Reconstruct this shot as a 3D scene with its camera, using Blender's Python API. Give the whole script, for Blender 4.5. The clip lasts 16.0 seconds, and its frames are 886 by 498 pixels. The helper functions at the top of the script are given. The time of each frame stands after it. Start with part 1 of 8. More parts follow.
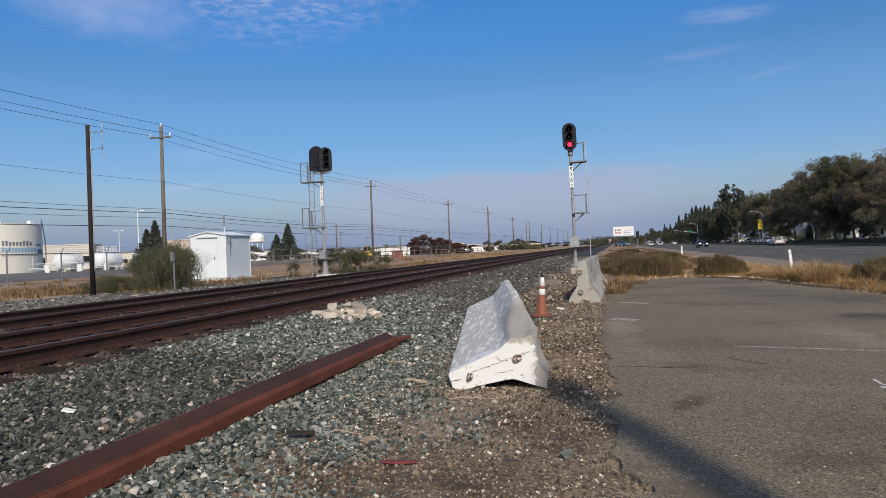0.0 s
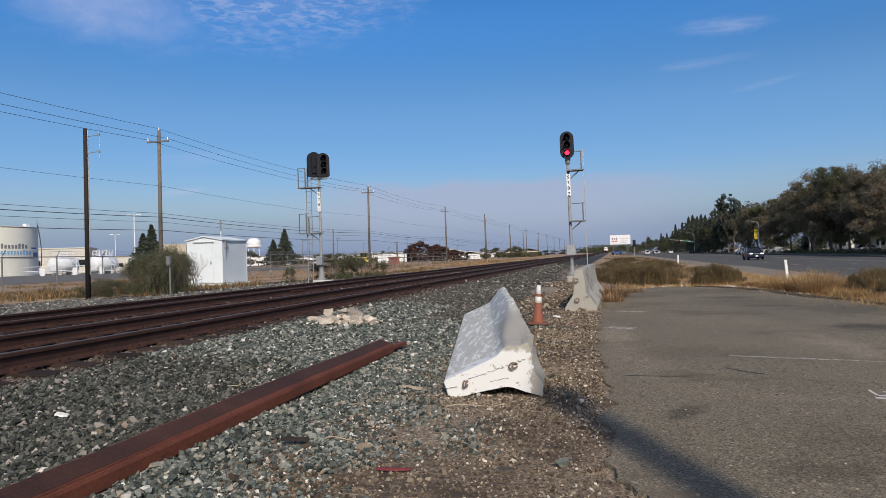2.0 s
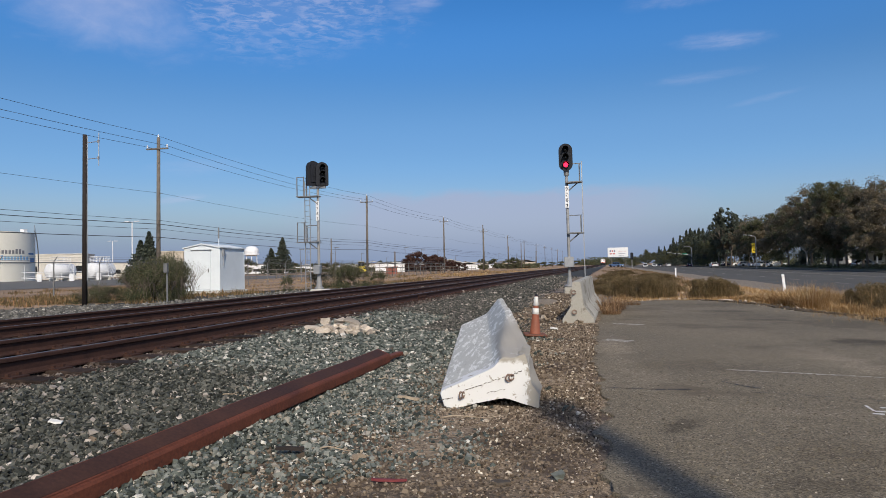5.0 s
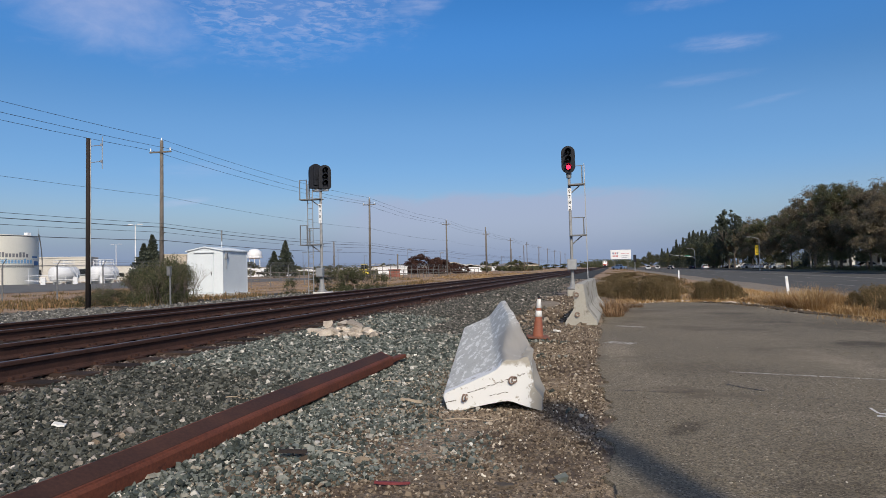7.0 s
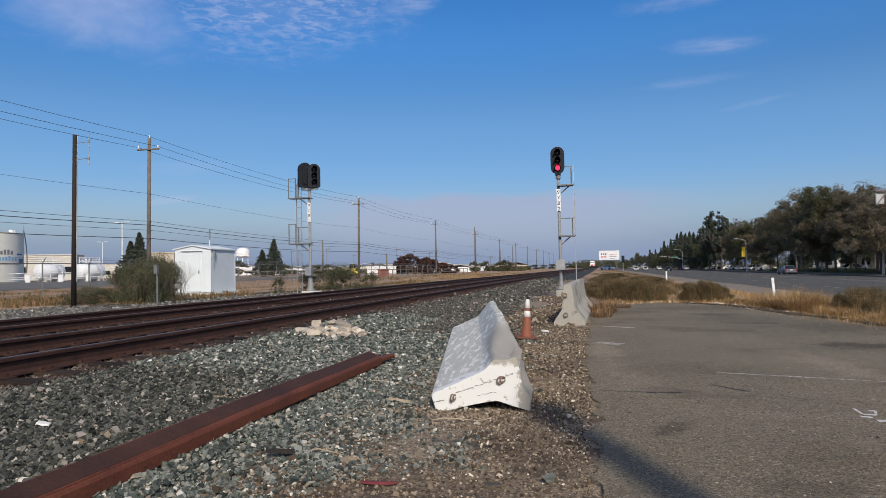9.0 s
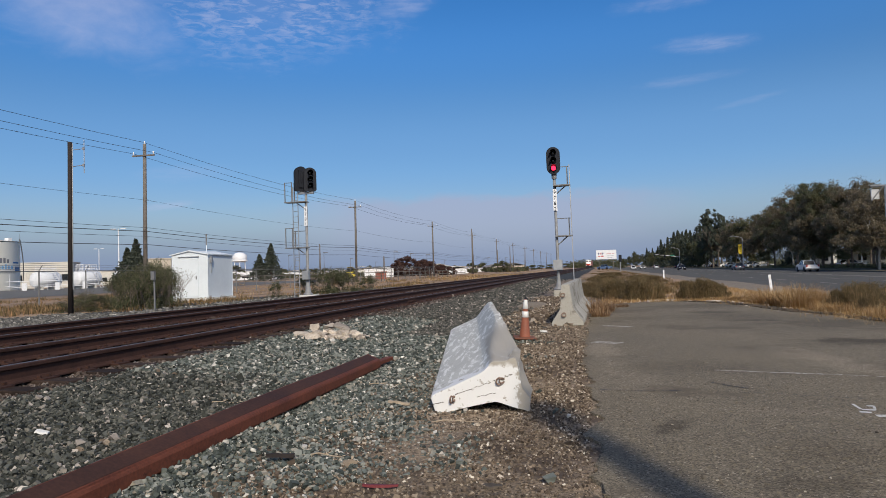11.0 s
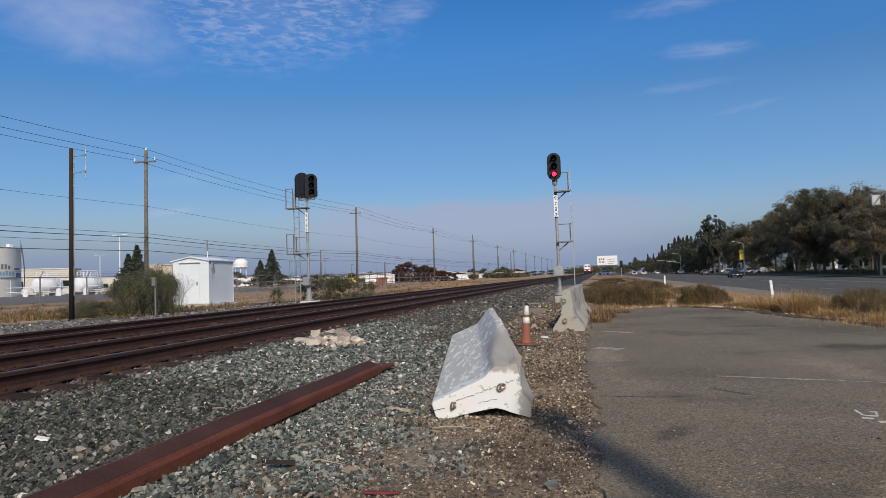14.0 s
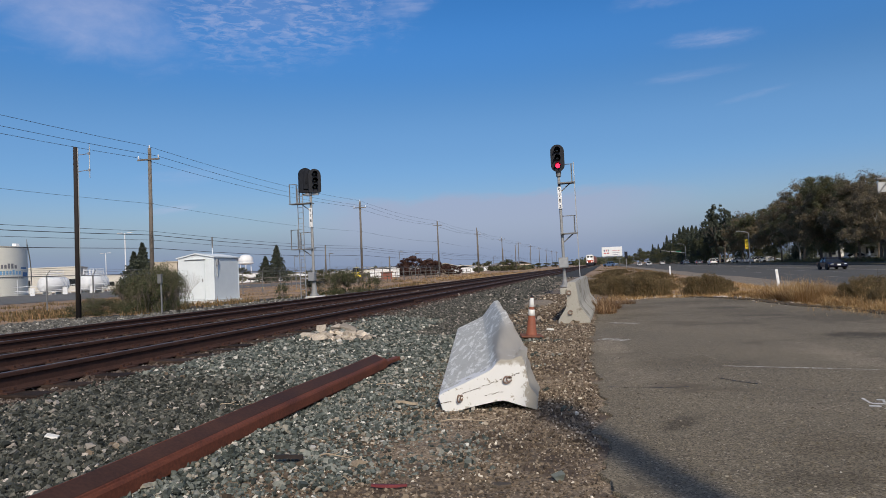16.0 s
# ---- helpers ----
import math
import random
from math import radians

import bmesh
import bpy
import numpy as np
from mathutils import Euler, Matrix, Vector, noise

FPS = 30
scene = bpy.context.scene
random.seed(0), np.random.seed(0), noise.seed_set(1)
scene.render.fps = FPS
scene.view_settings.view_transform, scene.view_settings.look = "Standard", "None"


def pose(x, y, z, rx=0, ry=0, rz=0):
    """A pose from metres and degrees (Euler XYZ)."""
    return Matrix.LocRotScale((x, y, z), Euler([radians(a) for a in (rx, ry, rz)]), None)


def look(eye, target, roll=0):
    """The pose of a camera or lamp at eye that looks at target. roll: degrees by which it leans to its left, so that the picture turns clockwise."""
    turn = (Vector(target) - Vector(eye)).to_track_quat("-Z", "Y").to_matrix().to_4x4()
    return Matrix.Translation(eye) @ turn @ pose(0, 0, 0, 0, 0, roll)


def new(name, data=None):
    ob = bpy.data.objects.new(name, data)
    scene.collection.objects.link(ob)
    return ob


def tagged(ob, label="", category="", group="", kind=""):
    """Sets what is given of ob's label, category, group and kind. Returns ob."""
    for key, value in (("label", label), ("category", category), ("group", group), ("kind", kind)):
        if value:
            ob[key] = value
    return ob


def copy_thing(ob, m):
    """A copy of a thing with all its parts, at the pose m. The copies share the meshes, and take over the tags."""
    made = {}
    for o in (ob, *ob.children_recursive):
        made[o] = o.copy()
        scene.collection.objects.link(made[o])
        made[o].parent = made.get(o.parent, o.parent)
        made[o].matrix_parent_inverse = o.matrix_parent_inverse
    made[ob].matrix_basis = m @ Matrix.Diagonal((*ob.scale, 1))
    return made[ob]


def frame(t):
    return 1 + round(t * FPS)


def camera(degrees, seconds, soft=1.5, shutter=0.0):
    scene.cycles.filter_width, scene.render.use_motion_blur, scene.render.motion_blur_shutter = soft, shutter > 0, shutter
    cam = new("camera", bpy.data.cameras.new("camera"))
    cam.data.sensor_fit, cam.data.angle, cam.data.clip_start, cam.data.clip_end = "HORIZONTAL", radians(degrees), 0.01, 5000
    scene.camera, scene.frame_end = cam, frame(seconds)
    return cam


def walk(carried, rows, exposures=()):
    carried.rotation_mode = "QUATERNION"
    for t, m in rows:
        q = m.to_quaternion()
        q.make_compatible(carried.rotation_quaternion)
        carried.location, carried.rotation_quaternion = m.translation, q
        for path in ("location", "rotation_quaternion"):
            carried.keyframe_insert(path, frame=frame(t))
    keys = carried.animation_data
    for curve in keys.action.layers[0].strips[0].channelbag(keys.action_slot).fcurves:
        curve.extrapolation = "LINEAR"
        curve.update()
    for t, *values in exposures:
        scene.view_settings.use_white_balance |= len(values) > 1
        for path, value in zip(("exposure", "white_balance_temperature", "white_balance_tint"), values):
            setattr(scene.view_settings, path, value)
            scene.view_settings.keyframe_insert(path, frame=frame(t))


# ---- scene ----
cam = camera(67.0, 16.0, 0.5)
PATH = [
    (0.0, pose(0, 0, 1.15, 90.068, 2.313, 13.950)),
    (0.5, pose(0, 0, 1.15, 89.822, 2.161, 13.540)),
    (1.0, pose(0, 0, 1.15, 90.443, 1.948, 13.481)),
    (1.5, pose(0, 0, 1.15, 90.669, 2.148, 13.606)),
    (2.0, pose(0, 0, 1.15, 90.646, 1.779, 13.671)),
    (2.5, pose(0, 0, 1.15, 90.786, 1.986, 13.263)),
    (3.0, pose(0, 0, 1.15, 90.781, 1.510, 13.281)),
    (3.5, pose(0, 0, 1.15, 91.016, 1.034, 13.508)),
    (4.0, pose(0, 0, 1.15, 91.233, 1.044, 13.435)),
    (6.5, pose(0, 0, 1.15, 91.744, 1.235, 13.625)),
    (7.0, pose(0, 0, 1.15, 91.753, 1.201, 13.714)),
    (7.5, pose(0, 0, 1.15, 92.576, 1.042, 14.038)),
    (8.0, pose(0, 0, 1.15, 92.270, 1.132, 14.100)),
    (8.5, pose(0, 0, 1.15, 91.879, 0.675, 13.048)),
    (9.0, pose(0, 0, 1.15, 91.719, 0.881, 12.770)),
    (11.5, pose(0, 0, 1.15, 91.930, 1.810, 12.565)),
    (12.0, pose(0, 0, 1.15, 92.443, 1.442, 12.556)),
    (12.5, pose(0, 0, 1.15, 92.413, 1.584, 12.452)),
    (13.0, pose(0, 0, 1.15, 92.619, 1.750, 12.290)),
    (13.5, pose(0, 0, 1.15, 92.407, 1.947, 12.433)),
    (14.0, pose(0, 0, 1.15, 92.378, 1.793, 12.635)),
    (14.5, pose(0, 0, 1.15, 92.098, 3.171, 12.058)),
    (15.0, pose(0, 0, 1.15, 92.070, 2.900, 12.347)),
    (15.5, pose(0, 0, 1.15, 91.351, 3.696, 12.255)),
    (16.0, pose(0, 0, 1.15, 91.830, 2.562, 13.043)),
]
walk(cam, PATH, [(0.0, 0.0), (9.0, -0.02), (12.0, -0.08), (16.0, -0.11)])

# ---- light ----
SUN_HEADING = 157.2   # degrees clockwise from the tracks' direction (+y)
SUN_HEIGHT = 36.0
SUN_WAY = Vector((math.sin(radians(SUN_HEADING)) * math.cos(radians(SUN_HEIGHT)), math.cos(radians(SUN_HEADING)) * math.cos(radians(SUN_HEIGHT)), math.sin(radians(SUN_HEIGHT))))

world = bpy.data.worlds.new("sky")
scene.world = world
world.use_nodes = True
wn, wl = world.node_tree.nodes, world.node_tree.links
wn.clear()
w_out = wn.new("ShaderNodeOutputWorld")
w_bg = wn.new("ShaderNodeBackground")
w_bg.inputs["Strength"].default_value = 0.10
w_sky = wn.new("ShaderNodeTexSky")
w_sky.sky_type = "NISHITA"
w_sky.sun_disc = False
w_sky.sun_elevation = radians(SUN_HEIGHT)
w_sky.sun_rotation = radians(SUN_HEADING)
w_sky.air_density = 1.0
w_sky.dust_density = 1.0
w_sky.ozone_density = 1.6


def w_math(op, a, b=None, clamp=False):
    n = wn.new("ShaderNodeMath")
    n.operation, n.use_clamp = op, clamp
    for k, v in ((0, a), (1, b)):
        if v is None:
            continue
        if isinstance(v, (int, float)):
            n.inputs[k].default_value = v
        else:
            wl.new(v, n.inputs[k])
    return n.outputs[0]


w_tc = wn.new("ShaderNodeTexCoord")
w_sep = wn.new("ShaderNodeSeparateXYZ")
wl.new(w_tc.outputs["Generated"], w_sep.inputs[0])
w_x, w_y, w_z = w_sep.outputs


def w_noise(scale, detail, rough, warp, stretch, turn=0.0):
    m = wn.new("ShaderNodeMapping")
    m.inputs["Scale"].default_value = stretch
    m.inputs["Rotation"].default_value = (0, 0, radians(turn))
    wl.new(w_comb.outputs[0], m.inputs[0])
    n = wn.new("ShaderNodeTexNoise")
    n.inputs["Scale"].default_value, n.inputs["Detail"].default_value = scale, detail
    n.inputs["Roughness"].default_value, n.inputs["Distortion"].default_value = rough, warp
    wl.new(m.outputs[0], n.inputs["Vector"])
    return n.outputs["Fac"]


def w_step(v, lo, hi):
    n = wn.new("ShaderNodeMapRange")
    n.interpolation_type = "SMOOTHSTEP"
    n.inputs["From Min"].default_value, n.inputs["From Max"].default_value = lo, hi
    wl.new(v, n.inputs["Value"])
    return n.outputs["Result"]


def w_patch(az, el, wide, high, tilt=0.0, ragged=0.5, grain=0.35, inner=0.35):
    """1 inside a ragged patch of the sky about a bearing and a height in degrees, fading to 0 at its rim."""
    du, dv = w_math("SUBTRACT", w_az, az), w_math("SUBTRACT", w_el, el)
    c, k = math.cos(radians(tilt)), math.sin(radians(tilt))
    a = w_math("DIVIDE", w_math("ADD", w_math("MULTIPLY", du, c), w_math("MULTIPLY", dv, k)), wide)
    b = w_math("DIVIDE", w_math("SUBTRACT", w_math("MULTIPLY", dv, c), w_math("MULTIPLY", du, k)), high)
    d = w_math("SQRT", w_math("ADD", w_math("MULTIPLY", a, a), w_math("MULTIPLY", b, b)))
    d = w_math("ADD", d, w_math("MULTIPLY", w_math("SUBTRACT", w_noise(grain, 6, 0.6, 0.5, (1, 1.8, 1)), 0.5), ragged * 2))
    return w_step(d, 1.0, inner)


# bearing and height of each direction of the sky, in degrees
w_az = w_math("MULTIPLY", w_math("ARCTAN2", w_x, w_y), 57.29578)
w_el = w_math("MULTIPLY", w_math("ARCSINE", w_z), 57.29578)
w_comb = wn.new("ShaderNodeCombineXYZ")
wl.new(w_az, w_comb.inputs[0]), wl.new(w_el, w_comb.inputs[1])

# a soft lilac sheet, a field of small ripples beside it, and thin streaks
w_sheet = w_math("MULTIPLY", w_patch(-41.0, 20.6, 9.6, 5.0, -14, 0.5, 0.22, 0.25), w_math("ADD", 0.12, w_math("MULTIPLY", w_noise(0.45, 6, 0.6, 0.3, (1.0, 1.8, 1), -25), 0.42)))
w_rip = w_math("MULTIPLY", w_step(w_noise(1.25, 5, 0.65, 0.5, (0.55, 2.0, 1), -18), 0.36, 0.66), w_step(w_noise(0.28, 3, 0.5, 0.2, (1, 1.2, 1)), 0.22, 0.55))
w_ripples = w_math("MULTIPLY", w_math("MULTIPLY", w_rip, w_patch(-26.0, 23.4, 14.5, 7.4, 6, 0.35, 0.3, 0.4)), 0.40)
w_veil = w_math("MULTIPLY", w_patch(-27.0, 23.0, 14.0, 6.0, 4, 0.5, 0.2, 0.1), 0.12)
w_fibre = w_step(w_noise(0.8, 5, 0.6, 0.4, (0.5, 3.0, 1), 4), 0.30, 0.70)
w_streaks = w_math("MULTIPLY", w_patch(9.7, 17.0, 4.6, 0.85, -3, 0.34, 0.6, 0.05), 0.28)
for az, el, wide, high, tilt, much in ((9.0, 20.9, 8.0, 1.1, 4, 0.20), (8.0, 14.5, 5.2, 0.55, 2, 0.13), (12.6, 12.4, 3.4, 0.35, 8, 0.12), (-34.9, 5.8, 2.7, 0.42, 7, 0.30), (-33.5, 8.4, 5.0, 0.9, 5, 0.10), (-15.2, 22.0, 3.4, 1.5, 10, 0.26)):
    w_streaks = w_math("MAXIMUM", w_streaks, w_math("MULTIPLY", w_patch(az, el, wide, high, tilt, 0.35, 0.55, 0.15), much))
w_streaks = w_math("MULTIPLY", w_streaks, w_math("ADD", 0.45, w_math("MULTIPLY", w_fibre, 0.75)))
w_cloud = w_math("MAXIMUM", w_math("MAXIMUM", w_sheet, w_math("MAXIMUM", w_veil, w_ripples)), w_streaks, True)
# the pale haze along the horizon and a grey bank with an uneven top standing in it
w_bank = w_math("MULTIPLY", w_step(w_el, 9.0, 0.8), 0.95)
w_rim = w_math("ADD", w_el, w_math("MULTIPLY", w_math("SUBTRACT", w_noise(0.16, 5, 0.55, 0.3, (1, 2.2, 1)), 0.5), 3.2))
w_shelf = w_math("MULTIPLY", w_math("MULTIPLY", w_step(w_rim, 6.7, 5.6), w_step(w_el, -1.0, 5.0)), w_patch(-9.5, 4.5, 19.0, 9.0, 0, 0.2, 0.15, 0.45))
w_hue = wn.new("ShaderNodeHueSaturation")
# whiter towards the sun
w_dot = wn.new("ShaderNodeVectorMath")
w_dot.operation = "DOT_PRODUCT"
w_dot.inputs[1].default_value = SUN_WAY
wl.new(w_tc.outputs["Generated"], w_dot.inputs[0])
wl.new(w_math("SUBTRACT", 1.45, w_math("MULTIPLY", w_step(w_dot.outputs["Value"], -0.25, 0.75), 0.6)), w_hue.inputs["Saturation"])
w_hue.inputs["Hue"].default_value = 0.509
wl.new(w_math("ADD", w_math("SUBTRACT", 1.16, w_math("MULTIPLY", w_math("MULTIPLY", w_step(w_el, 5.0, 10.5), w_step(w_el, 20.0, 13.0)), 0.13)), w_math("MULTIPLY", w_step(w_el, 12.0, 20.0), 0.17)), w_hue.inputs["Value"])
wl.new(w_sky.outputs[0], w_hue.inputs["Color"])


def w_blend(factor, below, colour):
    n = wn.new("ShaderNodeMix")
    n.data_type = "RGBA"
    wl.new(factor, n.inputs["Factor"]), wl.new(below, n.inputs[6])
    n.inputs[7].default_value = (*colour, 1)
    return n.outputs[2]


w_all = w_blend(w_math("MULTIPLY", w_math("MULTIPLY", w_step(w_el, 2.0, 8.0), w_step(w_el, 17.0, 10.0)), 0.55), w_hue.outputs[0], (1.72, 3.75, 7.2))
w_all = w_blend(w_bank, w_all, (2.33, 3.08, 4.75))
w_all = w_blend(w_math("MULTIPLY", w_shelf, 0.75), w_all, (3.9, 4.4, 6.1))
w_all = w_blend(w_cloud, w_all, (5.6, 5.9, 8.0))
wl.new(w_all, w_bg.inputs["Color"])
wl.new(w_bg.outputs[0], w_out.inputs[0])

sun = new("sun", bpy.data.lights.new("sun", "SUN"))
sun.data.energy, sun.data.angle, sun.data.color = 3.35, radians(1.2), (1.0, 0.89, 0.73)
sun.matrix_world = look(SUN_WAY * 60, (0, 0, 0))

# ---- materials ----
def surface(name, dark, light, rough=0.8, metal=0.0, scale=6.0, fine=60.0, bump=0.3, depth=0.004, spots=None, spot_scale=2.0, spot_at=0.62, space="Object", random_tone=0.0, spec=0.5, speck=0.0, speck_scale=120.0, grit=None, grit_scale=60.0, grit_at=0.9):
    """A weathered surface: two colours mixed at a coarse and a fine scale, optional stains, and fine relief."""
    m = bpy.data.materials.new(name)
    m.use_nodes = True
    n, l = m.node_tree.nodes, m.node_tree.links
    b = n["Principled BSDF"]
    b.inputs["Metallic"].default_value = metal
    b.inputs["Specular IOR Level"].default_value = spec
    tc = n.new("ShaderNodeTexCoord")
    vec = tc.outputs["Object"]
    if space == "World":
        vec = n.new("ShaderNodeNewGeometry").outputs["Position"]
    a = n.new("ShaderNodeTexNoise")
    a.inputs["Scale"].default_value, a.inputs["Detail"].default_value, a.inputs["Roughness"].default_value = scale, 6, 0.6
    f = n.new("ShaderNodeTexNoise")
    f.inputs["Scale"].default_value, f.inputs["Detail"].default_value, f.inputs["Roughness"].default_value = fine, 4, 0.65
    l.new(vec, a.inputs["Vector"]), l.new(vec, f.inputs["Vector"])
    mid = n.new("ShaderNodeMath")
    mid.operation = "MULTIPLY_ADD"
    mid.inputs[1].default_value = 0.45
    l.new(f.outputs["Fac"], mid.inputs[0])
    half = n.new("ShaderNodeMath")
    half.operation = "MULTIPLY"
    half.inputs[1].default_value = 0.55
    l.new(a.outputs["Fac"], half.inputs[0]), l.new(half.outputs[0], mid.inputs[2])
    r = n.new("ShaderNodeValToRGB")
    r.color_ramp.elements[0].position, r.color_ramp.elements[1].position = 0.32, 0.68
    r.color_ramp.elements[0].color, r.color_ramp.elements[1].color = (*dark, 1), (*light, 1)
    l.new(mid.outputs[0], r.inputs["Fac"])
    colour = r.outputs["Color"]
    if speck:
        vo = n.new("ShaderNodeTexVoronoi")
        vo.inputs["Scale"].default_value = speck_scale
        l.new(vec, vo.inputs["Vector"])
        sv = n.new("ShaderNodeSeparateColor")
        l.new(vo.outputs["Color"], sv.inputs[0])
        pw = n.new("ShaderNodeMapRange")
        pw.inputs["To Min"].default_value, pw.inputs["To Max"].default_value = 1 - speck, 1 + speck
        l.new(sv.outputs[0], pw.inputs["Value"])
        hs = n.new("ShaderNodeHueSaturation")
        l.new(pw.outputs["Result"], hs.inputs["Value"]), l.new(colour, hs.inputs["Color"])
        colour = hs.outputs["Color"]
    if grit:
        gv = n.new("ShaderNodeTexVoronoi")
        gv.inputs["Scale"].default_value = grit_scale
        l.new(vec, gv.inputs["Vector"])
        gs = n.new("ShaderNodeSeparateColor")
        l.new(gv.outputs["Color"], gs.inputs[0])
        gt = n.new("ShaderNodeMapRange")
        gt.inputs["From Min"].default_value, gt.inputs["From Max"].default_value = grit_at, grit_at + 0.05
        l.new(gs.outputs[1], gt.inputs["Value"])
        gx = n.new("ShaderNodeMix")
        gx.data_type = "RGBA"
        l.new(gt.outputs["Result"], gx.inputs["Factor"]), l.new(colour, gx.inputs[6])
        gx.inputs[7].default_value = (*grit, 1)
        colour = gx.outputs[2]
    if spots:
        s = n.new("ShaderNodeTexNoise")
        s.inputs["Scale"].default_value, s.inputs["Detail"].default_value = spot_scale, 8
        s.inputs["Roughness"].default_value = 0.7
        l.new(vec, s.inputs["Vector"])
        q = n.new("ShaderNodeMapRange")
        q.inputs["From Min"].default_value, q.inputs["From Max"].default_value = spot_at, spot_at + 0.07
        l.new(s.outputs["Fac"], q.inputs["Value"])
        x = n.new("ShaderNodeMix")
        x.data_type = "RGBA"
        l.new(q.outputs["Result"], x.inputs["Factor"]), l.new(colour, x.inputs[6])
        x.inputs[7].default_value = (*spots, 1)
        colour = x.outputs[2]
    if random_tone:
        o = n.new("ShaderNodeObjectInfo")
        v = n.new("ShaderNodeMapRange")
        v.inputs["To Min"].default_value, v.inputs["To Max"].default_value = 1 - random_tone, 1 + random_tone
        l.new(o.outputs["Random"], v.inputs["Value"])
        h = n.new("ShaderNodeHueSaturation")
        l.new(v.outputs["Result"], h.inputs["Value"]), l.new(colour, h.inputs["Color"])
        colour = h.outputs["Color"]
    l.new(colour, b.inputs["Base Color"])
    rr = n.new("ShaderNodeMapRange")
    rr.inputs["To Min"].default_value, rr.inputs["To Max"].default_value = max(rough - 0.12, 0.03), min(rough + 0.12, 1)
    l.new(a.outputs["Fac"], rr.inputs["Value"]), l.new(rr.outputs["Result"], b.inputs["Roughness"])
    if bump:
        u = n.new("ShaderNodeBump")
        u.inputs["Strength"].default_value, u.inputs["Distance"].default_value = bump, depth
        l.new(mid.outputs[0], u.inputs["Height"]), l.new(u.outputs[0], b.inputs["Normal"])
    return m


def islands(name, stops, rough=0.85, scale=30.0, spec=0.3, fine=0.35, translucent=0.0):
    """A colour of its own for every loose piece of a mesh (stones, leaves, blades)."""
    m = bpy.data.materials.new(name)
    m.use_nodes = True
    n, l = m.node_tree.nodes, m.node_tree.links
    b = n["Principled BSDF"]
    b.inputs["Roughness"].default_value = rough
    b.inputs["Specular IOR Level"].default_value = spec
    g = n.new("ShaderNodeNewGeometry")
    r = n.new("ShaderNodeValToRGB")
    e = r.color_ramp.elements
    while len(e) < len(stops):
        e.new(0.5)
    for k, (at, c) in enumerate(stops):
        e[k].position, e[k].color = at, (*c, 1)
    l.new(g.outputs["Random Per Island"], r.inputs["Fac"])
    t = n.new("ShaderNodeTexNoise")
    t.inputs["Scale"].default_value, t.inputs["Detail"].default_value = scale, 3
    l.new(g.outputs["Position"], t.inputs["Vector"])
    v = n.new("ShaderNodeMapRange")
    v.inputs["To Min"].default_value, v.inputs["To Max"].default_value = 1 - fine, 1 + fine
    l.new(t.outputs["Fac"], v.inputs["Value"])
    h = n.new("ShaderNodeHueSaturation")
    l.new(v.outputs["Result"], h.inputs["Value"]), l.new(r.outputs["Color"], h.inputs["Color"])
    l.new(h.outputs["Color"], b.inputs["Base Color"])
    if translucent:
        tr = n.new("ShaderNodeBsdfTranslucent")
        mx = n.new("ShaderNodeMixShader")
        mx.inputs[0].default_value = translucent
        l.new(h.outputs["Color"], tr.inputs["Color"])
        l.new(b.outputs[0], mx.inputs[1]), l.new(tr.outputs[0], mx.inputs[2])
        l.new(mx.outputs[0], n["Material Output"].inputs["Surface"])
    return m


def glow(name, colour, strength):
    m = bpy.data.materials.new(name)
    m.use_nodes = True
    b = m.node_tree.nodes["Principled BSDF"]
    b.inputs["Base Color"].default_value = (*colour, 1)
    b.inputs["Emission Color"].default_value = (*colour, 1)
    b.inputs["Emission Strength"].default_value = strength
    return m


# bed under the stones, coloured near black to paint the shade in their gaps
M_BALLAST = surface("shade_dark_ballast", (0.012, 0.012, 0.010), (0.042, 0.043, 0.038), 0.95, scale=9, fine=70, bump=1.0, depth=0.02, space="World", spots=(0.05, 0.038, 0.03), spot_scale=1.2, spot_at=0.56, speck=0.6, speck_scale=26)
M_VERGE = surface("gravelly_soil", (0.12, 0.0862, 0.0572), (0.325, 0.249, 0.167), 0.95, scale=2.2, fine=80, bump=1.0, depth=0.014, space="World", spots=(0.0935, 0.065, 0.044), spot_scale=0.9, spot_at=0.5, speck=0.6, speck_scale=70, grit=(0.456, 0.37, 0.27), grit_scale=85, grit_at=0.93)
M_SOIL = surface("dry_soil", (0.21, 0.132, 0.078), (0.386, 0.268, 0.164), 0.95, scale=0.35, fine=14, bump=0.8, depth=0.03, space="World", spots=(0.16, 0.104, 0.0585), spot_scale=0.22, spot_at=0.55)
M_STONE = islands("crushed_stone", [(0.0, (0.026, 0.031, 0.027)), (0.30, (0.068, 0.082, 0.074)), (0.60, (0.135, 0.152, 0.138)), (0.84, (0.24, 0.252, 0.228)), (0.94, (0.29, 0.255, 0.205)), (0.975, (0.50, 0.48, 0.44)), (1.0, (0.72, 0.70, 0.64))], 0.85, 60)
M_PALESTONE = islands("pale_gravel", [(0.0, (0.06, 0.06, 0.056)), (0.5, (0.115, 0.112, 0.104)), (0.9, (0.21, 0.20, 0.18)), (1.0, (0.42, 0.40, 0.36))], 0.9, 60)
M_DARKSTONE = islands("oily_dark_stone", [(0.0, (0.0156, 0.0176, 0.0144)), (0.4, (0.0478, 0.0519, 0.0451)), (0.75, (0.102, 0.106, 0.0931)), (0.94, (0.177, 0.167, 0.144)), (0.985, (0.374, 0.333, 0.298)), (1.0, (0.645, 0.588, 0.528))], 0.85, 60)
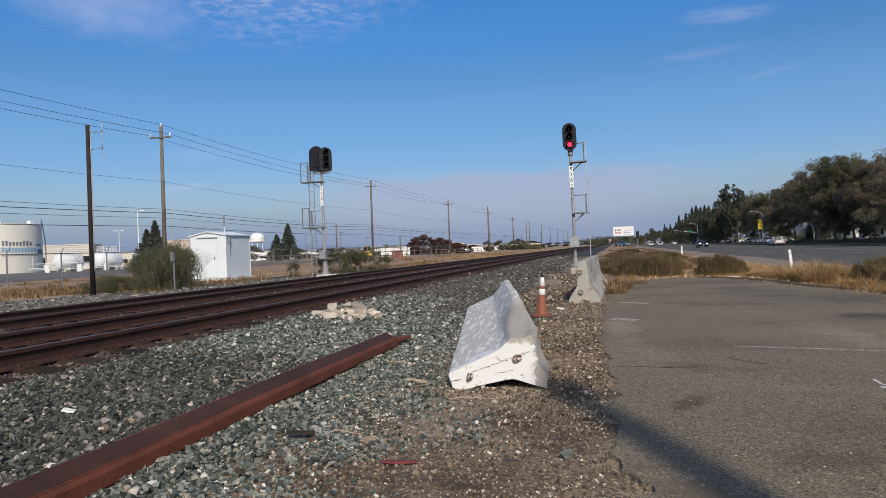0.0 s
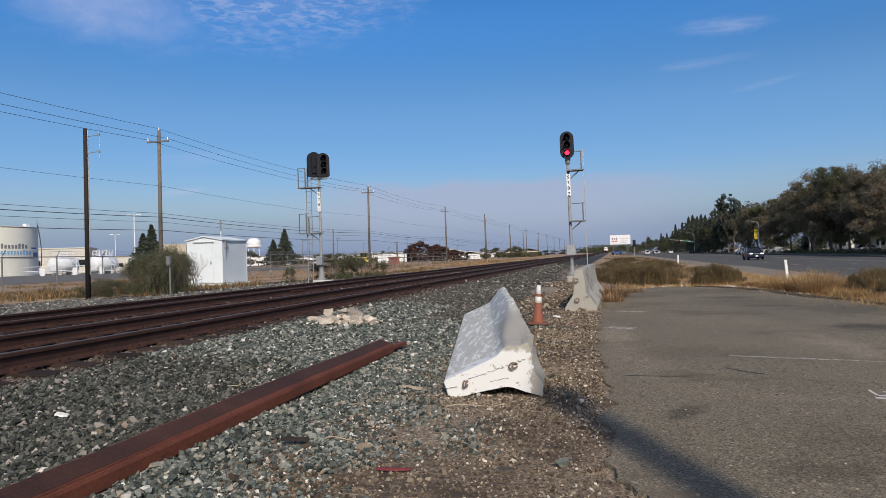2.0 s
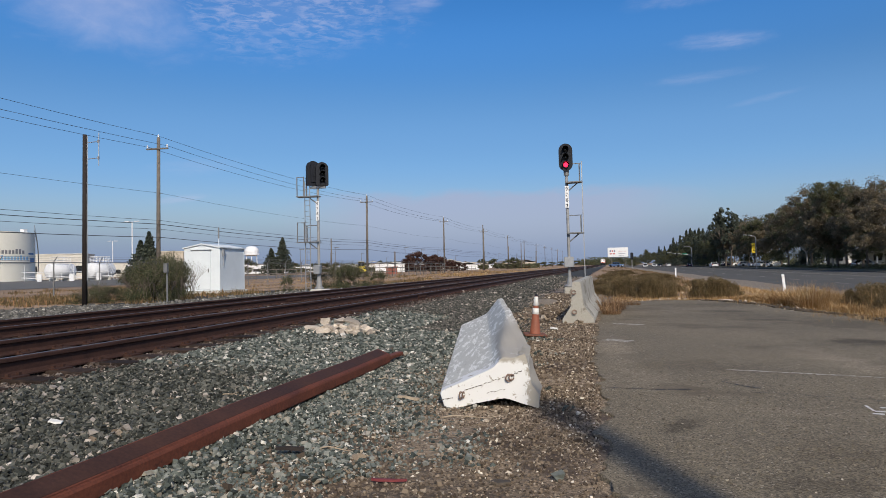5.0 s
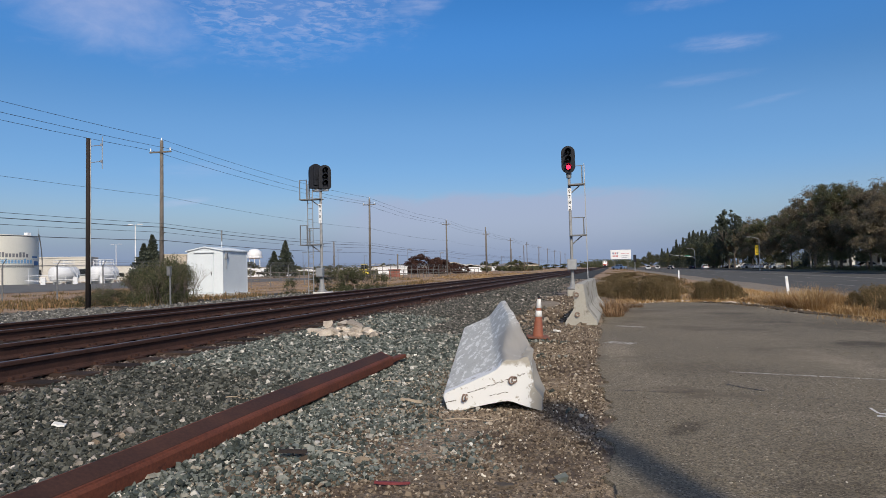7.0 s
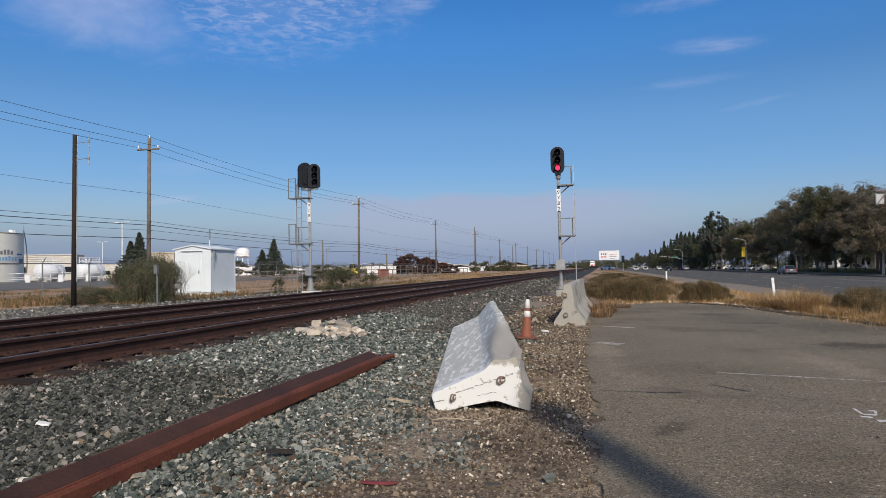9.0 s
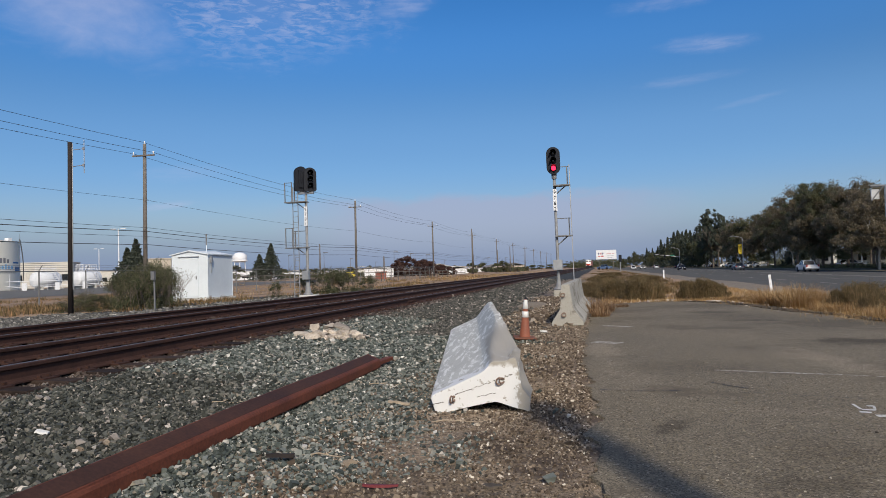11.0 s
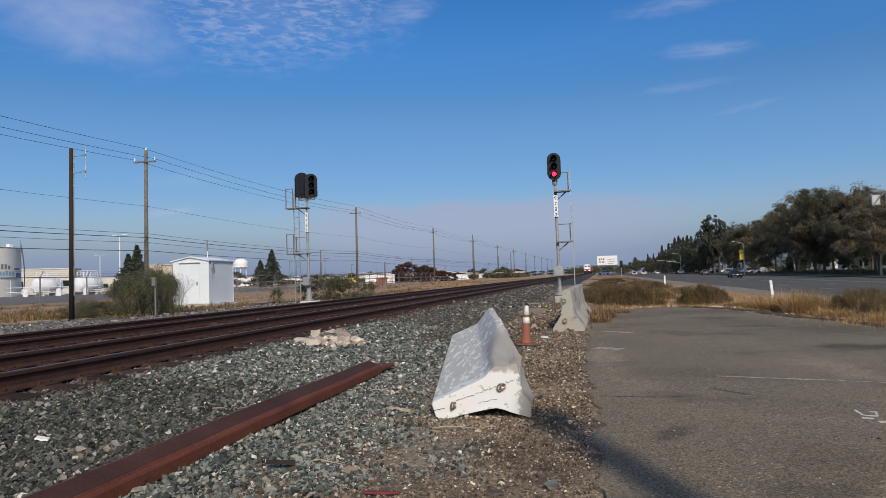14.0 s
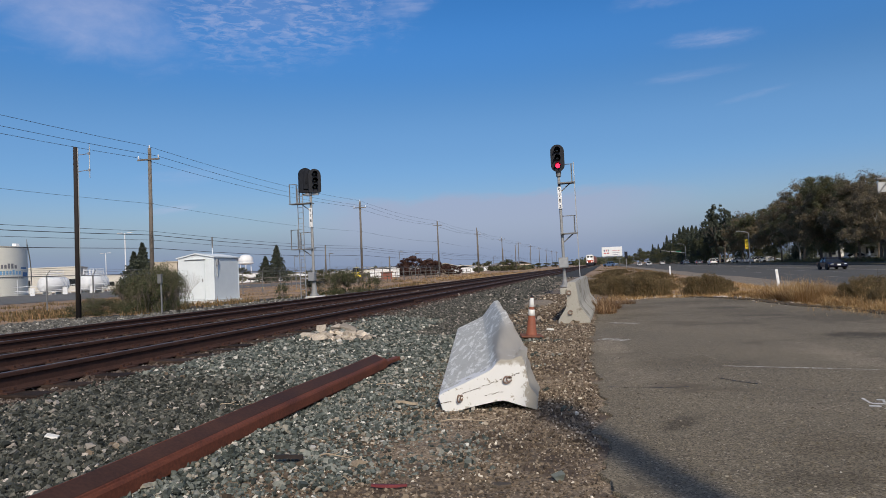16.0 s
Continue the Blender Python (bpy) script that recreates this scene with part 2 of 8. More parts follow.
M_MIDSTONE = islands("grey_track_stone", [(0.0, (0.0218, 0.0228, 0.0196)), (0.4, (0.0574, 0.0582, 0.0516)), (0.75, (0.111, 0.109, 0.0961)), (0.94, (0.183, 0.164, 0.142)), (0.985, (0.356, 0.309, 0.276)), (1.0, (0.594, 0.528, 0.472))], 0.9, 60)
M_RUSTSTONE = islands("rust_stained_stone", [(0.0, (0.034, 0.026, 0.022)), (0.5, (0.092, 0.07, 0.06)), (0.85, (0.16, 0.128, 0.112)), (1.0, (0.32, 0.29, 0.26))], 0.95, 60)
M_PEBBLE = islands("loose_pebbles", [(0.0, (0.0524, 0.0392, 0.0286)), (0.4, (0.125, 0.0941, 0.0682)), (0.72, (0.217, 0.17, 0.124)), (0.88, (0.308, 0.252, 0.189)), (0.96, (0.456, 0.392, 0.314)), (1.0, (0.73, 0.672, 0.572))], 0.9, 60)
M_RAIL = surface("rusty_rail", (0.026, 0.013, 0.010), (0.074, 0.035, 0.026), 0.78, 0.0, 5, 60, 0.4, 0.002, spec=0.3)
M_RAILTOP = surface("worn_steel", (0.07, 0.058, 0.052), (0.15, 0.13, 0.12), 0.5, 0.4, 3, 40, 0.1, 0.001)
M_LOOSE = surface("rust_red_steel", (0.055, 0.017, 0.010), (0.185, 0.058, 0.032), 0.72, 0.0, 3, 50, 0.5, 0.002, spots=(0.03, 0.014, 0.010), spot_scale=4, spot_at=0.6, spec=0.3)
M_TIE = surface("creosoted_timber", (0.017, 0.012, 0.010), (0.056, 0.038, 0.030), 0.92, 0.0, 4, 45, 0.9, 0.006, random_tone=0.4, spec=0.2)
M_ASPHALT = surface("old_asphalt", (0.121, 0.101, 0.0707), (0.206, 0.172, 0.12), 0.93, scale=0.5, fine=110, bump=0.6, depth=0.004, space="World", spots=(0.121, 0.0978, 0.0678), spot_scale=0.45, spot_at=0.54, speck=0.55, speck_scale=105, grit=(0.359, 0.314, 0.239), grit_scale=80, grit_at=0.95, spec=0.3)
M_ROAD = surface("road_asphalt", (0.07, 0.068, 0.062), (0.122, 0.117, 0.108), 0.95, spec=0.2, scale=0.3, fine=60, bump=0.3, depth=0.004, space="World")
M_PAINT = surface("worn_white_paint", (0.27, 0.245, 0.20), (0.56, 0.53, 0.48), 0.85, scale=5, fine=60, bump=0.2, space="World", spots=(0.19, 0.162, 0.12), spot_scale=16, spot_at=0.47)
M_FRESHPAINT = surface("white_spray_paint", (0.44, 0.43, 0.40), (0.72, 0.72, 0.69), 0.8, scale=9, fine=60, bump=0.2, space="World", spots=(0.22, 0.19, 0.15), spot_scale=26, spot_at=0.56)
M_CONCRETE = surface("weathered_concrete", (0.42, 0.41, 0.38), (0.66, 0.65, 0.61), 0.88, scale=3, fine=40, bump=0.5, depth=0.004, spots=(0.26, 0.25, 0.22), spot_scale=2.4, spot_at=0.6)
M_STAINED = surface("stained_old_concrete", (0.311, 0.295, 0.257), (0.444, 0.427, 0.38), 0.9, scale=1.3, fine=45, bump=0.5, depth=0.004, spots=(0.192, 0.172, 0.141), spot_scale=2.4, spot_at=0.52)
M_RUBBLE = surface("broken_concrete", (0.33, 0.275, 0.22), (0.60, 0.53, 0.445), 0.93, scale=5, fine=40, bump=0.8, depth=0.008, spots=(0.24, 0.185, 0.135), spot_scale=4, spot_at=0.6, random_tone=0.5)
M_GALV = surface("galvanised_steel", (0.30, 0.31, 0.32), (0.48, 0.49, 0.5), 0.5, 0.6, 4, 40, 0.1, 0.001)
M_DARKGALV = surface("dull_grey_steel", (0.13, 0.135, 0.14), (0.24, 0.245, 0.25), 0.6, 0.3, 4, 40, 0.1, 0.001)
M_MAST = surface("dull_aluminium", (0.17, 0.175, 0.18), (0.33, 0.335, 0.34), 0.7, 0.2, 6, 50, 0.3, 0.002, spots=(0.10, 0.095, 0.09), spot_scale=5, spot_at=0.62)
M_BLACK = surface("black_paint", (0.007, 0.009, 0.015), (0.016, 0.019, 0.028), 0.6, 0.0, 4, 30, 0.1, 0.001, spec=0.25)
M_WHITE = surface("white_enamel", (0.70, 0.72, 0.75), (0.82, 0.83, 0.85), 0.55, 0.0, 1.5, 20, 0.1, 0.001)
M_HUT = surface("chalky_white_sheet", (0.63, 0.69, 0.735), (0.74, 0.80, 0.84), 0.7, 0.0, 1.2, 15, 0.1, 0.001, spots=(0.50, 0.53, 0.54), spot_scale=1.5, spot_at=0.66)
M_OFFWHITE = surface("cream_tank_paint", (0.72, 0.70, 0.62), (0.81, 0.79, 0.71), 0.6, 0.0, 0.3, 3, 0.05, 0.001)
M_POLE = surface("weathered_pole_wood", (0.095, 0.084, 0.074), (0.20, 0.18, 0.16), 0.9, 0.0, 3, 30, 0.6, 0.004)
M_DARKPOLE = surface("tarred_pole_wood", (0.009, 0.007, 0.007), (0.03, 0.021, 0.019), 0.85, 0.0, 3, 30, 0.6, 0.004)
M_WIRE = surface("black_cable", (0.02, 0.022, 0.026), (0.04, 0.042, 0.05), 0.7, 0.0, 3, 30, 0)
M_CONE = surface("faded_orange_plastic", (0.19, 0.06, 0.034), (0.29, 0.095, 0.052), 0.7, 0.0, 6, 50, 0.2, 0.001, spots=(0.18, 0.07, 0.045), spot_scale=9, spot_at=0.58)
M_COLLAR = surface("white_reflective_band", (0.62, 0.62, 0.6), (0.8, 0.8, 0.78), 0.45, 0.0, 8, 50, 0.1, 0.001)
M_RED_LIGHT = glow("red_signal_lens", (1.0, 0.02, 0.06), 3.5)
M_HEADLIGHT = glow("lit_headlight", (1.0, 0.93, 0.85), 3.0)
M_RUBBER = surface("tyre_rubber", (0.012, 0.012, 0.012), (0.03, 0.03, 0.03), 0.9, 0, 5, 50, 0.2)
M_GLASS = surface("dark_window_glass", (0.01, 0.012, 0.014), (0.025, 0.028, 0.03), 0.12, 0.0, 2, 10, 0)
M_CHROME = surface("bright_metal", (0.5, 0.5, 0.5), (0.7, 0.7, 0.7), 0.25, 1.0, 4, 20, 0)
M_TAIL = surface("red_lamp_plastic", (0.25, 0.01, 0.01), (0.4, 0.02, 0.02), 0.3, 0, 4, 20, 0)
M_LAMPGLASS = surface("clear_lamp_plastic", (0.6, 0.62, 0.62), (0.8, 0.82, 0.82), 0.15, 0.2, 4, 20, 0)
M_BARK = surface("bark", (0.07, 0.055, 0.045), (0.20, 0.165, 0.135), 0.95, 0, 4, 30, 0.8, 0.02)
M_PALEBARK = surface("pale_bark", (0.30, 0.27, 0.23), (0.50, 0.46, 0.40), 0.9, 0, 3, 30, 0.6, 0.02)
M_LEAF_DARK = islands("dull_green_leaves", [(0.0, (0.115, 0.128, 0.076)), (0.5, (0.16, 0.168, 0.098)), (0.85, (0.205, 0.195, 0.115)), (1.0, (0.25, 0.215, 0.13))], 0.85, 0.35, fine=0.3, translucent=0.6, spec=0.1)
M_LEAF_BROWN = islands("browning_leaves", [(0.0, (0.175, 0.158, 0.105)), (0.45, (0.235, 0.202, 0.134)), (0.8, (0.29, 0.235, 0.165)), (1.0, (0.35, 0.27, 0.19))], 0.85, 0.35, fine=0.3, translucent=0.6, spec=0.1)
M_NEEDLE = islands("conifer_needles", [(0.0, (0.075, 0.092, 0.074)), (0.6, (0.112, 0.13, 0.10)), (1.0, (0.15, 0.16, 0.12))], 0.85, 0.6, fine=0.35, translucent=0.4, spec=0.1)
M_LEAF_RED = islands("dull_red_leaves", [(0.0, (0.05, 0.026, 0.022)), (0.6, (0.09, 0.046, 0.037)), (1.0, (0.13, 0.072, 0.055))], 0.85, 0.5, translucent=0.25)
M_BUSH = islands("grey_green_leaves", [(0.0, (0.044, 0.052, 0.0262)), (0.5, (0.084, 0.0944, 0.0476)), (0.85, (0.136, 0.14, 0.0738)), (1.0, (0.216, 0.188, 0.115))], 0.85, 2, translucent=0.3)
M_SCRUB = islands("olive_scrub", [(0.0, (0.108, 0.0827, 0.0412)), (0.5, (0.194, 0.143, 0.0706)), (0.8, (0.302, 0.197, 0.103)), (1.0, (0.475, 0.282, 0.147))], 0.9, 1.3, fine=0.6, translucent=0.3)
M_STRAW = islands("dry_straw", [(0.0, (0.27, 0.15, 0.062)), (0.45, (0.455, 0.285, 0.122)), (0.85, (0.60, 0.42, 0.215)), (1.0, (0.72, 0.58, 0.36))], 0.9, 1.3, fine=0.45, translucent=0.4)


def add_stains_and_shade(m, rows):
    """Soft-edged stains, dusty places and painted-in shadow streaks on a ground surface: place, half sizes, turn and
    tone of each.
    """
    n, l = m.node_tree.nodes, m.node_tree.links
    b = n["Principled BSDF"]
    colour = b.inputs["Base Color"].links[0].from_socket
    pos = n.new("ShaderNodeNewGeometry").outputs["Position"]
    rag = n.new("ShaderNodeTexNoise")
    rag.inputs["Scale"].default_value, rag.inputs["Detail"].default_value, rag.inputs["Roughness"].default_value = 2.6, 7, 0.68
    l.new(pos, rag.inputs["Vector"])
    for x, y, rx, ry, turn, tone in rows:
        q = n.new("ShaderNodeMapping")
        q.vector_type = "TEXTURE"
        q.inputs["Location"].default_value, q.inputs["Rotation"].default_value = (x, y, 0), (0, 0, radians(turn))
        q.inputs["Scale"].default_value = (rx, ry, 10.0)
        l.new(pos, q.inputs[0])
        d = n.new("ShaderNodeVectorMath")
        d.operation = "LENGTH"
        l.new(q.outputs[0], d.inputs[0])
        e = n.new("ShaderNodeMath")
        e.operation = "MULTIPLY_ADD"
        e.inputs[1].default_value = 1.9
        l.new(rag.outputs["Fac"], e.inputs[0]), l.new(d.outputs["Value"], e.inputs[2])
        k = n.new("ShaderNodeMapRange")
        k.interpolation_type = "SMOOTHSTEP"
        k.inputs["From Min"].default_value, k.inputs["From Max"].default_value = 1.95, 1.15
        l.new(e.outputs[0], k.inputs["Value"])
        x2 = n.new("ShaderNodeMix")
        x2.data_type, x2.blend_type = "RGBA", "MULTIPLY"
        l.new(k.outputs["Result"], x2.inputs["Factor"]), l.new(colour, x2.inputs[6])
        x2.inputs[7].default_value = (tone, tone * (0.985 if tone < 1 else 1.0), tone * (0.96 if tone < 1 else 1.02), 1)
        colour = x2.outputs[2]
    l.new(colour, b.inputs["Base Color"])


# near rows are smudges and dust; far dark rows paint shadow streaks into the asphalt
add_stains_and_shade(M_ASPHALT, [
    (0.52, 4.98, 0.36, 0.15, 62, 0.55), (0.9, 7.8, 1.0, 0.7, 0, 0.84), (2.6, 8.3, 0.45, 1.7, 10, 1.3), (2.65, 16.4, 0.8, 0.6, 0, 0.6),
    (2.9, 14.0, 0.9, 0.35, -5, 0.62), (3.6, 10.3, 1.0, 0.5, -12, 0.6), (0.12, 9.3, 0.3, 2.3, 2, 1.35), (0.3, 6.9, 0.5, 0.9, 0, 1.15),
    (1.35, 4.35, 0.5, 0.6, 0, 0.8), (1.05, 3.75, 0.35, 0.35, 0, 0.72), (1.5, 5.5, 0.9, 0.16, -8, 1.15), (2.8, 18.8, 2.2, 1.4, 0, 0.78), (4.2, 13.2, 1.6, 1.6, 0, 0.66), (3.7, 10.2, 1.3, 0.8, 0, 0.78), (2.75, 15.0, 1.5, 1.3, 0, 0.84), (0.9, 14.9, 0.8, 0.7, 0, 0.8)])

add_stains_and_shade(M_VERGE, [(-0.75, 3.3, 0.9, 0.9, 0, 0.62), (-0.45, 4.3, 0.5, 0.7, 0, 0.68), (-1.2, 2.7, 0.6, 0.5, 0, 0.66), (-0.5, 8.0, 0.35, 0.9, 0, 0.78)])

# ---- building helpers ----
def box(bm, c, s, rot=(0, 0, 0), bevel=0.0):
    m = pose(*c, *rot) @ Matrix.Diagonal((*s, 1))
    vs = bmesh.ops.create_cube(bm, size=1.0, matrix=m)["verts"]
    if bevel:
        bmesh.ops.bevel(bm, geom=list({e for v in vs for e in v.link_edges}), offset=bevel, segments=1, affect="EDGES", profile=0.7)


def tube(bm, p0, p1, r0, r1=None, seg=10):
    p0, p1 = Vector(p0), Vector(p1)
    r1 = r0 if r1 is None else r1
    d = (p1 - p0)
    m = Matrix.Translation((p0 + p1) / 2) @ d.to_track_quat("Z", "Y").to_matrix().to_4x4()
    bmesh.ops.create_cone(bm, cap_ends=True, segments=seg, radius1=r0, radius2=max(r1, 0.0005), depth=d.length, matrix=m)


def prism(bm, outline, y0, y1):
    """An outline of (x, z), drawn out along y."""
    a = [bm.verts.new((x, y0, z)) for x, z in outline]
    b = [bm.verts.new((x, y1, z)) for x, z in outline]
    k = len(a)
    for i in range(k):
        bm.faces.new((a[i], a[(i + 1) % k], b[(i + 1) % k], b[i]))
    bm.faces.new(a[::-1]), bm.faces.new(b)


def lathe(bm, outline, seg=24, centre=(0, 0, 0), rot=(0, 0, 0)):
    """An outline of (radius, z), turned about z."""
    m = pose(*centre, *rot)
    rings = []
    for r, z in outline:
        rings.append([bm.verts.new(m @ Vector((r * math.cos(2 * math.pi * k / seg), r * math.sin(2 * math.pi * k / seg), z))) for k in range(seg)])
    for p, q in zip(rings, rings[1:]):
        for k in range(seg):
            bm.faces.new((p[k], p[(k + 1) % seg], q[(k + 1) % seg], q[k]))
    bm.faces.new(rings[0][::-1]), bm.faces.new(rings[-1])


def finish(bm, name, smooth=False):
    bmesh.ops.recalc_face_normals(bm, faces=bm.faces)
    me = bpy.data.meshes.new(name)
    bm.to_mesh(me)
    bm.free()
    if smooth:
        me.polygons.foreach_set("use_smooth", [True] * len(me.polygons))
    return me


def part(name, bm, material, parent, label="", smooth=False):
    """One mesh object under a thing or a part."""
    me = bm if isinstance(bm, bpy.types.Mesh) else finish(bm, name, smooth)
    if material and not me.materials:
        me.materials.append(material)
    ob = new(name, me)
    ob.parent = parent
    if label:
        ob["label"] = label
    return ob


def thing(name, m, label, category, group=""):
    ob = new(name)
    ob.matrix_world = m
    ob.empty_display_size = 0.1
    return tagged(ob, label, category, group)


def solid(name, bm, material, label, category, kind="", m=None, smooth=False):
    """A top-level thing of one mesh."""
    me = bm if isinstance(bm, bpy.types.Mesh) else finish(bm, name, smooth)
    if not me.materials:
        me.materials.append(material)
    ob = new(name, me)
    if m is not None:
        ob.matrix_world = m
    return tagged(ob, label, category, "", kind)


def soup(name, verts, faces):
    """A mesh from arrays: verts (n, 3) and faces (m, k), all of k corners."""
    me = bpy.data.meshes.new(name)
    verts, faces = np.asarray(verts, dtype=np.float32), np.asarray(faces, dtype=np.int32)
    k = faces.shape[1]
    me.vertices.add(len(verts)), me.loops.add(faces.size), me.polygons.add(len(faces))
    me.vertices.foreach_set("co", verts.ravel())
    me.loops.foreach_set("vertex_index", faces.ravel())
    me.polygons.foreach_set("loop_start", np.arange(0, faces.size, k, dtype=np.int32))
    me.polygons.foreach_set("use_smooth", np.zeros(len(faces), dtype=bool))
    me.update(calc_edges=True)
    me.validate()
    return me


CUBE_V = np.array([[-1, -1, -1], [1, -1, -1], [1, 1, -1], [-1, 1, -1], [-1, -1, 1], [1, -1, 1], [1, 1, 1], [-1, 1, 1]]) * 0.5
CUBE_F = np.array([[0, 3, 2, 1], [4, 5, 6, 7], [0, 1, 5, 4], [1, 2, 6, 5], [2, 3, 7, 6], [3, 0, 4, 7]])


def turns(rng, n):
    """n random turns as matrices."""
    q = rng.normal(size=(n, 4))
    w, x, y, z = (q / np.linalg.norm(q, axis=1)[:, None]).T
    return np.stack([1 - 2 * (y * y + z * z), 2 * (x * y - z * w), 2 * (x * z + y * w), 2 * (x * y + z * w), 1 - 2 * (x * x + z * z), 2 * (y * z - x * w),
                     2 * (x * z - y * w), 2 * (y * z + x * w), 1 - 2 * (x * x + y * y)], 1).reshape(n, 3, 3)


def stones(name, rng, centres, sizes, flat=0.9):
    """Angular stones: jittered blocks, each a piece of its own."""
    n = len(centres)
    v = np.repeat(CUBE_V[None], n, 0) + rng.uniform(-0.26, 0.26, (n, 8, 3))
    v *= rng.uniform(0.55, 1.3, (n, 1, 3)) * sizes[:, None, None]
    v = np.einsum("nij,nkj->nki", turns(rng, n), v)
    v[:, :, 2] *= flat
    v += centres[:, None, :]
    f = CUBE_F[None] + 8 * np.arange(n)[:, None, None]
    return soup(name, v.reshape(-1, 3), f.reshape(-1, 4))


def facing(rng, ways, spread):
    """Turns that carry z towards the given ways, loosely."""
    n = len(ways)
    z = ways / np.maximum(np.linalg.norm(ways, axis=1), 1e-6)[:, None] + rng.normal(0, spread, (n, 3))
    z /= np.linalg.norm(z, axis=1)[:, None]
    x = np.cross(z, rng.normal(size=(n, 3)))
    x /= np.linalg.norm(x, axis=1)[:, None]
    return np.stack([x, np.cross(z, x), z], 2)


def leaves(name, rng, centres, size, ways=None, spread=0.45):
    """Small bent leaf cards, of random turn or turned outwards."""
    n = len(centres)
    turn = turns(rng, n) if ways is None else facing(rng, ways, spread)
    s = rng.uniform(0.6, 1.3, (n, 1, 1)) * size
    base = np.array([[-0.5, 0, 0], [0, -0.32, 0.1], [0.5, 0, 0], [0, 0.32, 0.1]])
    v = np.einsum("nij,kj->nki", turn, base) * s + centres[:, None, :]
    f = np.arange(4)[None] + 4 * np.arange(n)[:, None]
    return soup(name, v.reshape(-1, 3), f)


def blades(name, rng, roots, height, width=0.012, lean=0.35, angle=None):
    """Grass: one tapering bent blade for every root."""
    n = len(roots)
    a = rng.uniform(0, 2 * np.pi, n) if angle is None else angle
    h = height * rng.uniform(0.45, 1.15, n)
    tip = np.stack([np.cos(a), np.sin(a), np.zeros(n)], 1)
    side = np.stack([-np.sin(a), np.cos(a), np.zeros(n)], 1) * width
    up = np.array([0, 0, 1.0])
    k = rng.uniform(0.1, 1.0, n)[:, None] * lean
    mid = roots + up * (h * 0.55)[:, None] * (1 - 0.06 * k) + tip * k * (h * 0.28)[:, None]
    top = roots + up * h[:, None] * (1 - 0.3 * k) + tip * k * (h * 0.85)[:, None]
    v = np.stack([roots - side, roots + side, mid + side * 0.7, top, mid - side * 0.7], 1)
    f = np.array([[0, 1, 2], [0, 2, 4], [4, 2, 3]])[None] + 5 * np.arange(n)[:, None, None]
    return soup(name, v.reshape(-1, 3), f.reshape(-1, 3))


TILT = 0.011   # the tracks run slightly to the right of +y
GX = [-400, -60, -30, -14.5, -13.2, -12.0, -8.2, -5.0, -4.6, -3.4, -2.9, -0.4, 0.0, 5.6, 9.6, 40, 400]
GZ = [0.0, 0.0, 0.05, 0.08, 0.08, 0.08, 0.10, 0.16, 0.165, 0.06, 0.04, 0.0, -0.02, -0.03, -0.62, -0.62, -0.62]


def ground_z(x, y=0.0):
    x = np.asarray(x, dtype=float)
    return np.interp(np.where(x < 2, x - TILT * np.clip(y, -50, 400), x), GX, GZ)


# ---- ground, ballast, paving ----
def make_ground():
    bm = bmesh.new()
    xs = [-2500, -900] + [x for x in GX] + [900, 2500]
    ys = [-1200, -200, -40, 0, 20, 40, 80, 160, 400, 900, 1800, 4000]
    rows = [[bm.verts.new((x + (TILT * max(-50, min(400, y)) if x < 0 else 0), y, float(np.interp(x, GX, GZ)) - 0.012)) for x in xs] for y in ys]
    for a, b in zip(rows, rows[1:]):
        for i in range(len(xs) - 1):
            bm.faces.new((a[i], a[i + 1], b[i + 1], b[i]))
    solid("ground", bm, M_SOIL, "dry bare brown soil with thin yellow grass", "ground", "structure")


def strip(name, material, label, category, left, right, y0, y1, step, lift, rough=0.0, cols=8):
    """A sheet between two lines x = left(y) and x = right(y) that follows the ground."""
    ys = np.arange(y0, y1 + 1e-6, step)
    bm = bmesh.new()
    rows = []
    for y in ys:
        a, b = left(y), right(y)
        row = []
        for k in range(cols + 1):
            x = a + (b - a) * k / cols
            dz = rough * noise.noise((x * 1.3, y * 1.3, 3.1)) + 0.5 * rough * noise.noise((x * 4.3, y * 4.3, 1.1))
            row.append(bm.verts.new((x, y, float(ground_z(x, y)) + lift + dz)))
        rows.append(row)
    for p, q in zip(rows, rows[1:]):
        for k in range(cols):
            bm.faces.new((p[k], p[k + 1], q[k + 1], q[k]))
    return solid(name, bm, material, label, category, "structure")


def wob(y, a, s, seed=0.0):
    return a * noise.noise((y * s, seed, 0.5)) + 0.5 * a * noise.noise((y * s * 3.7, seed + 4, 0.5))


def lot_left(y):
    return float(np.interp(y, [-30, 3, 8, 12, 17.2, 19.5, 20.7, 21.4, 21.7], [0.15, 0.08, -0.14, -0.12, -0.09, 0.3, 0.8, 1.5, 2.2])) + wob(y, 0.085, 1.7) + 0.055 * noise.noise((y * 7, 2.0, 0.5)) + 0.025 * noise.noise((y * 26, 5.0, 0.5))


def lot_right(y):
    return max(lot_left(y) + 0.02, float(np.interp(y, [-30, 13, 14.1, 16.5, 19.7, 21.0, 21.7], [5.6, 5.3, 4.97, 4.4, 3.73, 2.9, 2.3])) + wob(y, 0.15, 0.7, 9.0))


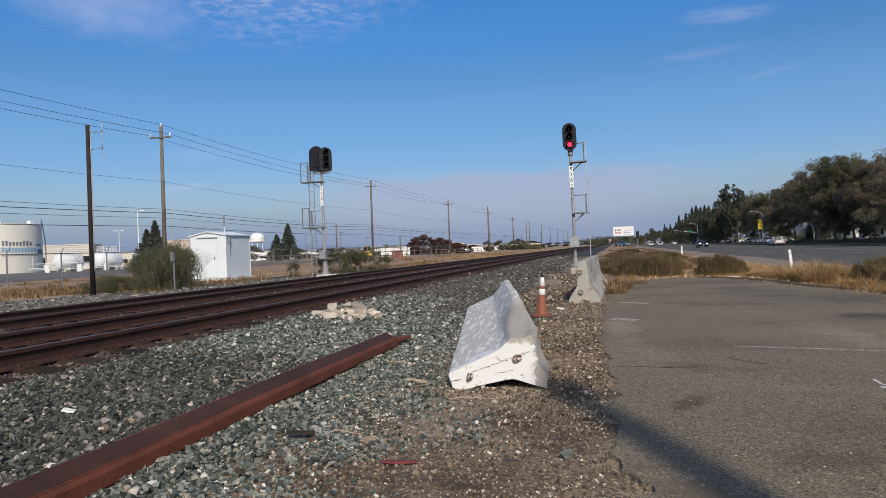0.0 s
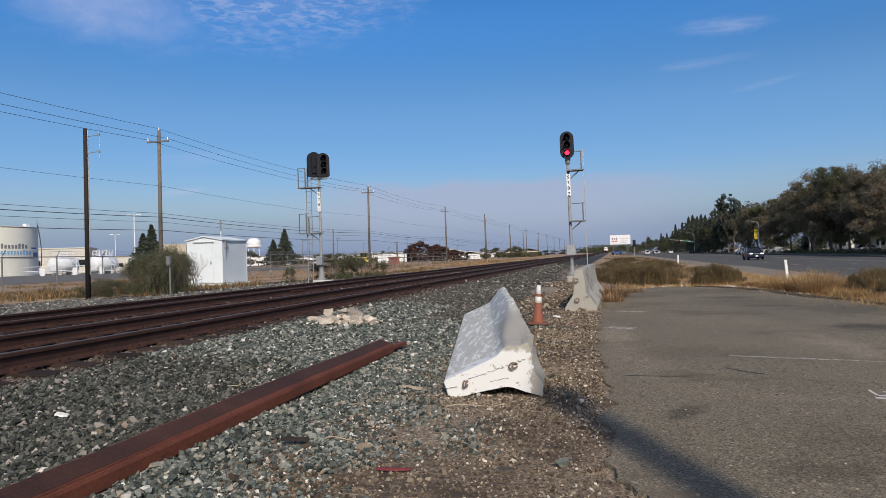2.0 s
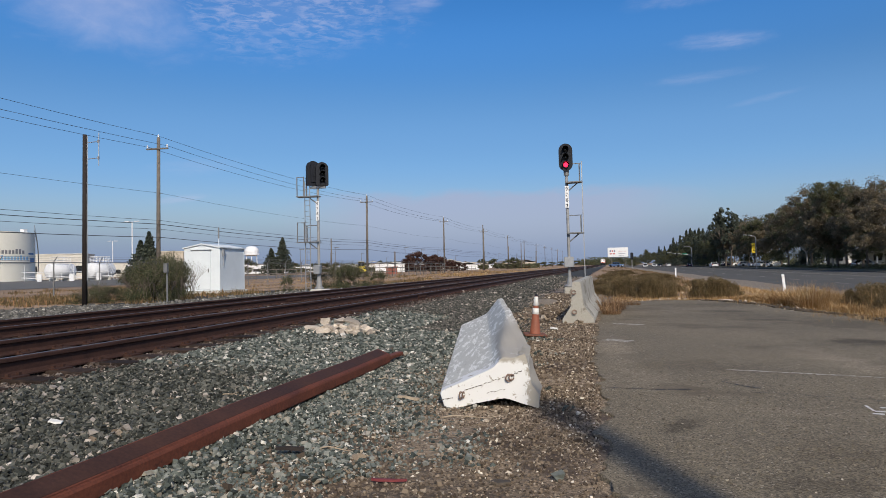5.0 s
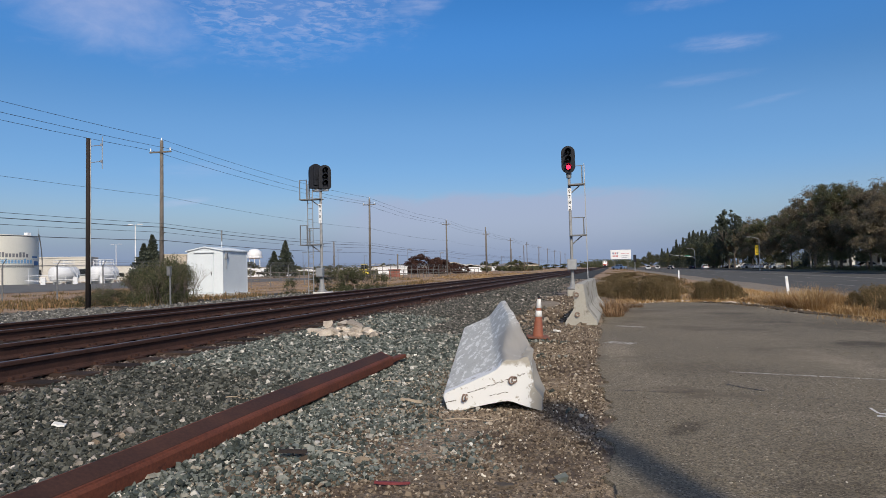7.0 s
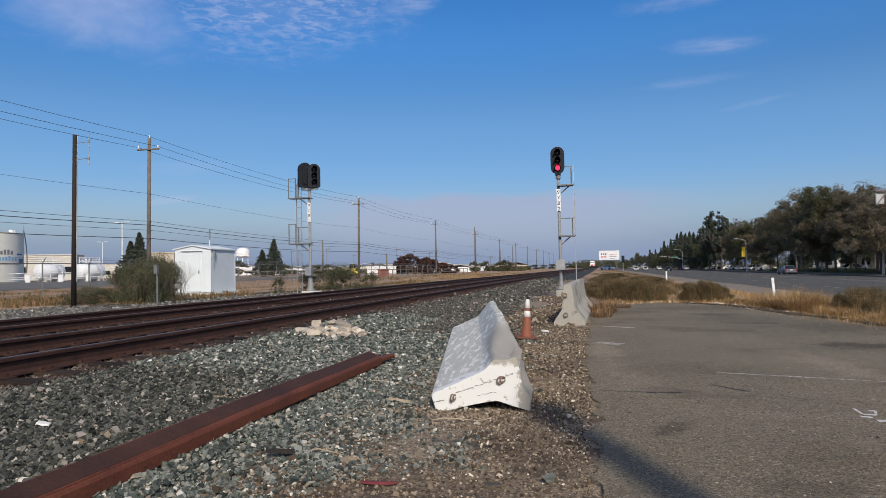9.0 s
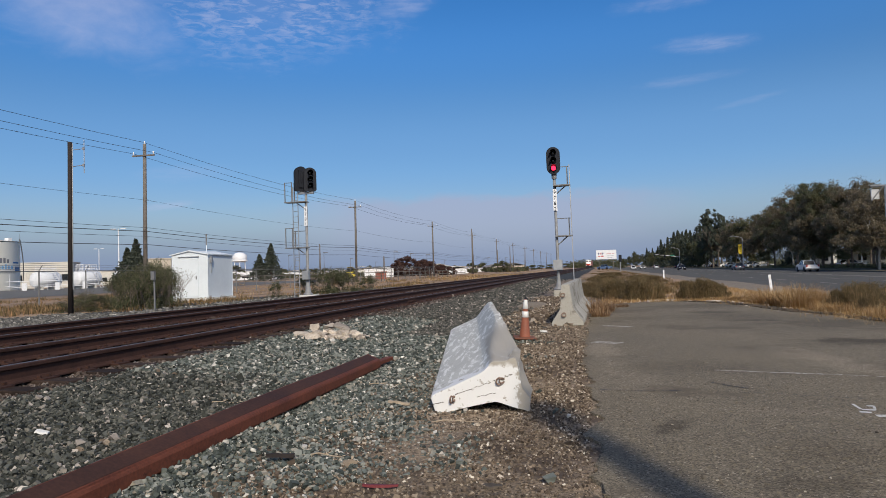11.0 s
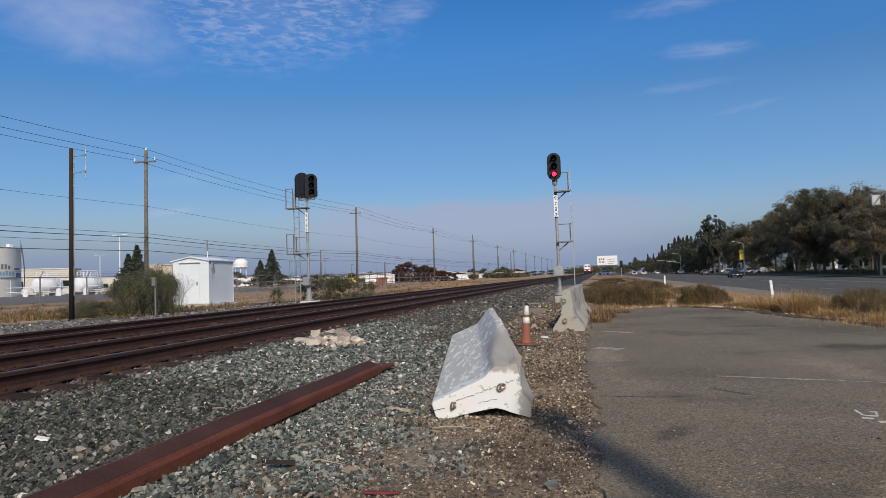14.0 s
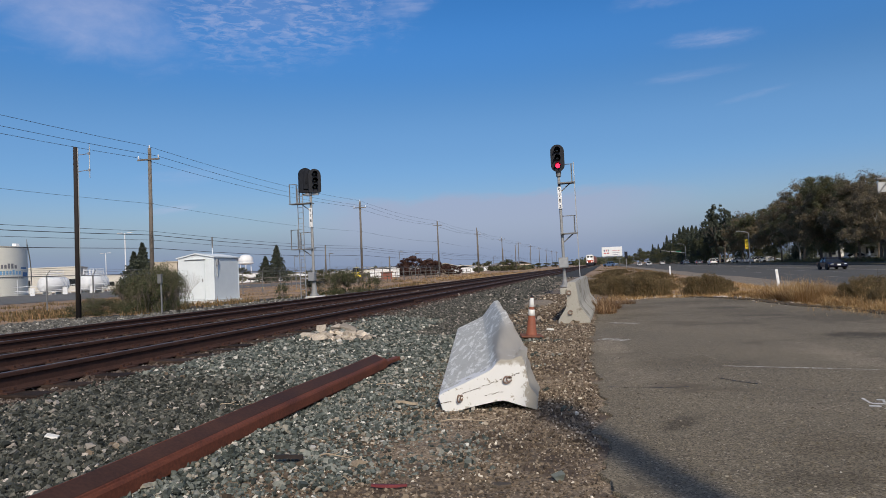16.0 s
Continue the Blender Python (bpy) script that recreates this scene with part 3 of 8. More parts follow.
make_ground()
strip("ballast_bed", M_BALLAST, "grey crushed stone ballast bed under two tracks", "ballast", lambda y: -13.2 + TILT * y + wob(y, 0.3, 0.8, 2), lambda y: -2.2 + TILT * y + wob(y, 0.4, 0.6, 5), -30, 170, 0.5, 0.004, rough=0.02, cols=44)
strip("gravel_verge", M_VERGE, "brown gravelly soil beside the paved lot", "verge", lambda y: -2.6, lambda y: lot_left(y) + 0.25 if y < 21 else 0.3, -30, 60, 0.35, 0.008, rough=0.014, cols=18)
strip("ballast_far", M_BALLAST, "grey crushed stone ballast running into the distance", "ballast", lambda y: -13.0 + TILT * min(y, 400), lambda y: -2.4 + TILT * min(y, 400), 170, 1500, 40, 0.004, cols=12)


def make_lot():
    ys = np.concatenate([np.arange(-30, 2, 0.5), np.arange(2, 9, 0.03), np.arange(9, 21.7, 0.08)])
    bm = bmesh.new()
    rows = []
    for y in ys:
        a, b = lot_left(y), lot_right(y)
        row = [bm.verts.new((a - 0.015, y, -0.03))]
        for k in range(9):
            x = a + (b - a) * k / 8
            row.append(bm.verts.new((x, y, 0.012 + 0.0015 * noise.noise((x * 0.8, y * 0.8, 0)))))
        row.append(bm.verts.new((b + 0.015, y, -0.03)))
        rows.append(row)
    for p, q in zip(rows, rows[1:]):
        for k in range(10):
            bm.faces.new((p[k], p[k + 1], q[k + 1], q[k]))
    solid("parking_lot", bm, M_ASPHALT, "worn grey asphalt lot with cracks and a ragged edge", "parking lot", "structure")


make_lot()


def painted(name, x0, y0, x1, y1, w, z=0.0155, label="worn white painted line on asphalt", material=M_PAINT):
    bm = bmesh.new()
    d = Vector((x1 - x0, y1 - y0, 0))
    side = Vector((-d.y, d.x, 0)).normalized() * w / 2
    n = max(2, int(d.length / 0.15))
    left, right = [], []
    for k in range(n + 1):
        p = Vector((x0, y0, z)) + d * k / n
        e = 0.25 * w * noise.noise((p.x * 7, p.y * 7, 0))
        left.append(bm.verts.new(p + side * (1 + e / w))), right.append(bm.verts.new(p - side * (1 - e / w)))
    for k in range(n):
        bm.faces.new((left[k], right[k], right[k + 1], left[k + 1]))
    return solid(name, bm, material, label, "marking", "structure")


painted("line_mark", 0.16, 13.13, 0.68, 12.85, 0.16)
painted("line_mark", -0.02, 10.36, 0.36, 10.14, 0.22)
painted("line_mark", 1.22, 7.56, 2.35, 7.27, 0.062)
painted("line_mark", 2.37, 7.265, 2.9, 7.10, 0.035)
for x0, y0, x1, y1, w in ((1.945, 5.82, 1.935, 5.62, 0.022), (1.935, 5.61, 2.02, 5.60, 0.05), (2.02, 5.60, 2.07, 5.76, 0.018), (2.07, 5.755, 2.02, 5.75, 0.04), (1.89, 5.53, 1.965, 5.51, 0.05), (1.955, 5.40, 2.08, 5.40, 0.075)):
    painted("arrow_mark", x0, y0, x1, y1, w, material=M_FRESHPAINT)


def cracks():
    bm = bmesh.new()
    rng = random.Random(4)
    for x, y, a, n, w in ((0.03, 6.36, 2, 8, 1.8), (1.06, 6.8, -68, 5, 2.2), (1.2, 6.28, -14, 10, 1.2)):
        p, ang = Vector((x, y, 0.0155)), radians(a)
        for _ in range(n):
            ang += rng.uniform(-0.35, 0.35)
            ang = radians(a) + (ang - radians(a)) * 0.8
            q = p + Vector((math.cos(ang), math.sin(ang), 0)) * rng.uniform(0.06, 0.13)
            s = Vector((-(q - p).y, (q - p).x, 0)).normalized() * rng.uniform(0.002, 0.005) * w
            bm.faces.new([bm.verts.new(v) for v in (p - s, q - s, q + s, p + s)])
            p = q
    solid("asphalt_cracks", bm, M_BLACK, "thin dark cracks in the asphalt", "crack", "structure")


cracks()


def dirt_mound():
    bm = bmesh.new()
    rows = []
    for r, z in ((1.0, -0.03), (0.8, 0.02), (0.5, 0.06), (0.2, 0.08)):
        rows.append([bm.verts.new((r * 0.55 * math.cos(q) * (1 + 0.3 * noise.noise((math.cos(q), math.sin(q), r))), r * 1.9 * math.sin(q), z + 0.015 * noise.noise((q * 2, r * 5, 0)))) for q in [2 * math.pi * k / 24 for k in range(24)]])
    for p, q in zip(rows, rows[1:]):
        for k in range(24):
            bm.faces.new((p[k], p[(k + 1) % 24], q[(k + 1) % 24], q[k]))
    bm.faces.new(rows[-1])
    solid("dirt_mound", bm, M_SHOULDER, "low mound of tan dirt beside the barrier", "dirt mound", m=pose(-1.75, 20.2, 0.03))


ROAD_Z = -0.58


def make_road():
    x0, x1 = 9.6, 33.0
    bm = bmesh.new()
    ys = [-150, -20, 0, 20, 40, 60, 90, 130, 200, 320, 600, 1500]
    rows = [[bm.verts.new((x, y, ROAD_Z + z)) for x, z in ((x0 - 0.05, -0.06), (x0, 0.0), (21.3, 0.08), (x1, 0.0))] for y in ys]
    for p, q in zip(rows, rows[1:]):
        for k in range(3):
            bm.faces.new((p[k], p[k + 1], q[k + 1], q[k]))
    solid("road", bm, M_ROAD, "grey asphalt road with several lanes", "road", "structure")
    bm = bmesh.new()
    prism(bm, [(x1, ROAD_Z - 0.1), (x1, ROAD_Z + 0.13), (x1 + 0.03, ROAD_Z + 0.155), (x1 + 0.3, ROAD_Z + 0.155), (x1 + 0.3, ROAD_Z - 0.1)], -60, 600)
    solid("kerb", bm, M_ROAD, "dirty grey concrete kerb along the road", "kerb", "structure")
    def crown(x):
        return ROAD_Z + float(np.interp(x, [9.6, 21.3, 33.0], [0.0, 0.08, 0.0])) + 0.006
    for x in (24.3, 25.0, 32.3):
        bm = bmesh.new()
        box(bm, (x, 270, crown(x)), (0.13, 660, 0.006))
        solid("lane_line", bm, M_PAINT, "painted edge line of the road", "marking", "structure")
    for x in (16.2, 20.3, 28.6):
        bm = bmesh.new()
        for k in range(50):
            box(bm, (x, -20 + 12 * k, crown(x)), (0.13, 3.2, 0.006))
        solid("lane_dashes", bm, M_PAINT, "dashed white lane line", "marking", "structure")
    bm = bmesh.new()
    ys = [-60 + 4 * k for k in range(90)]
    rows = [[bm.verts.new((x, y, z)) for x, z in ((8.4, -0.6), (9.5, ROAD_Z + 0.006), (12.1 + wob(y, 0.5, 0.13, 3), crown(12.1) + 0.004))] for y in ys]
    for p, q in zip(rows, rows[1:]):
        for k in range(2):
            bm.faces.new((p[k], p[k + 1], q[k + 1], q[k]))
    solid("road_shoulder", bm, M_SHOULDER, "tan gravelly road shoulder", "shoulder", "structure")
    bm = bmesh.new()
    for k, (a, b) in enumerate(((-60, 40), (40, 110), (110, 300))):
        box(bm, (46.3, (a + b) / 2, -0.50), (26, b - a, 0.12))
    solid("lawn", bm, M_LAWN, "dull dry lawn under the trees", "lawn", "structure")


M_SHOULDER = surface("tan_gravel_shoulder", (0.15, 0.12, 0.085), (0.28, 0.23, 0.17), 0.95, scale=0.5, fine=20, bump=0.6, depth=0.01, space="World", speck=0.3, speck_scale=30)
M_LAWN = surface("tired_lawn", (0.055, 0.055, 0.028), (0.14, 0.115, 0.06), 0.95, scale=0.4, fine=12, bump=0.8, depth=0.03, space="World")
make_road()
dirt_mound()


# ---- tracks ----
RAIL = [(-0.076, 0.0), (0.076, 0.0), (0.076, 0.012), (0.022, 0.03), (0.009, 0.045), (0.009, 0.125), (0.016, 0.138), (0.036, 0.143), (0.036, 0.172), (0.028, 0.18),
        (-0.028, 0.18), (-0.036, 0.172), (-0.036, 0.143), (-0.016, 0.138), (-0.009, 0.125), (-0.009, 0.045), (-0.022, 0.03), (-0.076, 0.012)]


def rail_mesh(y0, y1):
    bm = bmesh.new()
    prism(bm, RAIL, y0, y1)
    return finish(bm, "rail")


def tie_mesh():
    bm = bmesh.new()
    box(bm, (0, 0, -0.08), (2.6, 0.23, 0.18), bevel=0.012)
    return finish(bm, "tie")


def plate_mesh():
    bm = bmesh.new()
    box(bm, (0, 0, 0.008), (0.36, 0.19, 0.018))
    for sx in (-0.092, 0.092):
        for sy in (-0.06, 0.06):
            box(bm, (sx, sy, 0.028), (0.035, 0.03, 0.03))
    return finish(bm, "tie_plate")


TIE, PLATE = tie_mesh(), plate_mesh()
TIE.materials.append(M_TIE), PLATE.materials.append(M_RAIL)
R_LONG = rail_mesh(-40, 900)
R_LONG.materials.append(M_RAIL)


def railhead():
    bm = bmesh.new()
    bm2 = [(-0.026, 0.1795), (0.026, 0.1795), (0.024, 0.1825), (-0.024, 0.1825)]
    prism(bm, bm2, -40, 900)
    me = finish(bm, "railhead")
    me.materials.append(M_RAILTOP)
    return me


HEAD = railhead()


def make_track(x, z, label, seed):
    rng = random.Random(seed)
    t = thing("railway_track", pose(x, 0, z, 0, 0, -math.degrees(TILT)), label, "railway track", "two parallel tracks")
    for sx in (-0.755, 0.755):
        r = part("rail", R_LONG, None, t, "rusty steel rail")
        r.location = (sx, 0, 0)
        part("running_surface", HEAD, None, r, "worn bright top of the rail")
    ys = [1.5 + 0.52 * k for k in range(150)]
    for y in ys:
        o = part("tie", TIE, None, t)
        o.matrix_basis = pose(rng.uniform(-0.06, 0.06), y + rng.uniform(-0.03, 0.03), rng.uniform(-0.012, 0.004), 0, 0, rng.uniform(-1.5, 1.5))
    for y in ys[:60]:
        for sx in (-0.755, 0.755):
            o = part("tie_plate", PLATE, None, t)
            o.location = (sx, y, 0)
    bm = bmesh.new()
    for k in range(400):
        box(bm, (0, 80 + 0.6 * k, -0.05), (2.6, 0.25, 0.12))
    tagged(part("far_ties", bm, M_TIE, t, "distant row of timber ties"), kind="stuff")
    for sx, y in ((0.755, 19.3), (-0.755, 31.0)):
        bm = bmesh.new()
        for s in (-0.02, 0.02):
            box(bm, (sx + s, y, 0.085), (0.022, 0.9, 0.09), bevel=0.006)
            for k in range(6):
                tube(bm, (sx + s, y - 0.36 + 0.145 * k, 0.085), (sx + s * 2.6, y - 0.36 + 0.145 * k, 0.085), 0.016, seg=6)
        part("joint_bar", bm, M_RAIL, t, "bolted steel joint bar")
    return t


make_track(-6.25, 0.20, "main railway track with rusty rails on dark ties", 1)
make_track(-10.40, 0.13, "second railway track with rusty rails", 2)


# ---- loose stone ----
def stone_fields():
    rng = np.random.default_rng(5)
    def field(name, material, label, boxes, top, soft=0.0, lift=0.12, uneven=0.0):
        cs, ss = [], []
        for x0, x1, y0, y1, density, size in boxes:
            wide = 0.8 if soft and x1 > -3 else 0.0
            n = int((x1 + wide - x0) * (y1 - y0) * density)
            c = np.stack([rng.uniform(x0, x1 + wide, n), rng.uniform(y0, y1, n), np.zeros(n)], 1)
            edge = np.array([0.5 + 1.2 * noise.noise((p[0] * 1.7, p[1] * 1.7, 4)) for p in c]) * soft
            c = c[rng.uniform(0, 1, n) < np.clip(((x1 - c[:, 0]) + edge * 0.5) / soft, 0, 1) ** 1.8] if soft and x1 > -3 else c
            n = len(c)
            s = size * rng.lognormal(0, 0.25, n)
            c[:, 2] = ground_z(c[:, 0], c[:, 1]) + top + s * (lift + rng.uniform(-0.5, 0.7, n) * uneven)
            cs.append(c), ss.append(s)
        me = stones(name, rng, np.concatenate(cs), np.concatenate(ss))
        solid(name, me, material, label, "gravel", "stuff")
    field("ballast_stones", M_STONE, "angular grey ballast stones with a few pale ones",
          [(-2.75, -1.1, 1.6, 3.6, 5200, 0.0145), (-2.9, -1.05, 3.6, 5.4, 4600, 0.0155), (-3.3, -1.0, 5.4, 8, 3400, 0.018), (-3.8, -1.1, 8, 11, 1900, 0.024), (-3.8, -0.4, -3.0, 1.6, 900, 0.018)], 0.005, 1.5, 0.3, 1.0)
    field("far_ballast_stones", M_MIDSTONE, "grey ballast stones running along the track",
          [(-3.8, -1.1, 11, 14, 1300, 0.026), (-4.8, -1.8, 14, 22, 620, 0.032), (-4.8, -2.0, 22, 36, 190, 0.045), (-4.8, -2.4, 36, 60, 60, 0.06),
           (-9.1, -7.7, 5, 20, 220, 0.032), (-9.0, -7.7, 20, 40, 70, 0.045), (-12.6, -12.0, 8, 45, 90, 0.045)], 0.005, 1.5)
    field("banked_stones", M_STONE, "grey stones banked against the loose rail", [(-2.40, -2.16, 1.4, 3.2, 3600, 0.017), (-2.40, -2.22, 3.2, 4.6, 3000, 0.018), (-2.76, -2.56, 1.4, 7.0, 1200, 0.019)], 0.03, 0.0, 0.3, 1.0)
    field("path_gravel", M_PALESTONE, "pale grey gravel beside the far track", [(-17.5, -12.4, 9, 19, 110, 0.05), (-15.0, -12.4, 19, 45, 50, 0.06)], 0.008)
    field("dark_ballast_stones", M_DARKSTONE, "dark grey ballast stones close to the track", [(-4.85, -2.6, 2.4, 5.5, 4000, 0.0172), (-4.85, -2.8, 5.5, 6.6, 2600, 0.0195), (-5.0, -2.7, -3, 3.0, 700, 0.022)], 0.008, 0.0, 0.35, 1.0)
    field("ballast_shoulder_stones", M_STONE, "grey-green ballast stones on the track shoulder", [(-4.85, -2.8, 6.2, 9, 2600, 0.0195), (-4.85, -3.2, 9, 14, 1000, 0.028)], 0.008, 0.0, 0.35, 1.0)
    field("crib_stones", M_RUSTSTONE, "rust-stained stones between the ties", [(-7.7, -5.35, 3.5, 9, 280, 0.036), (-7.6, -5.3, 9, 22, 120, 0.042), (-7.4, -4.6, 22, 45, 30, 0.06), (-12.0, -9.1, 6, 20, 90, 0.053), (-11.9, -9.0, 20, 45, 30, 0.065)], -0.01)
    field("shoulder_stones", M_RUSTSTONE, "rust-brown small stones around the tie ends", [(-5.5, -4.7, 2.5, 6, 1500, 0.016), (-5.5, -4.7, 6, 12, 1500, 0.018), (-5.5, -4.6, 12, 22, 500, 0.026)], 0.0, 0.0, 0.5, 1.0)
    field("verge_stones", M_PEBBLE, "small brown and pale stones in the soil",
          [(-1.9, -0.05, -2, 1.8, 200, 0.012), (-1.9, -0.05, 1.8, 5.0, 1900, 0.0082), (-1.9, -0.05, 5.0, 6.5, 1900, 0.0105), (-1.9, -0.1, 6.5, 13, 650, 0.0145), (-2.0, -0.2, 13, 26, 90, 0.035), (-1.9, -0.1, 1.8, 8, 90, 0.016), (-4.9, -1.3, 1.6, 12, 8, 0.026), (-0.22, 0.08, 4, 9, 700, 0.009), (-0.3, 0.05, 9, 14, 250, 0.013), (-0.08, 0.16, 1.8, 4, 1100, 0.008)], 0.009, 0.0, 0.2, 0.6)


stone_fields()


def asphalt_grit():
    """Worn aggregate standing proud of the old asphalt."""
    rng = np.random.default_rng(15)
    cs, ss = [], []
    for x0, x1, y0, y1, n, s in ((0.2, 2.6, 2.4, 4.5, 3600, 0.0058), (0.15, 3.6, 4.5, 7.0, 2600, 0.006), (0.1, 4.8, 7.0, 10.0, 700, 0.007)):
        cs.append(np.column_stack([rng.uniform(x0, x1, n), rng.uniform(y0, y1, n), np.full(n, 0.0128)])), ss.append(s * rng.lognormal(0, 0.35, n))
    me = stones("asphalt_grit", rng, np.concatenate(cs), np.concatenate(ss), 0.7)
    solid("asphalt_grit", me, M_GRIT, "grey and pale worn grit in the old asphalt", "grit", "stuff")


M_GRIT = islands("worn_grit", [(0.0, (0.07, 0.058, 0.042)), (0.5, (0.14, 0.117, 0.083)), (0.85, (0.21, 0.178, 0.128)), (0.97, (0.31, 0.265, 0.195)), (1.0, (0.50, 0.45, 0.37))], 0.9, 60)
asphalt_grit()


# ---- things beside the tracks ----
def jersey():
    """Outline of a concrete barrier, right side then left: (across, height)."""
    half = [(0.305, 0.0), (0.305, 0.07), (0.296, 0.087), (0.215, 0.205), (0.155, 0.292), (0.134, 0.33), (0.122, 0.385), (0.1, 0.58), (0.083, 0.76), (0.076, 0.798), (0.058, 0.812)]
    return half + [(-w, h) for w, h in reversed(half)]


def barrier(name, m, label, lying):
    t = thing(name, m, label, "concrete barrier", "concrete barriers")
    ring = jersey()
    if lying:
        a = radians(90 + 17.3)
        c, k = math.cos(a), math.sin(a)
        ring = [(w * c - h * k, w * k + h * c) for w, h in ring]
        low, left = min(z for _, z in ring), min(x for x, _ in ring)
        ring = [(x - left, z - low) for x, z in ring]
    secs = [0, 0.02, 0.05, 0.1, 0.16, 0.23, 0.32, 0.42, 0.54, 0.68, 0.84, 1.02, 1.25, 1.5, 1.8, 2.15, 2.6, 3.1, 3.8, 4.5, 5.2, 5.7, 6.0, 6.05, 6.07]
    ring = [(ring[i][0] + (ring[(i + 1) % len(ring)][0] - ring[i][0]) * u, ring[i][1] + (ring[(i + 1) % len(ring)][1] - ring[i][1]) * u) for i in range(len(ring)) for u in ((0, 0.15, 0.3, 0.45, 0.6, 0.75, 0.9) if lying and i == len(ring) - 1 else (0, 0.33, 0.67))]
    mx, mz = (0.45, 0.27) if lying else (0, 0.35)
    bm = bmesh.new()
    rows = []
    for y in secs:
        row = []
        e = {0: 0.022, 0.02: 0.008, 6.07: 0.022, 6.05: 0.008}.get(y, 0.0)
        for x, z in ring:
            x2, z2 = x + (mx - x) * e, z + (mz - z) * e
            n = (0.004 if lying else 0.0) * noise.noise((x * 6, y * 3, z * 6 + 2))
            if lying:
                # the toe has broken away along the near third
                u = min(1.0, y / 2.7)
                cap = 0.405 + 0.2 * u * u * (3 - 2 * u) + 0.03 * noise.noise((x * 7, y * 4, 1.0)) + 0.016 * noise.noise((x * 20, y * 13, 4.0))
                if z2 > cap:
                    x2 += (z2 - cap) * 0.25
                    z2 = cap + (z2 - cap) * 0.06
                    n *= 3
                rim = 0.79 - 0.34 * max(0.0, z - 0.1) * max(0.0, 1 - y / 2.2) + 0.1 * min(1.0, y / 1.4) + 0.05 * noise.noise((z * 12, y * 6, 7.0)) - 0.05 * math.exp(-((z - 0.2) / 0.06) ** 2) * max(0.0, 1 - y * 2)
                if x2 > rim:
                    x2 = rim + (x2 - rim) * 0.1
                    n *= 3
            row.append(bm.verts.new((x2 + n, y, z2 + n)))
        rows.append(row)
    k = len(ring)
    for p, q in zip(rows, rows[1:]):
        for i in range(k):
            bm.faces.new((p[i], p[(i + 1) % k], q[(i + 1) % k], q[i]))
    bm.faces.new(rows[0]), bm.faces.new(rows[-1][::-1])
    body = part("body", bm, M_BARRIER if lying else M_STAINED, t, smooth=lying)
    for poly in body.data.polygons:
        if len(poly.vertices) > 4:
            poly.use_smooth = False
    return t


def loop(bm, c, r, wire, normal_turn):
    """An open ring of bar steel."""
    pts = [pose(*c, *normal_turn) @ Vector((r * math.cos(a), r * math.sin(a), 0)) for a in [math.pi * (0.1 + 1.8 * k / 10) for k in range(11)]]
    for p, q in zip(pts, pts[1:]):
        tube(bm, p, q, wire, seg=6)


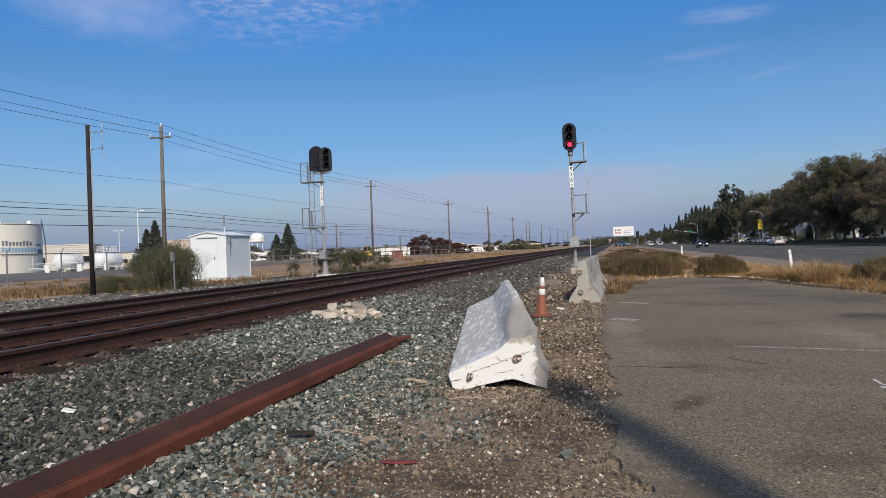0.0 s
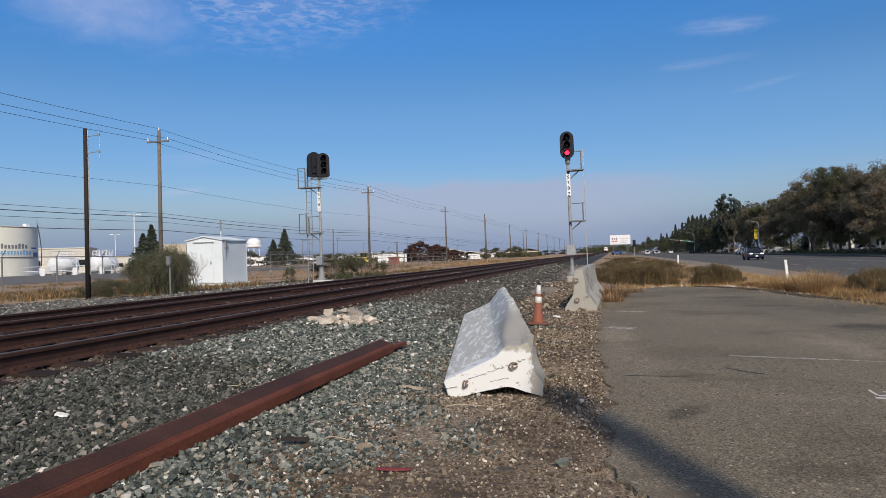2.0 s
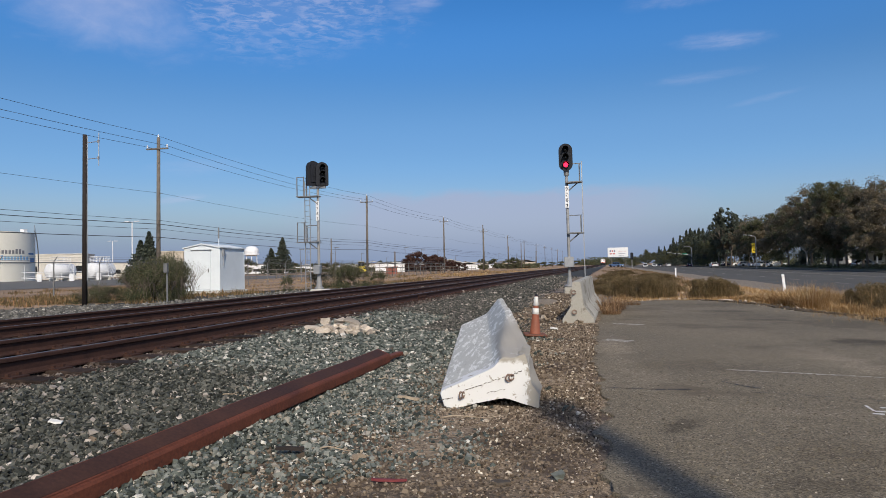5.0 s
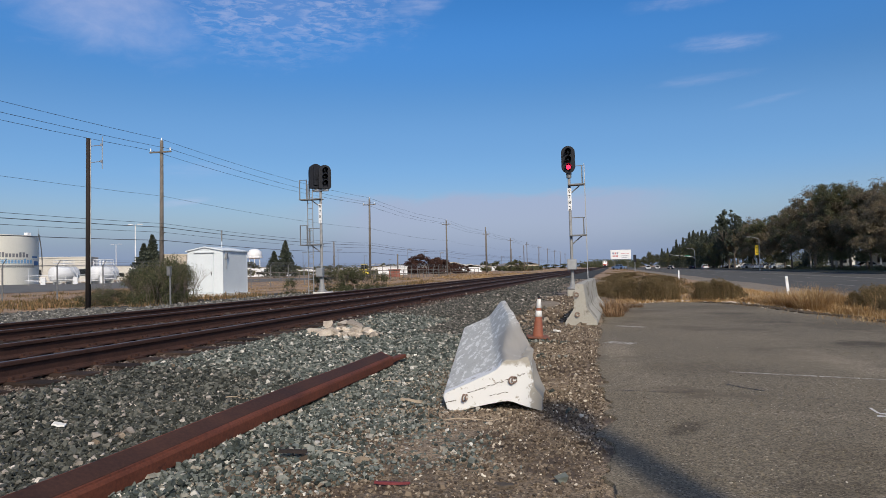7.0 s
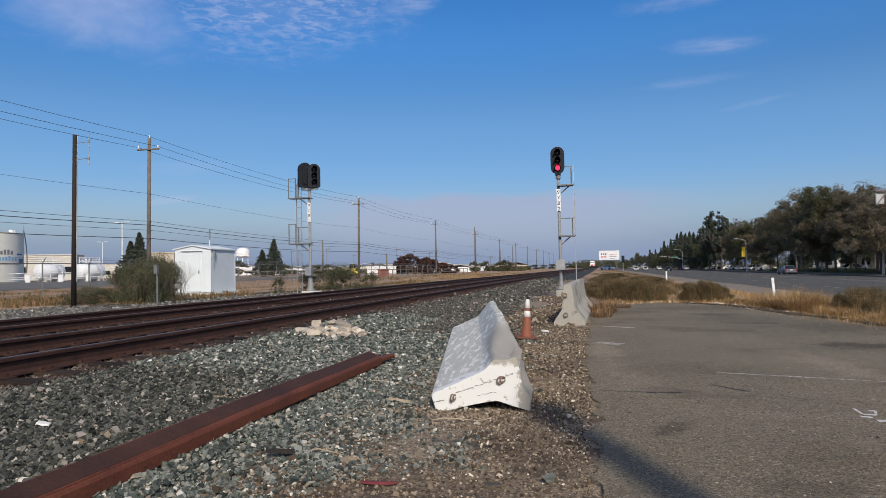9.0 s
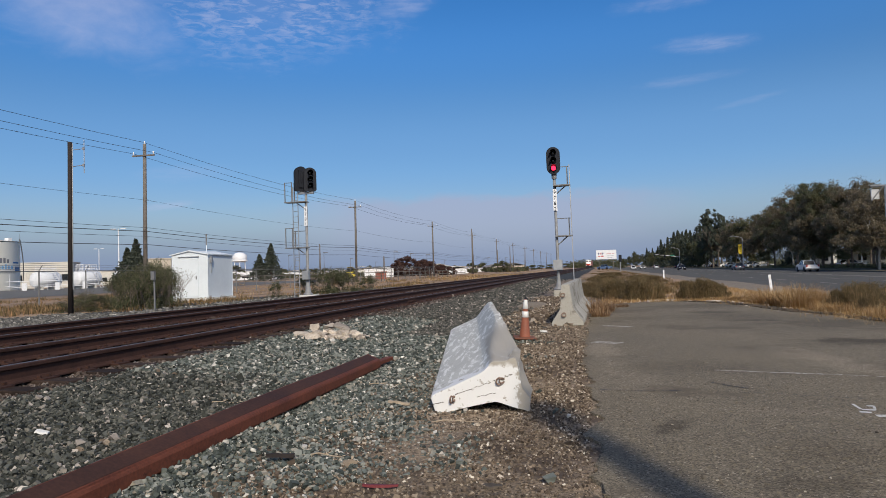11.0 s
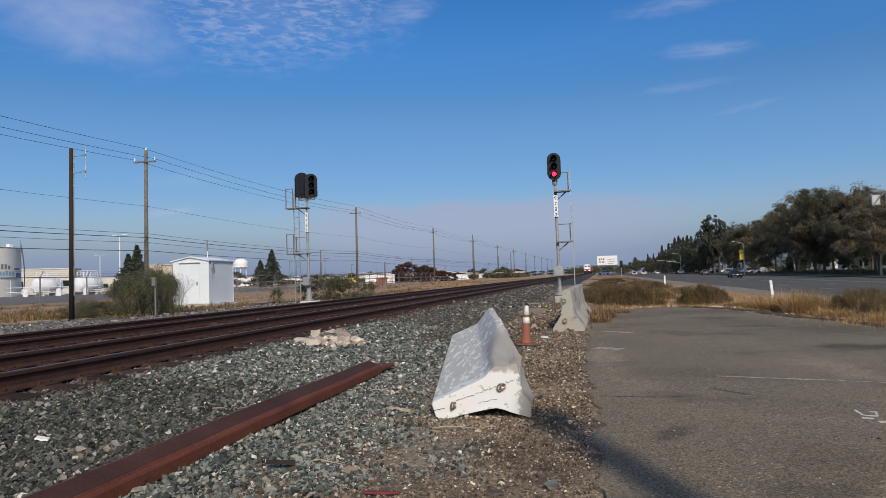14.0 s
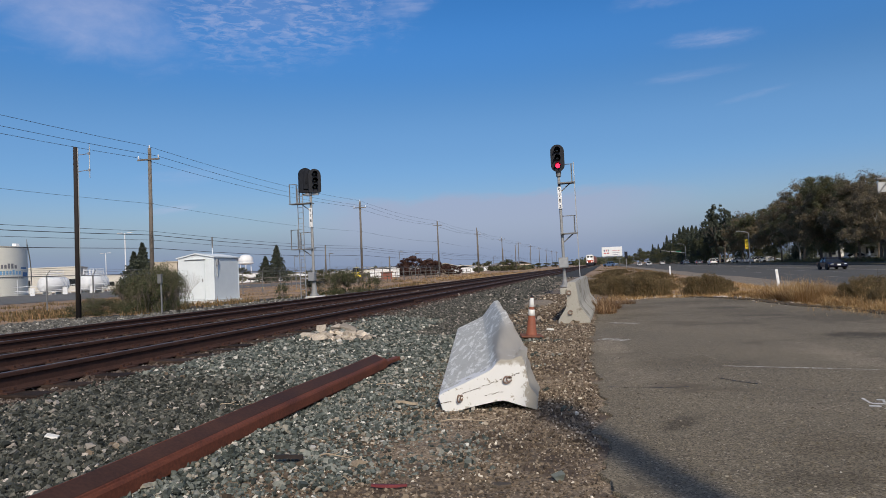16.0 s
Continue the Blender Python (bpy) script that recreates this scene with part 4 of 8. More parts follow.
def barrier_material():
    """Grey concrete with streaked white overpaint on the sides and white ends."""
    m = surface("overpainted_concrete", (0.46, 0.45, 0.405), (0.60, 0.59, 0.535), 0.85, 0, 2, 30, 0.4, 0.004)
    n, l = m.node_tree.nodes, m.node_tree.links
    b = n["Principled BSDF"]
    base = b.inputs["Base Color"].links[0].from_socket
    tc = n.new("ShaderNodeTexCoord")
    mp = n.new("ShaderNodeMapping")
    mp.inputs["Scale"].default_value = (8.0, 1.3, 3.0)
    mp.inputs["Rotation"].default_value = (0, 0, radians(28))
    t = n.new("ShaderNodeTexNoise")
    t.inputs["Scale"].default_value, t.inputs["Detail"].default_value, t.inputs["Roughness"].default_value = 2.3, 7, 0.66
    l.new(tc.outputs["Object"], mp.inputs[0]), l.new(mp.outputs[0], t.inputs["Vector"])
    q = n.new("ShaderNodeMapRange")
    q.inputs["From Min"].default_value, q.inputs["From Max"].default_value = 0.525, 0.575
    l.new(t.outputs["Fac"], q.inputs["Value"])
    x = n.new("ShaderNodeMix")
    x.data_type = "RGBA"
    l.new(q.outputs["Result"], x.inputs["Factor"]), l.new(base, x.inputs[6])
    x.inputs[7].default_value = (0.80, 0.79, 0.74, 1)
    # white paint on the first hand's breadth of the near end
    sp = n.new("ShaderNodeSeparateXYZ")
    l.new(tc.outputs["Object"], sp.inputs[0])
    wob2 = n.new("ShaderNodeMath")
    wob2.operation = "MULTIPLY_ADD"
    wob2.inputs[1].default_value = 1.3
    rag = n.new("ShaderNodeTexNoise")
    rag.inputs["Scale"].default_value, rag.inputs["Detail"].default_value, rag.inputs["Roughness"].default_value = 7.0, 6, 0.7
    l.new(tc.outputs["Object"], rag.inputs["Vector"])
    l.new(rag.outputs["Fac"], wob2.inputs[0]), l.new(sp.outputs[1], wob2.inputs[2])
    e = n.new("ShaderNodeMapRange")
    e.inputs["From Min"].default_value, e.inputs["From Max"].default_value = 0.83, 0.80
    l.new(wob2.outputs[0], e.inputs["Value"])
    y = n.new("ShaderNodeMix")
    y.data_type = "RGBA"
    l.new(e.outputs["Result"], y.inputs["Factor"]), l.new(x.outputs[2], y.inputs[6])
    y.inputs[7].default_value = (0.74, 0.74, 0.73, 1)
    # bare chipped concrete at the broken base, and pits in the paint
    fn = n.new("ShaderNodeTexNoise")
    fn.inputs["Scale"].default_value, fn.inputs["Detail"].default_value, fn.inputs["Roughness"].default_value = 14, 6, 0.7
    l.new(tc.outputs["Object"], fn.inputs["Vector"])
    ch = n.new("ShaderNodeMath")
    ch.operation = "MULTIPLY_ADD"
    ch.inputs[1].default_value = 0.35
    l.new(fn.outputs["Fac"], ch.inputs[0]), l.new(sp.outputs[0], ch.inputs[2])
    c1 = n.new("ShaderNodeMapRange")
    c1.inputs["From Min"].default_value, c1.inputs["From Max"].default_value = 0.86, 0.885
    l.new(ch.outputs[0], c1.inputs["Value"])
    c2 = n.new("ShaderNodeMapRange")
    c2.inputs["From Min"].default_value, c2.inputs["From Max"].default_value = 0.605, 0.63
    l.new(fn.outputs["Fac"], c2.inputs["Value"])
    mx = n.new("ShaderNodeMath")
    mx.operation = "MAXIMUM"
    # the broken toe shows bare brown concrete
    up = n.new("ShaderNodeMath")
    up.operation = "MULTIPLY_ADD"
    up.inputs[1].default_value = 0.16
    l.new(rag.outputs["Fac"], up.inputs[0]), l.new(sp.outputs[2], up.inputs[2])
    c3 = n.new("ShaderNodeMapRange")
    c3.inputs["From Min"].default_value, c3.inputs["From Max"].default_value = 0.455, 0.485
    l.new(up.outputs[0], c3.inputs["Value"])
    c4 = n.new("ShaderNodeMapRange")
    c4.inputs["From Min"].default_value, c4.inputs["From Max"].default_value = 2.4, 1.5
    l.new(sp.outputs[1], c4.inputs["Value"])
    c5 = n.new("ShaderNodeMath")
    c5.operation = "MULTIPLY"
    l.new(c3.outputs["Result"], c5.inputs[0]), l.new(c4.outputs["Result"], c5.inputs[1])
    c6 = n.new("ShaderNodeMath")
    c6.operation = "MAXIMUM"
    l.new(c1.outputs["Result"], c6.inputs[0]), l.new(c5.outputs[0], c6.inputs[1])
    l.new(c6.outputs[0], mx.inputs[0]), l.new(c2.outputs["Result"], mx.inputs[1])
    zz = n.new("ShaderNodeMix")
    zz.data_type = "RGBA"
    l.new(mx.outputs[0], zz.inputs["Factor"]), l.new(y.outputs[2], zz.inputs[6])
    zz.inputs[7].default_value = (0.39, 0.36, 0.31, 1)
    l.new(zz.outputs[2], b.inputs["Base Color"])
    return m


M_BARRIER = barrier_material()
M_LOOP = surface("rust_crusted_loop", (0.10, 0.058, 0.04), (0.34, 0.25, 0.20), 0.85, 0, 18, 80, 0.5, 0.002)
M_GROOVE = surface("dirt_filled_groove", (0.05, 0.038, 0.03), (0.12, 0.09, 0.07), 0.95, 0, 8, 60, 0.5)
b1 = barrier("concrete_barrier", pose(-1.30, 5.22, 0.005, 0, 0, 10.3), "toppled concrete road barrier, white-painted end, lying on gravel", True)
for cx, cz, turn in ((0.555, 0.255, 25), (0.17, 0.12, 70)):
    bm = bmesh.new()
    loop(bm, (cx, -0.012, cz), 0.028, 0.0065, (90, 0, turn))
    loop(bm, (cx + 0.02, -0.016, cz + 0.006), 0.022, 0.006, (90, 0, turn))
    part("lifting_loop", bm, M_LOOP, b1, "rusty steel loop crusted with white paint")
for ax, az, bx, bz, w in ((0.2, 0.158, 0.34, 0.2, 0.0042), (0.35, 0.206, 0.53, 0.262, 0.0034), (0.37, 0.135, 0.53, 0.165, 0.003), (0.58, 0.275, 0.66, 0.31, 0.006), (0.02, 0.085, 0.11, 0.1, 0.006)):
    bm = bmesh.new()
    for k in range(5):
        u, long = (k + 0.5) / 5, math.hypot(bx - ax, bz - az) / 5 * (0.55 + 0.4 * abs(math.sin(k * 2.3 + ax * 9)))
        box(bm, (ax + (bx - ax) * u, 0.0, az + (bz - az) * u + 0.003 * math.sin(k * 3.1 + az * 40)), (long, 0.006, w * (0.6 + 0.6 * abs(math.cos(k * 1.7)))), rot=(0, -math.degrees(math.atan2(bz - az, bx - ax)) + 5 * math.sin(k * 2.1), 0))
    part("groove", bm, M_GROOVE, b1, "dark cracked groove across the end")
b2 = barrier("concrete_barrier", pose(-0.50, 13.2, 0.01, 0, -1.5, -1.2), "upright pale concrete road barrier with rusty end loops", False)
for z in (0.22, 0.60):
    bm = bmesh.new()
    loop(bm, (-0.06, -0.02, z), 0.04, 0.013, (60, 0, 0))
    part("lifting_loop", bm, M_LOOP, b2, "rusty steel loop")


def traffic_cone():
    t = thing("traffic_cone", pose(-1.07, 10.55, 0.05, 1.5, 3.0, 12) @ Matrix.Scale(0.93, 4), "faded orange traffic cone with two white bands on gravel", "traffic cone")
    bm = bmesh.new()
    box(bm, (0, 0, 0.016), (0.37, 0.37, 0.032), bevel=0.012)
    part("base", bm, surface("grimy_orange_rubber", (0.12, 0.05, 0.032), (0.20, 0.08, 0.05), 0.85, 0, 5, 40, 0.3), t, "grimy dark orange square base")
    def rad(z):
        return 0.09 + (0.023 - 0.09) * (z - 0.03) / 0.64
    bm = bmesh.new()
    lathe(bm, [(0.105, 0.03), (0.09, 0.045), (rad(0.64), 0.64), (0.02, 0.67)], 20)
    part("body", bm, M_CONE, t, smooth=True)
    for z0, z1 in ((0.36, 0.46), (0.505, 0.655)):
        bm = bmesh.new()
        lathe(bm, [(rad(z0) + 0.001, z0), (rad(z0) + 0.005, z0 + 0.003), (rad(z1) + 0.005, z1 - 0.003), (rad(z1) + 0.001, z1)], 20)
        part("band", bm, M_COLLAR, t, "white reflective band", smooth=True)
    bm = bmesh.new()
    lathe(bm, [(0.026, 0.665), (0.024, 0.685), (0.012, 0.705)], 12)
    part("tip", bm, M_BLACK, t, "dark worn tip")


traffic_cone()


def loose_rail():
    t = thing("loose_rail", pose(-2.475, 0, 0.07), "rust-red discarded steel rail lying tilted on the ballast", "rail")
    outline = [(0.075, 0.0), (0.09, 0.015), (0.09, 0.082), (0.082, 0.097), (0.066, 0.106), (-0.052, 0.158), (-0.066, 0.154), (-0.072, 0.14), (-0.05, 0.11), (-0.05, 0.03), (-0.075, 0.015), (-0.075, 0.0)]

    def bar(name, ring, secs, material, label=""):
        bm = bmesh.new()
        rows = [[bm.verts.new((x + 0.008 * math.sin(y * 0.8), y + (0.1 * x if y > 7 else 0), z + 0.004 * math.sin(y * 1.7))) for x, z in ring] for y in secs]
        k = len(ring)
        for p, q in zip(rows, rows[1:]):
            for i in range(k):
                bm.faces.new((p[i], p[(i + 1) % k], q[(i + 1) % k], q[i]))
        bm.faces.new(rows[0][::-1]), bm.faces.new(rows[-1])
        part(name, bm, material, t, label)

    long = [-2 + 0.4 * k for k in range(24)]
    bar("bar", outline, long + [7.3], M_LOOSE)
    bar("upper_face", [(0.058, 0.1105), (0.054, 0.1145), (-0.045, 0.158), (-0.048, 0.154)], long + [7.25], M_SCALE, "dark scaled upper face")
    bar("lip", [(0.066, 0.104), (0.072, 0.107), (0.064, 0.112), (0.058, 0.108)], [-2 + 0.3 * k for k in range(20)], M_LOOSE, "thin raised lip along the edge")
    bm = bmesh.new()
    box(bm, (0.05, 7.5, 0.05), (0.09, 0.5, 0.045), rot=(0, 0, -3), bevel=0.008)
    part("joint_bar", bm, M_LOOSE, t, "rusty joint bar sticking out of the end")


M_SCALE = surface("dark_mill_scale", (0.0281, 0.014, 0.0102), (0.0788, 0.037, 0.0255), 0.75, 0.0, 3, 50, 0.4, 0.002, spec=0.25)
loose_rail()


def chunk(rng, sx, sy, sz, worn):
    """A broken block with flat fracture faces and knocked-off corners."""
    bm = bmesh.new()
    for k in range(rng.choice((11, 13, 15))):
        q = Vector((rng.uniform(-1, 1), rng.uniform(-1, 1), rng.uniform(-1, 1)))
        q = q / max(abs(q.x), abs(q.y), abs(q.z)) * rng.uniform(0.38, 0.55)
        q *= 1 - worn * 0.5 * max(0.0, q.length - 0.45)
        bm.verts.new((q.x * sx, q.y * sy, q.z * sz))
    bmesh.ops.convex_hull(bm, input=bm.verts[:])
    loose = [v for v in bm.verts if not v.link_faces]
    bmesh.ops.delete(bm, geom=loose, context="VERTS")
    return bm


def rubble():
    rng = random.Random(11)
    t = thing("rubble_pile", pose(-4.12, 9.95, 0.13, 0, 0, 22.7), "heap of pale broken concrete lumps on ballast", "rubble")
    big = ((-0.43, 0.02, 0.09, 0.34, 0.30, 0.13, 4, 6, 8, 0.3), (-0.20, 0.10, 0.19, 0.21, 0.20, 0.17, 15, -10, 40, 0.9), (-0.12, -0.14, 0.10, 0.24, 0.22, 0.18, -18, 12, 70, 0.6),
           (0.05, 0.12, 0.18, 0.22, 0.22, 0.16, 22, 8, 20, 0.7), (0.24, 0.10, 0.17, 0.31, 0.24, 0.09, 8, 14, -12, 0.3), (-0.22, -0.42, 0.07, 0.25, 0.16, 0.15, 5, -3, 6, 0.25),
           (0.08, -0.10, 0.10, 0.20, 0.18, 0.14, -14, 20, 35, 0.7), (0.02, -0.36, 0.05, 0.15, 0.13, 0.12, 10, 4, 60, 0.8), (0.28, -0.12, 0.09, 0.18, 0.15, 0.12, 12, -16, 15, 0.8),
           (-0.36, -0.22, 0.06, 0.18, 0.14, 0.11, -8, 10, 80, 0.7), (0.14, -0.34, 0.06, 0.17, 0.12, 0.11, 4, 18, 30, 0.9), (0.42, 0.02, 0.07, 0.15, 0.13, 0.11, 9, 5, 55, 0.8))
    for x, y, z, sx, sy, sz, rx, ry, rz, worn in big:
        o = part("lump", chunk(rng, sx * 0.95, sy * 0.9, sz * 0.85, worn), M_RUBBLE, t)
        o.matrix_basis = pose(x, y, z, rx, ry, rz)
    for k in range(190):
        a, r = rng.uniform(0, 6.283), math.sqrt(rng.random())
        x, y = 0.07 + r * math.cos(a) * 0.58, -0.06 + r * math.sin(a) * 0.46
        w = rng.choice((0.03, 0.04, 0.055, 0.07, 0.09, 0.12)) * (1.0 if r < 0.75 else 0.7)
        h = 0.13 * max(0.0, 1 - r)
        o = part("lump", chunk(rng, w * 1.25, w, w * rng.uniform(0.6, 0.95), rng.uniform(0.4, 1.0)), M_RUBBLE, t)
        o.matrix_basis = pose(x, y, h * rng.uniform(0.4, 1.0) + w * 0.3, rng.uniform(-30, 30), rng.uniform(-30, 30), rng.uniform(0, 360))


rubble()


def scrap(name, x, y, z, size, rot, material, label, category, bend=0.0):
    bm = bmesh.new()
    n = 6
    rows = []
    for k in range(n + 1):
        u = k / n - 0.5
        w = size[1] * (1 - 0.35 * abs(u) * 2 + 0.25 * noise.noise((u * 5, x, y)))
        rows.append([bm.verts.new((u * size[0], sy * w / 2, sz * size[2] + bend * u * u + size[2] * 0.5 * noise.noise((u * 6, sy, x)))) for sy, sz in ((-1, 0), (1, 0), (0.8, 1), (-0.8, 1))])
    for p, q in zip(rows, rows[1:]):
        for i in range(4):
            bm.faces.new((p[i], p[(i + 1) % 4], q[(i + 1) % 4], q[i]))
    bm.faces.new(rows[0][::-1]), bm.faces.new(rows[-1])
    solid(name, bm, material, label, category, m=pose(x, y, z + float(ground_z(x)), *rot))


M_PLANK = surface("split_wood", (0.30, 0.23, 0.16), (0.52, 0.43, 0.32), 0.9, 0, 8, 60, 0.5)
M_RUSTSOIL = surface("dark_clod_soil", (0.05, 0.04, 0.03), (0.10, 0.08, 0.06), 0.95, 0, 8, 60, 0.6)
M_REDTIE = surface("faded_red_plastic", (0.12, 0.015, 0.018), (0.2, 0.03, 0.033), 0.6, 0, 8, 60, 0.2)
M_GREENSTONE = surface("grey_green_stone", (0.10, 0.115, 0.10), (0.19, 0.205, 0.18), 0.9, 0, 12, 60, 0.5)
M_PAPER = surface("scrap_paper", (0.62, 0.61, 0.58), (0.80, 0.79, 0.76), 0.85, 0, 9, 50, 0.4)
scrap("wood_splinter", -1.62, 5.42, 0.03, (0.2, 0.036, 0.02), (0, 4, -14), M_PLANK, "split piece of pale wood on gravel", "wood scrap")
scrap("dark_stick", -1.86, 3.72, 0.045, (0.17, 0.034, 0.022), (0, 4, 20), M_DARKPOLE, "dark weathered stick on gravel", "stick")
scrap("red_strip", -1.12, 3.37, 0.02, (0.19, 0.025, 0.012), (0, 0, 6), M_REDTIE, "faded red plastic strip on gravel", "litter", 0.02)
scrap("paper_scrap", -3.69, 3.88, 0.05, (0.085, 0.065, 0.01), (10, 12, 20), M_PAPER, "crumpled white paper scrap on ballast", "litter")
scrap("paper_scrap", -0.86, 11.7, 0.03, (0.15, 0.09, 0.03), (0, 10, 60), M_PAPER, "white scrap beside the cone", "litter")
solid("loose_stone", stones("loose_stone", np.random.default_rng(2), np.array([[0.0, 0.0, 0.03]]), np.array([0.046])), M_GREENSTONE, "single grey-green stone at the lot edge", "stone", m=pose(-0.26, 3.62, 0.0))
scrap("dark_clod", -0.55, 3.5, 0.01, (0.10, 0.08, 0.012), (0, 0, 12), M_RUSTSOIL, "dark clod of soil on the verge", "clod")


def twig(x, y, ln, turn, seed, label):
    """A thin crooked dead twig lying on the stones."""
    rr = random.Random(seed)
    t = [Vector((ln * (k / 5 - 0.5), rr.uniform(-0.03, 0.03) * ln * 2, 0.012 * math.sin(k * 1.3))) for k in range(6)]
    bm = bmesh.new()
    for k in range(5):
        tube(bm, t[k], t[k + 1], 0.0055 - 0.0007 * k, 0.0048 - 0.0007 * k, 6)
    tube(bm, t[2], t[2] + Vector((0.16 * ln, 0.1 * ln, 0.01)), 0.003, 0.0015, 5)
    solid("twig", bm, M_PLANK, label, "twig", m=pose(x, y, float(ground_z(x, y)) + 0.035, 0, 0, turn))


for k, (x, y, ln, turn) in enumerate(((-1.6, 3.85, 0.22, 2), (-2.02, 6.3, 0.34, 8), (-0.98, 4.86, 0.42, 9), (-1.35, 6.1, 0.25, -35), (-3.1, 5.2, 0.3, 20))):
    twig(x, y, ln, turn, 30 + k, "thin pale dead twig lying on gravel")


# ---- railway signals ----
def signal_head(parent, x, y, z, rz, lit=None, w=0.52, h=1.05, arched=False):
    head = part("signal_head", neck_mesh(), None, parent, "black oval backboard with three lamps")
    head.matrix_basis = pose(x, y, z, 0, 0, rz)
    bm = bmesh.new()
    n, r = 12, w / 2
    ring = [(r * math.cos(math.pi * k / n), (h / 2 - r) + r * math.sin(math.pi * k / n)) for k in range(n + 1)]
    if arched:
        ring += [(-r, 0.05 - h / 2), (-r + 0.05, -h / 2), (r - 0.05, -h / 2), (r, 0.05 - h / 2)]
    else:
        ring += [(-a, -b) for a, b in ring]
    prism(bm, ring, -0.012, 0.16 if arched else 0.03)
    part("backboard", bm, M_BLACK, head)
    bm = bmesh.new()
    box(bm, (0, 0.12, 0), (0.26, 0.18, 0.84), bevel=0.02)
    part("housing", bm, M_BLACK, head)
    for k, dz in enumerate((0.29, 0.0, -0.29)):
        bm = bmesh.new()
        lathe(bm, [(0.09, 0), (0.085, 0.012), (0.045, 0.025)], 16, (0, -0.015, dz), (90, 0, 0))
        part("lens", bm, M_RED_LIGHT if k == lit else M_GLASS, head, "glowing red lens" if k == lit else "dark unlit lens", smooth=True)
        bm = bmesh.new()
        seg = 12
        rows = []
        for ln, rr in ((0.0, 0.125), (0.30, 0.115)):
            rows.append([[bm.verts.new((q * math.cos(a), -0.012 - ln * (1.0 if math.sin(a) > -0.2 else 0.55), dz + q * math.sin(a))) for a in [radians(-40 + 260 * j / seg) for j in range(seg + 1)]] for q in (rr, rr - 0.006)])
        for s in (0, 1):
            for j in range(seg):
                bm.faces.new((rows[0][s][j], rows[0][s][j + 1], rows[1][s][j + 1], rows[1][s][j]))
        for j in range(seg):
            bm.faces.new((rows[1][0][j], rows[1][0][j + 1], rows[1][1][j + 1], rows[1][1][j]))
        part("hood", bm, M_BLACK, head)
    return head


def neck_mesh():
    bm = bmesh.new()
    box(bm, (0, 0.2, 0), (0.08, 0.06, 0.3))
    me = finish(bm, "signal_head")
    me.materials.append(M_BLACK)
    return me


def ladder(parent, x, y, z0, z1, across, rungs, w=0.36):
    bm = bmesh.new()
    d = Vector(across).normalized() * w / 2
    for s in (-1, 1):
        p = Vector((x, y, 0)) + d * s
        box(bm, (p.x, p.y, (z0 + z1) / 2), (0.03, 0.03, z1 - z0))
    part("ladder_rail", bm, M_GALV, parent, "grey ladder side rails")
    for k in range(rungs):
        bm = bmesh.new()
        z = z0 + 0.2 + (z1 - z0 - 0.3) * k / (rungs - 1)
        tube(bm, Vector((x, y, z)) - d, Vector((x, y, z)) + d, 0.011, seg=6)
        part("rung", bm, M_GALV, parent)


def bracket(parent, x0, x1, y, z, rail_h=0.5):
    """A small platform from mast to ladder with a strut below and a guard above."""
    bm = bmesh.new()
    box(bm, ((x0 + x1) / 2, y, z), (abs(x1 - x0) + 0.1, 0.42, 0.045))
    part("platform", bm, M_DARKGALV, parent, "grey steel platform")
    bm = bmesh.new()
    tube(bm, (x0, y, z - 0.36), (x0 + (x1 - x0) * 0.75, y, z - 0.02), 0.022, seg=6)
    part("strut", bm, M_DARKGALV, parent)
    bm = bmesh.new()
    xg = x1 - 0.06 * (1 if x1 > x0 else -1)
    box(bm, (xg, y, z + rail_h / 2), (0.045, 0.05, rail_h))
    tube(bm, (x0, y, z + rail_h), (x1, y, z + rail_h), 0.016, seg=6)
    part("guard_rail", bm, M_DARKGALV, parent)


def number_plate(parent, x, y, z0, z1, rows):
    bm = bmesh.new()
    box(bm, (x, y, (z0 + z1) / 2), (0.15, 0.012, z1 - z0), bevel=0.004)
    p = part("placard", bm, M_WHITE, parent, "white placard with upright black figures")
    n = len(rows)
    for k, ch in enumerate(rows):
        cu = bpy.data.curves.new("figure", "FONT")
        cu.body, cu.size, cu.align_x, cu.align_y, cu.extrude = ch, 0.19, "CENTER", "CENTER", 0.002
        o = new("figure", cu)
        me = bpy.data.meshes.new_from_object(o)
        bpy.data.objects.remove(o)
        me.materials.append(M_BLACK)
        f = part("figure", me, None, p)
        f.matrix_basis = pose(x, y - 0.009, z1 - (z1 - z0) * (k + 0.6) / n, 90, 0, 0)


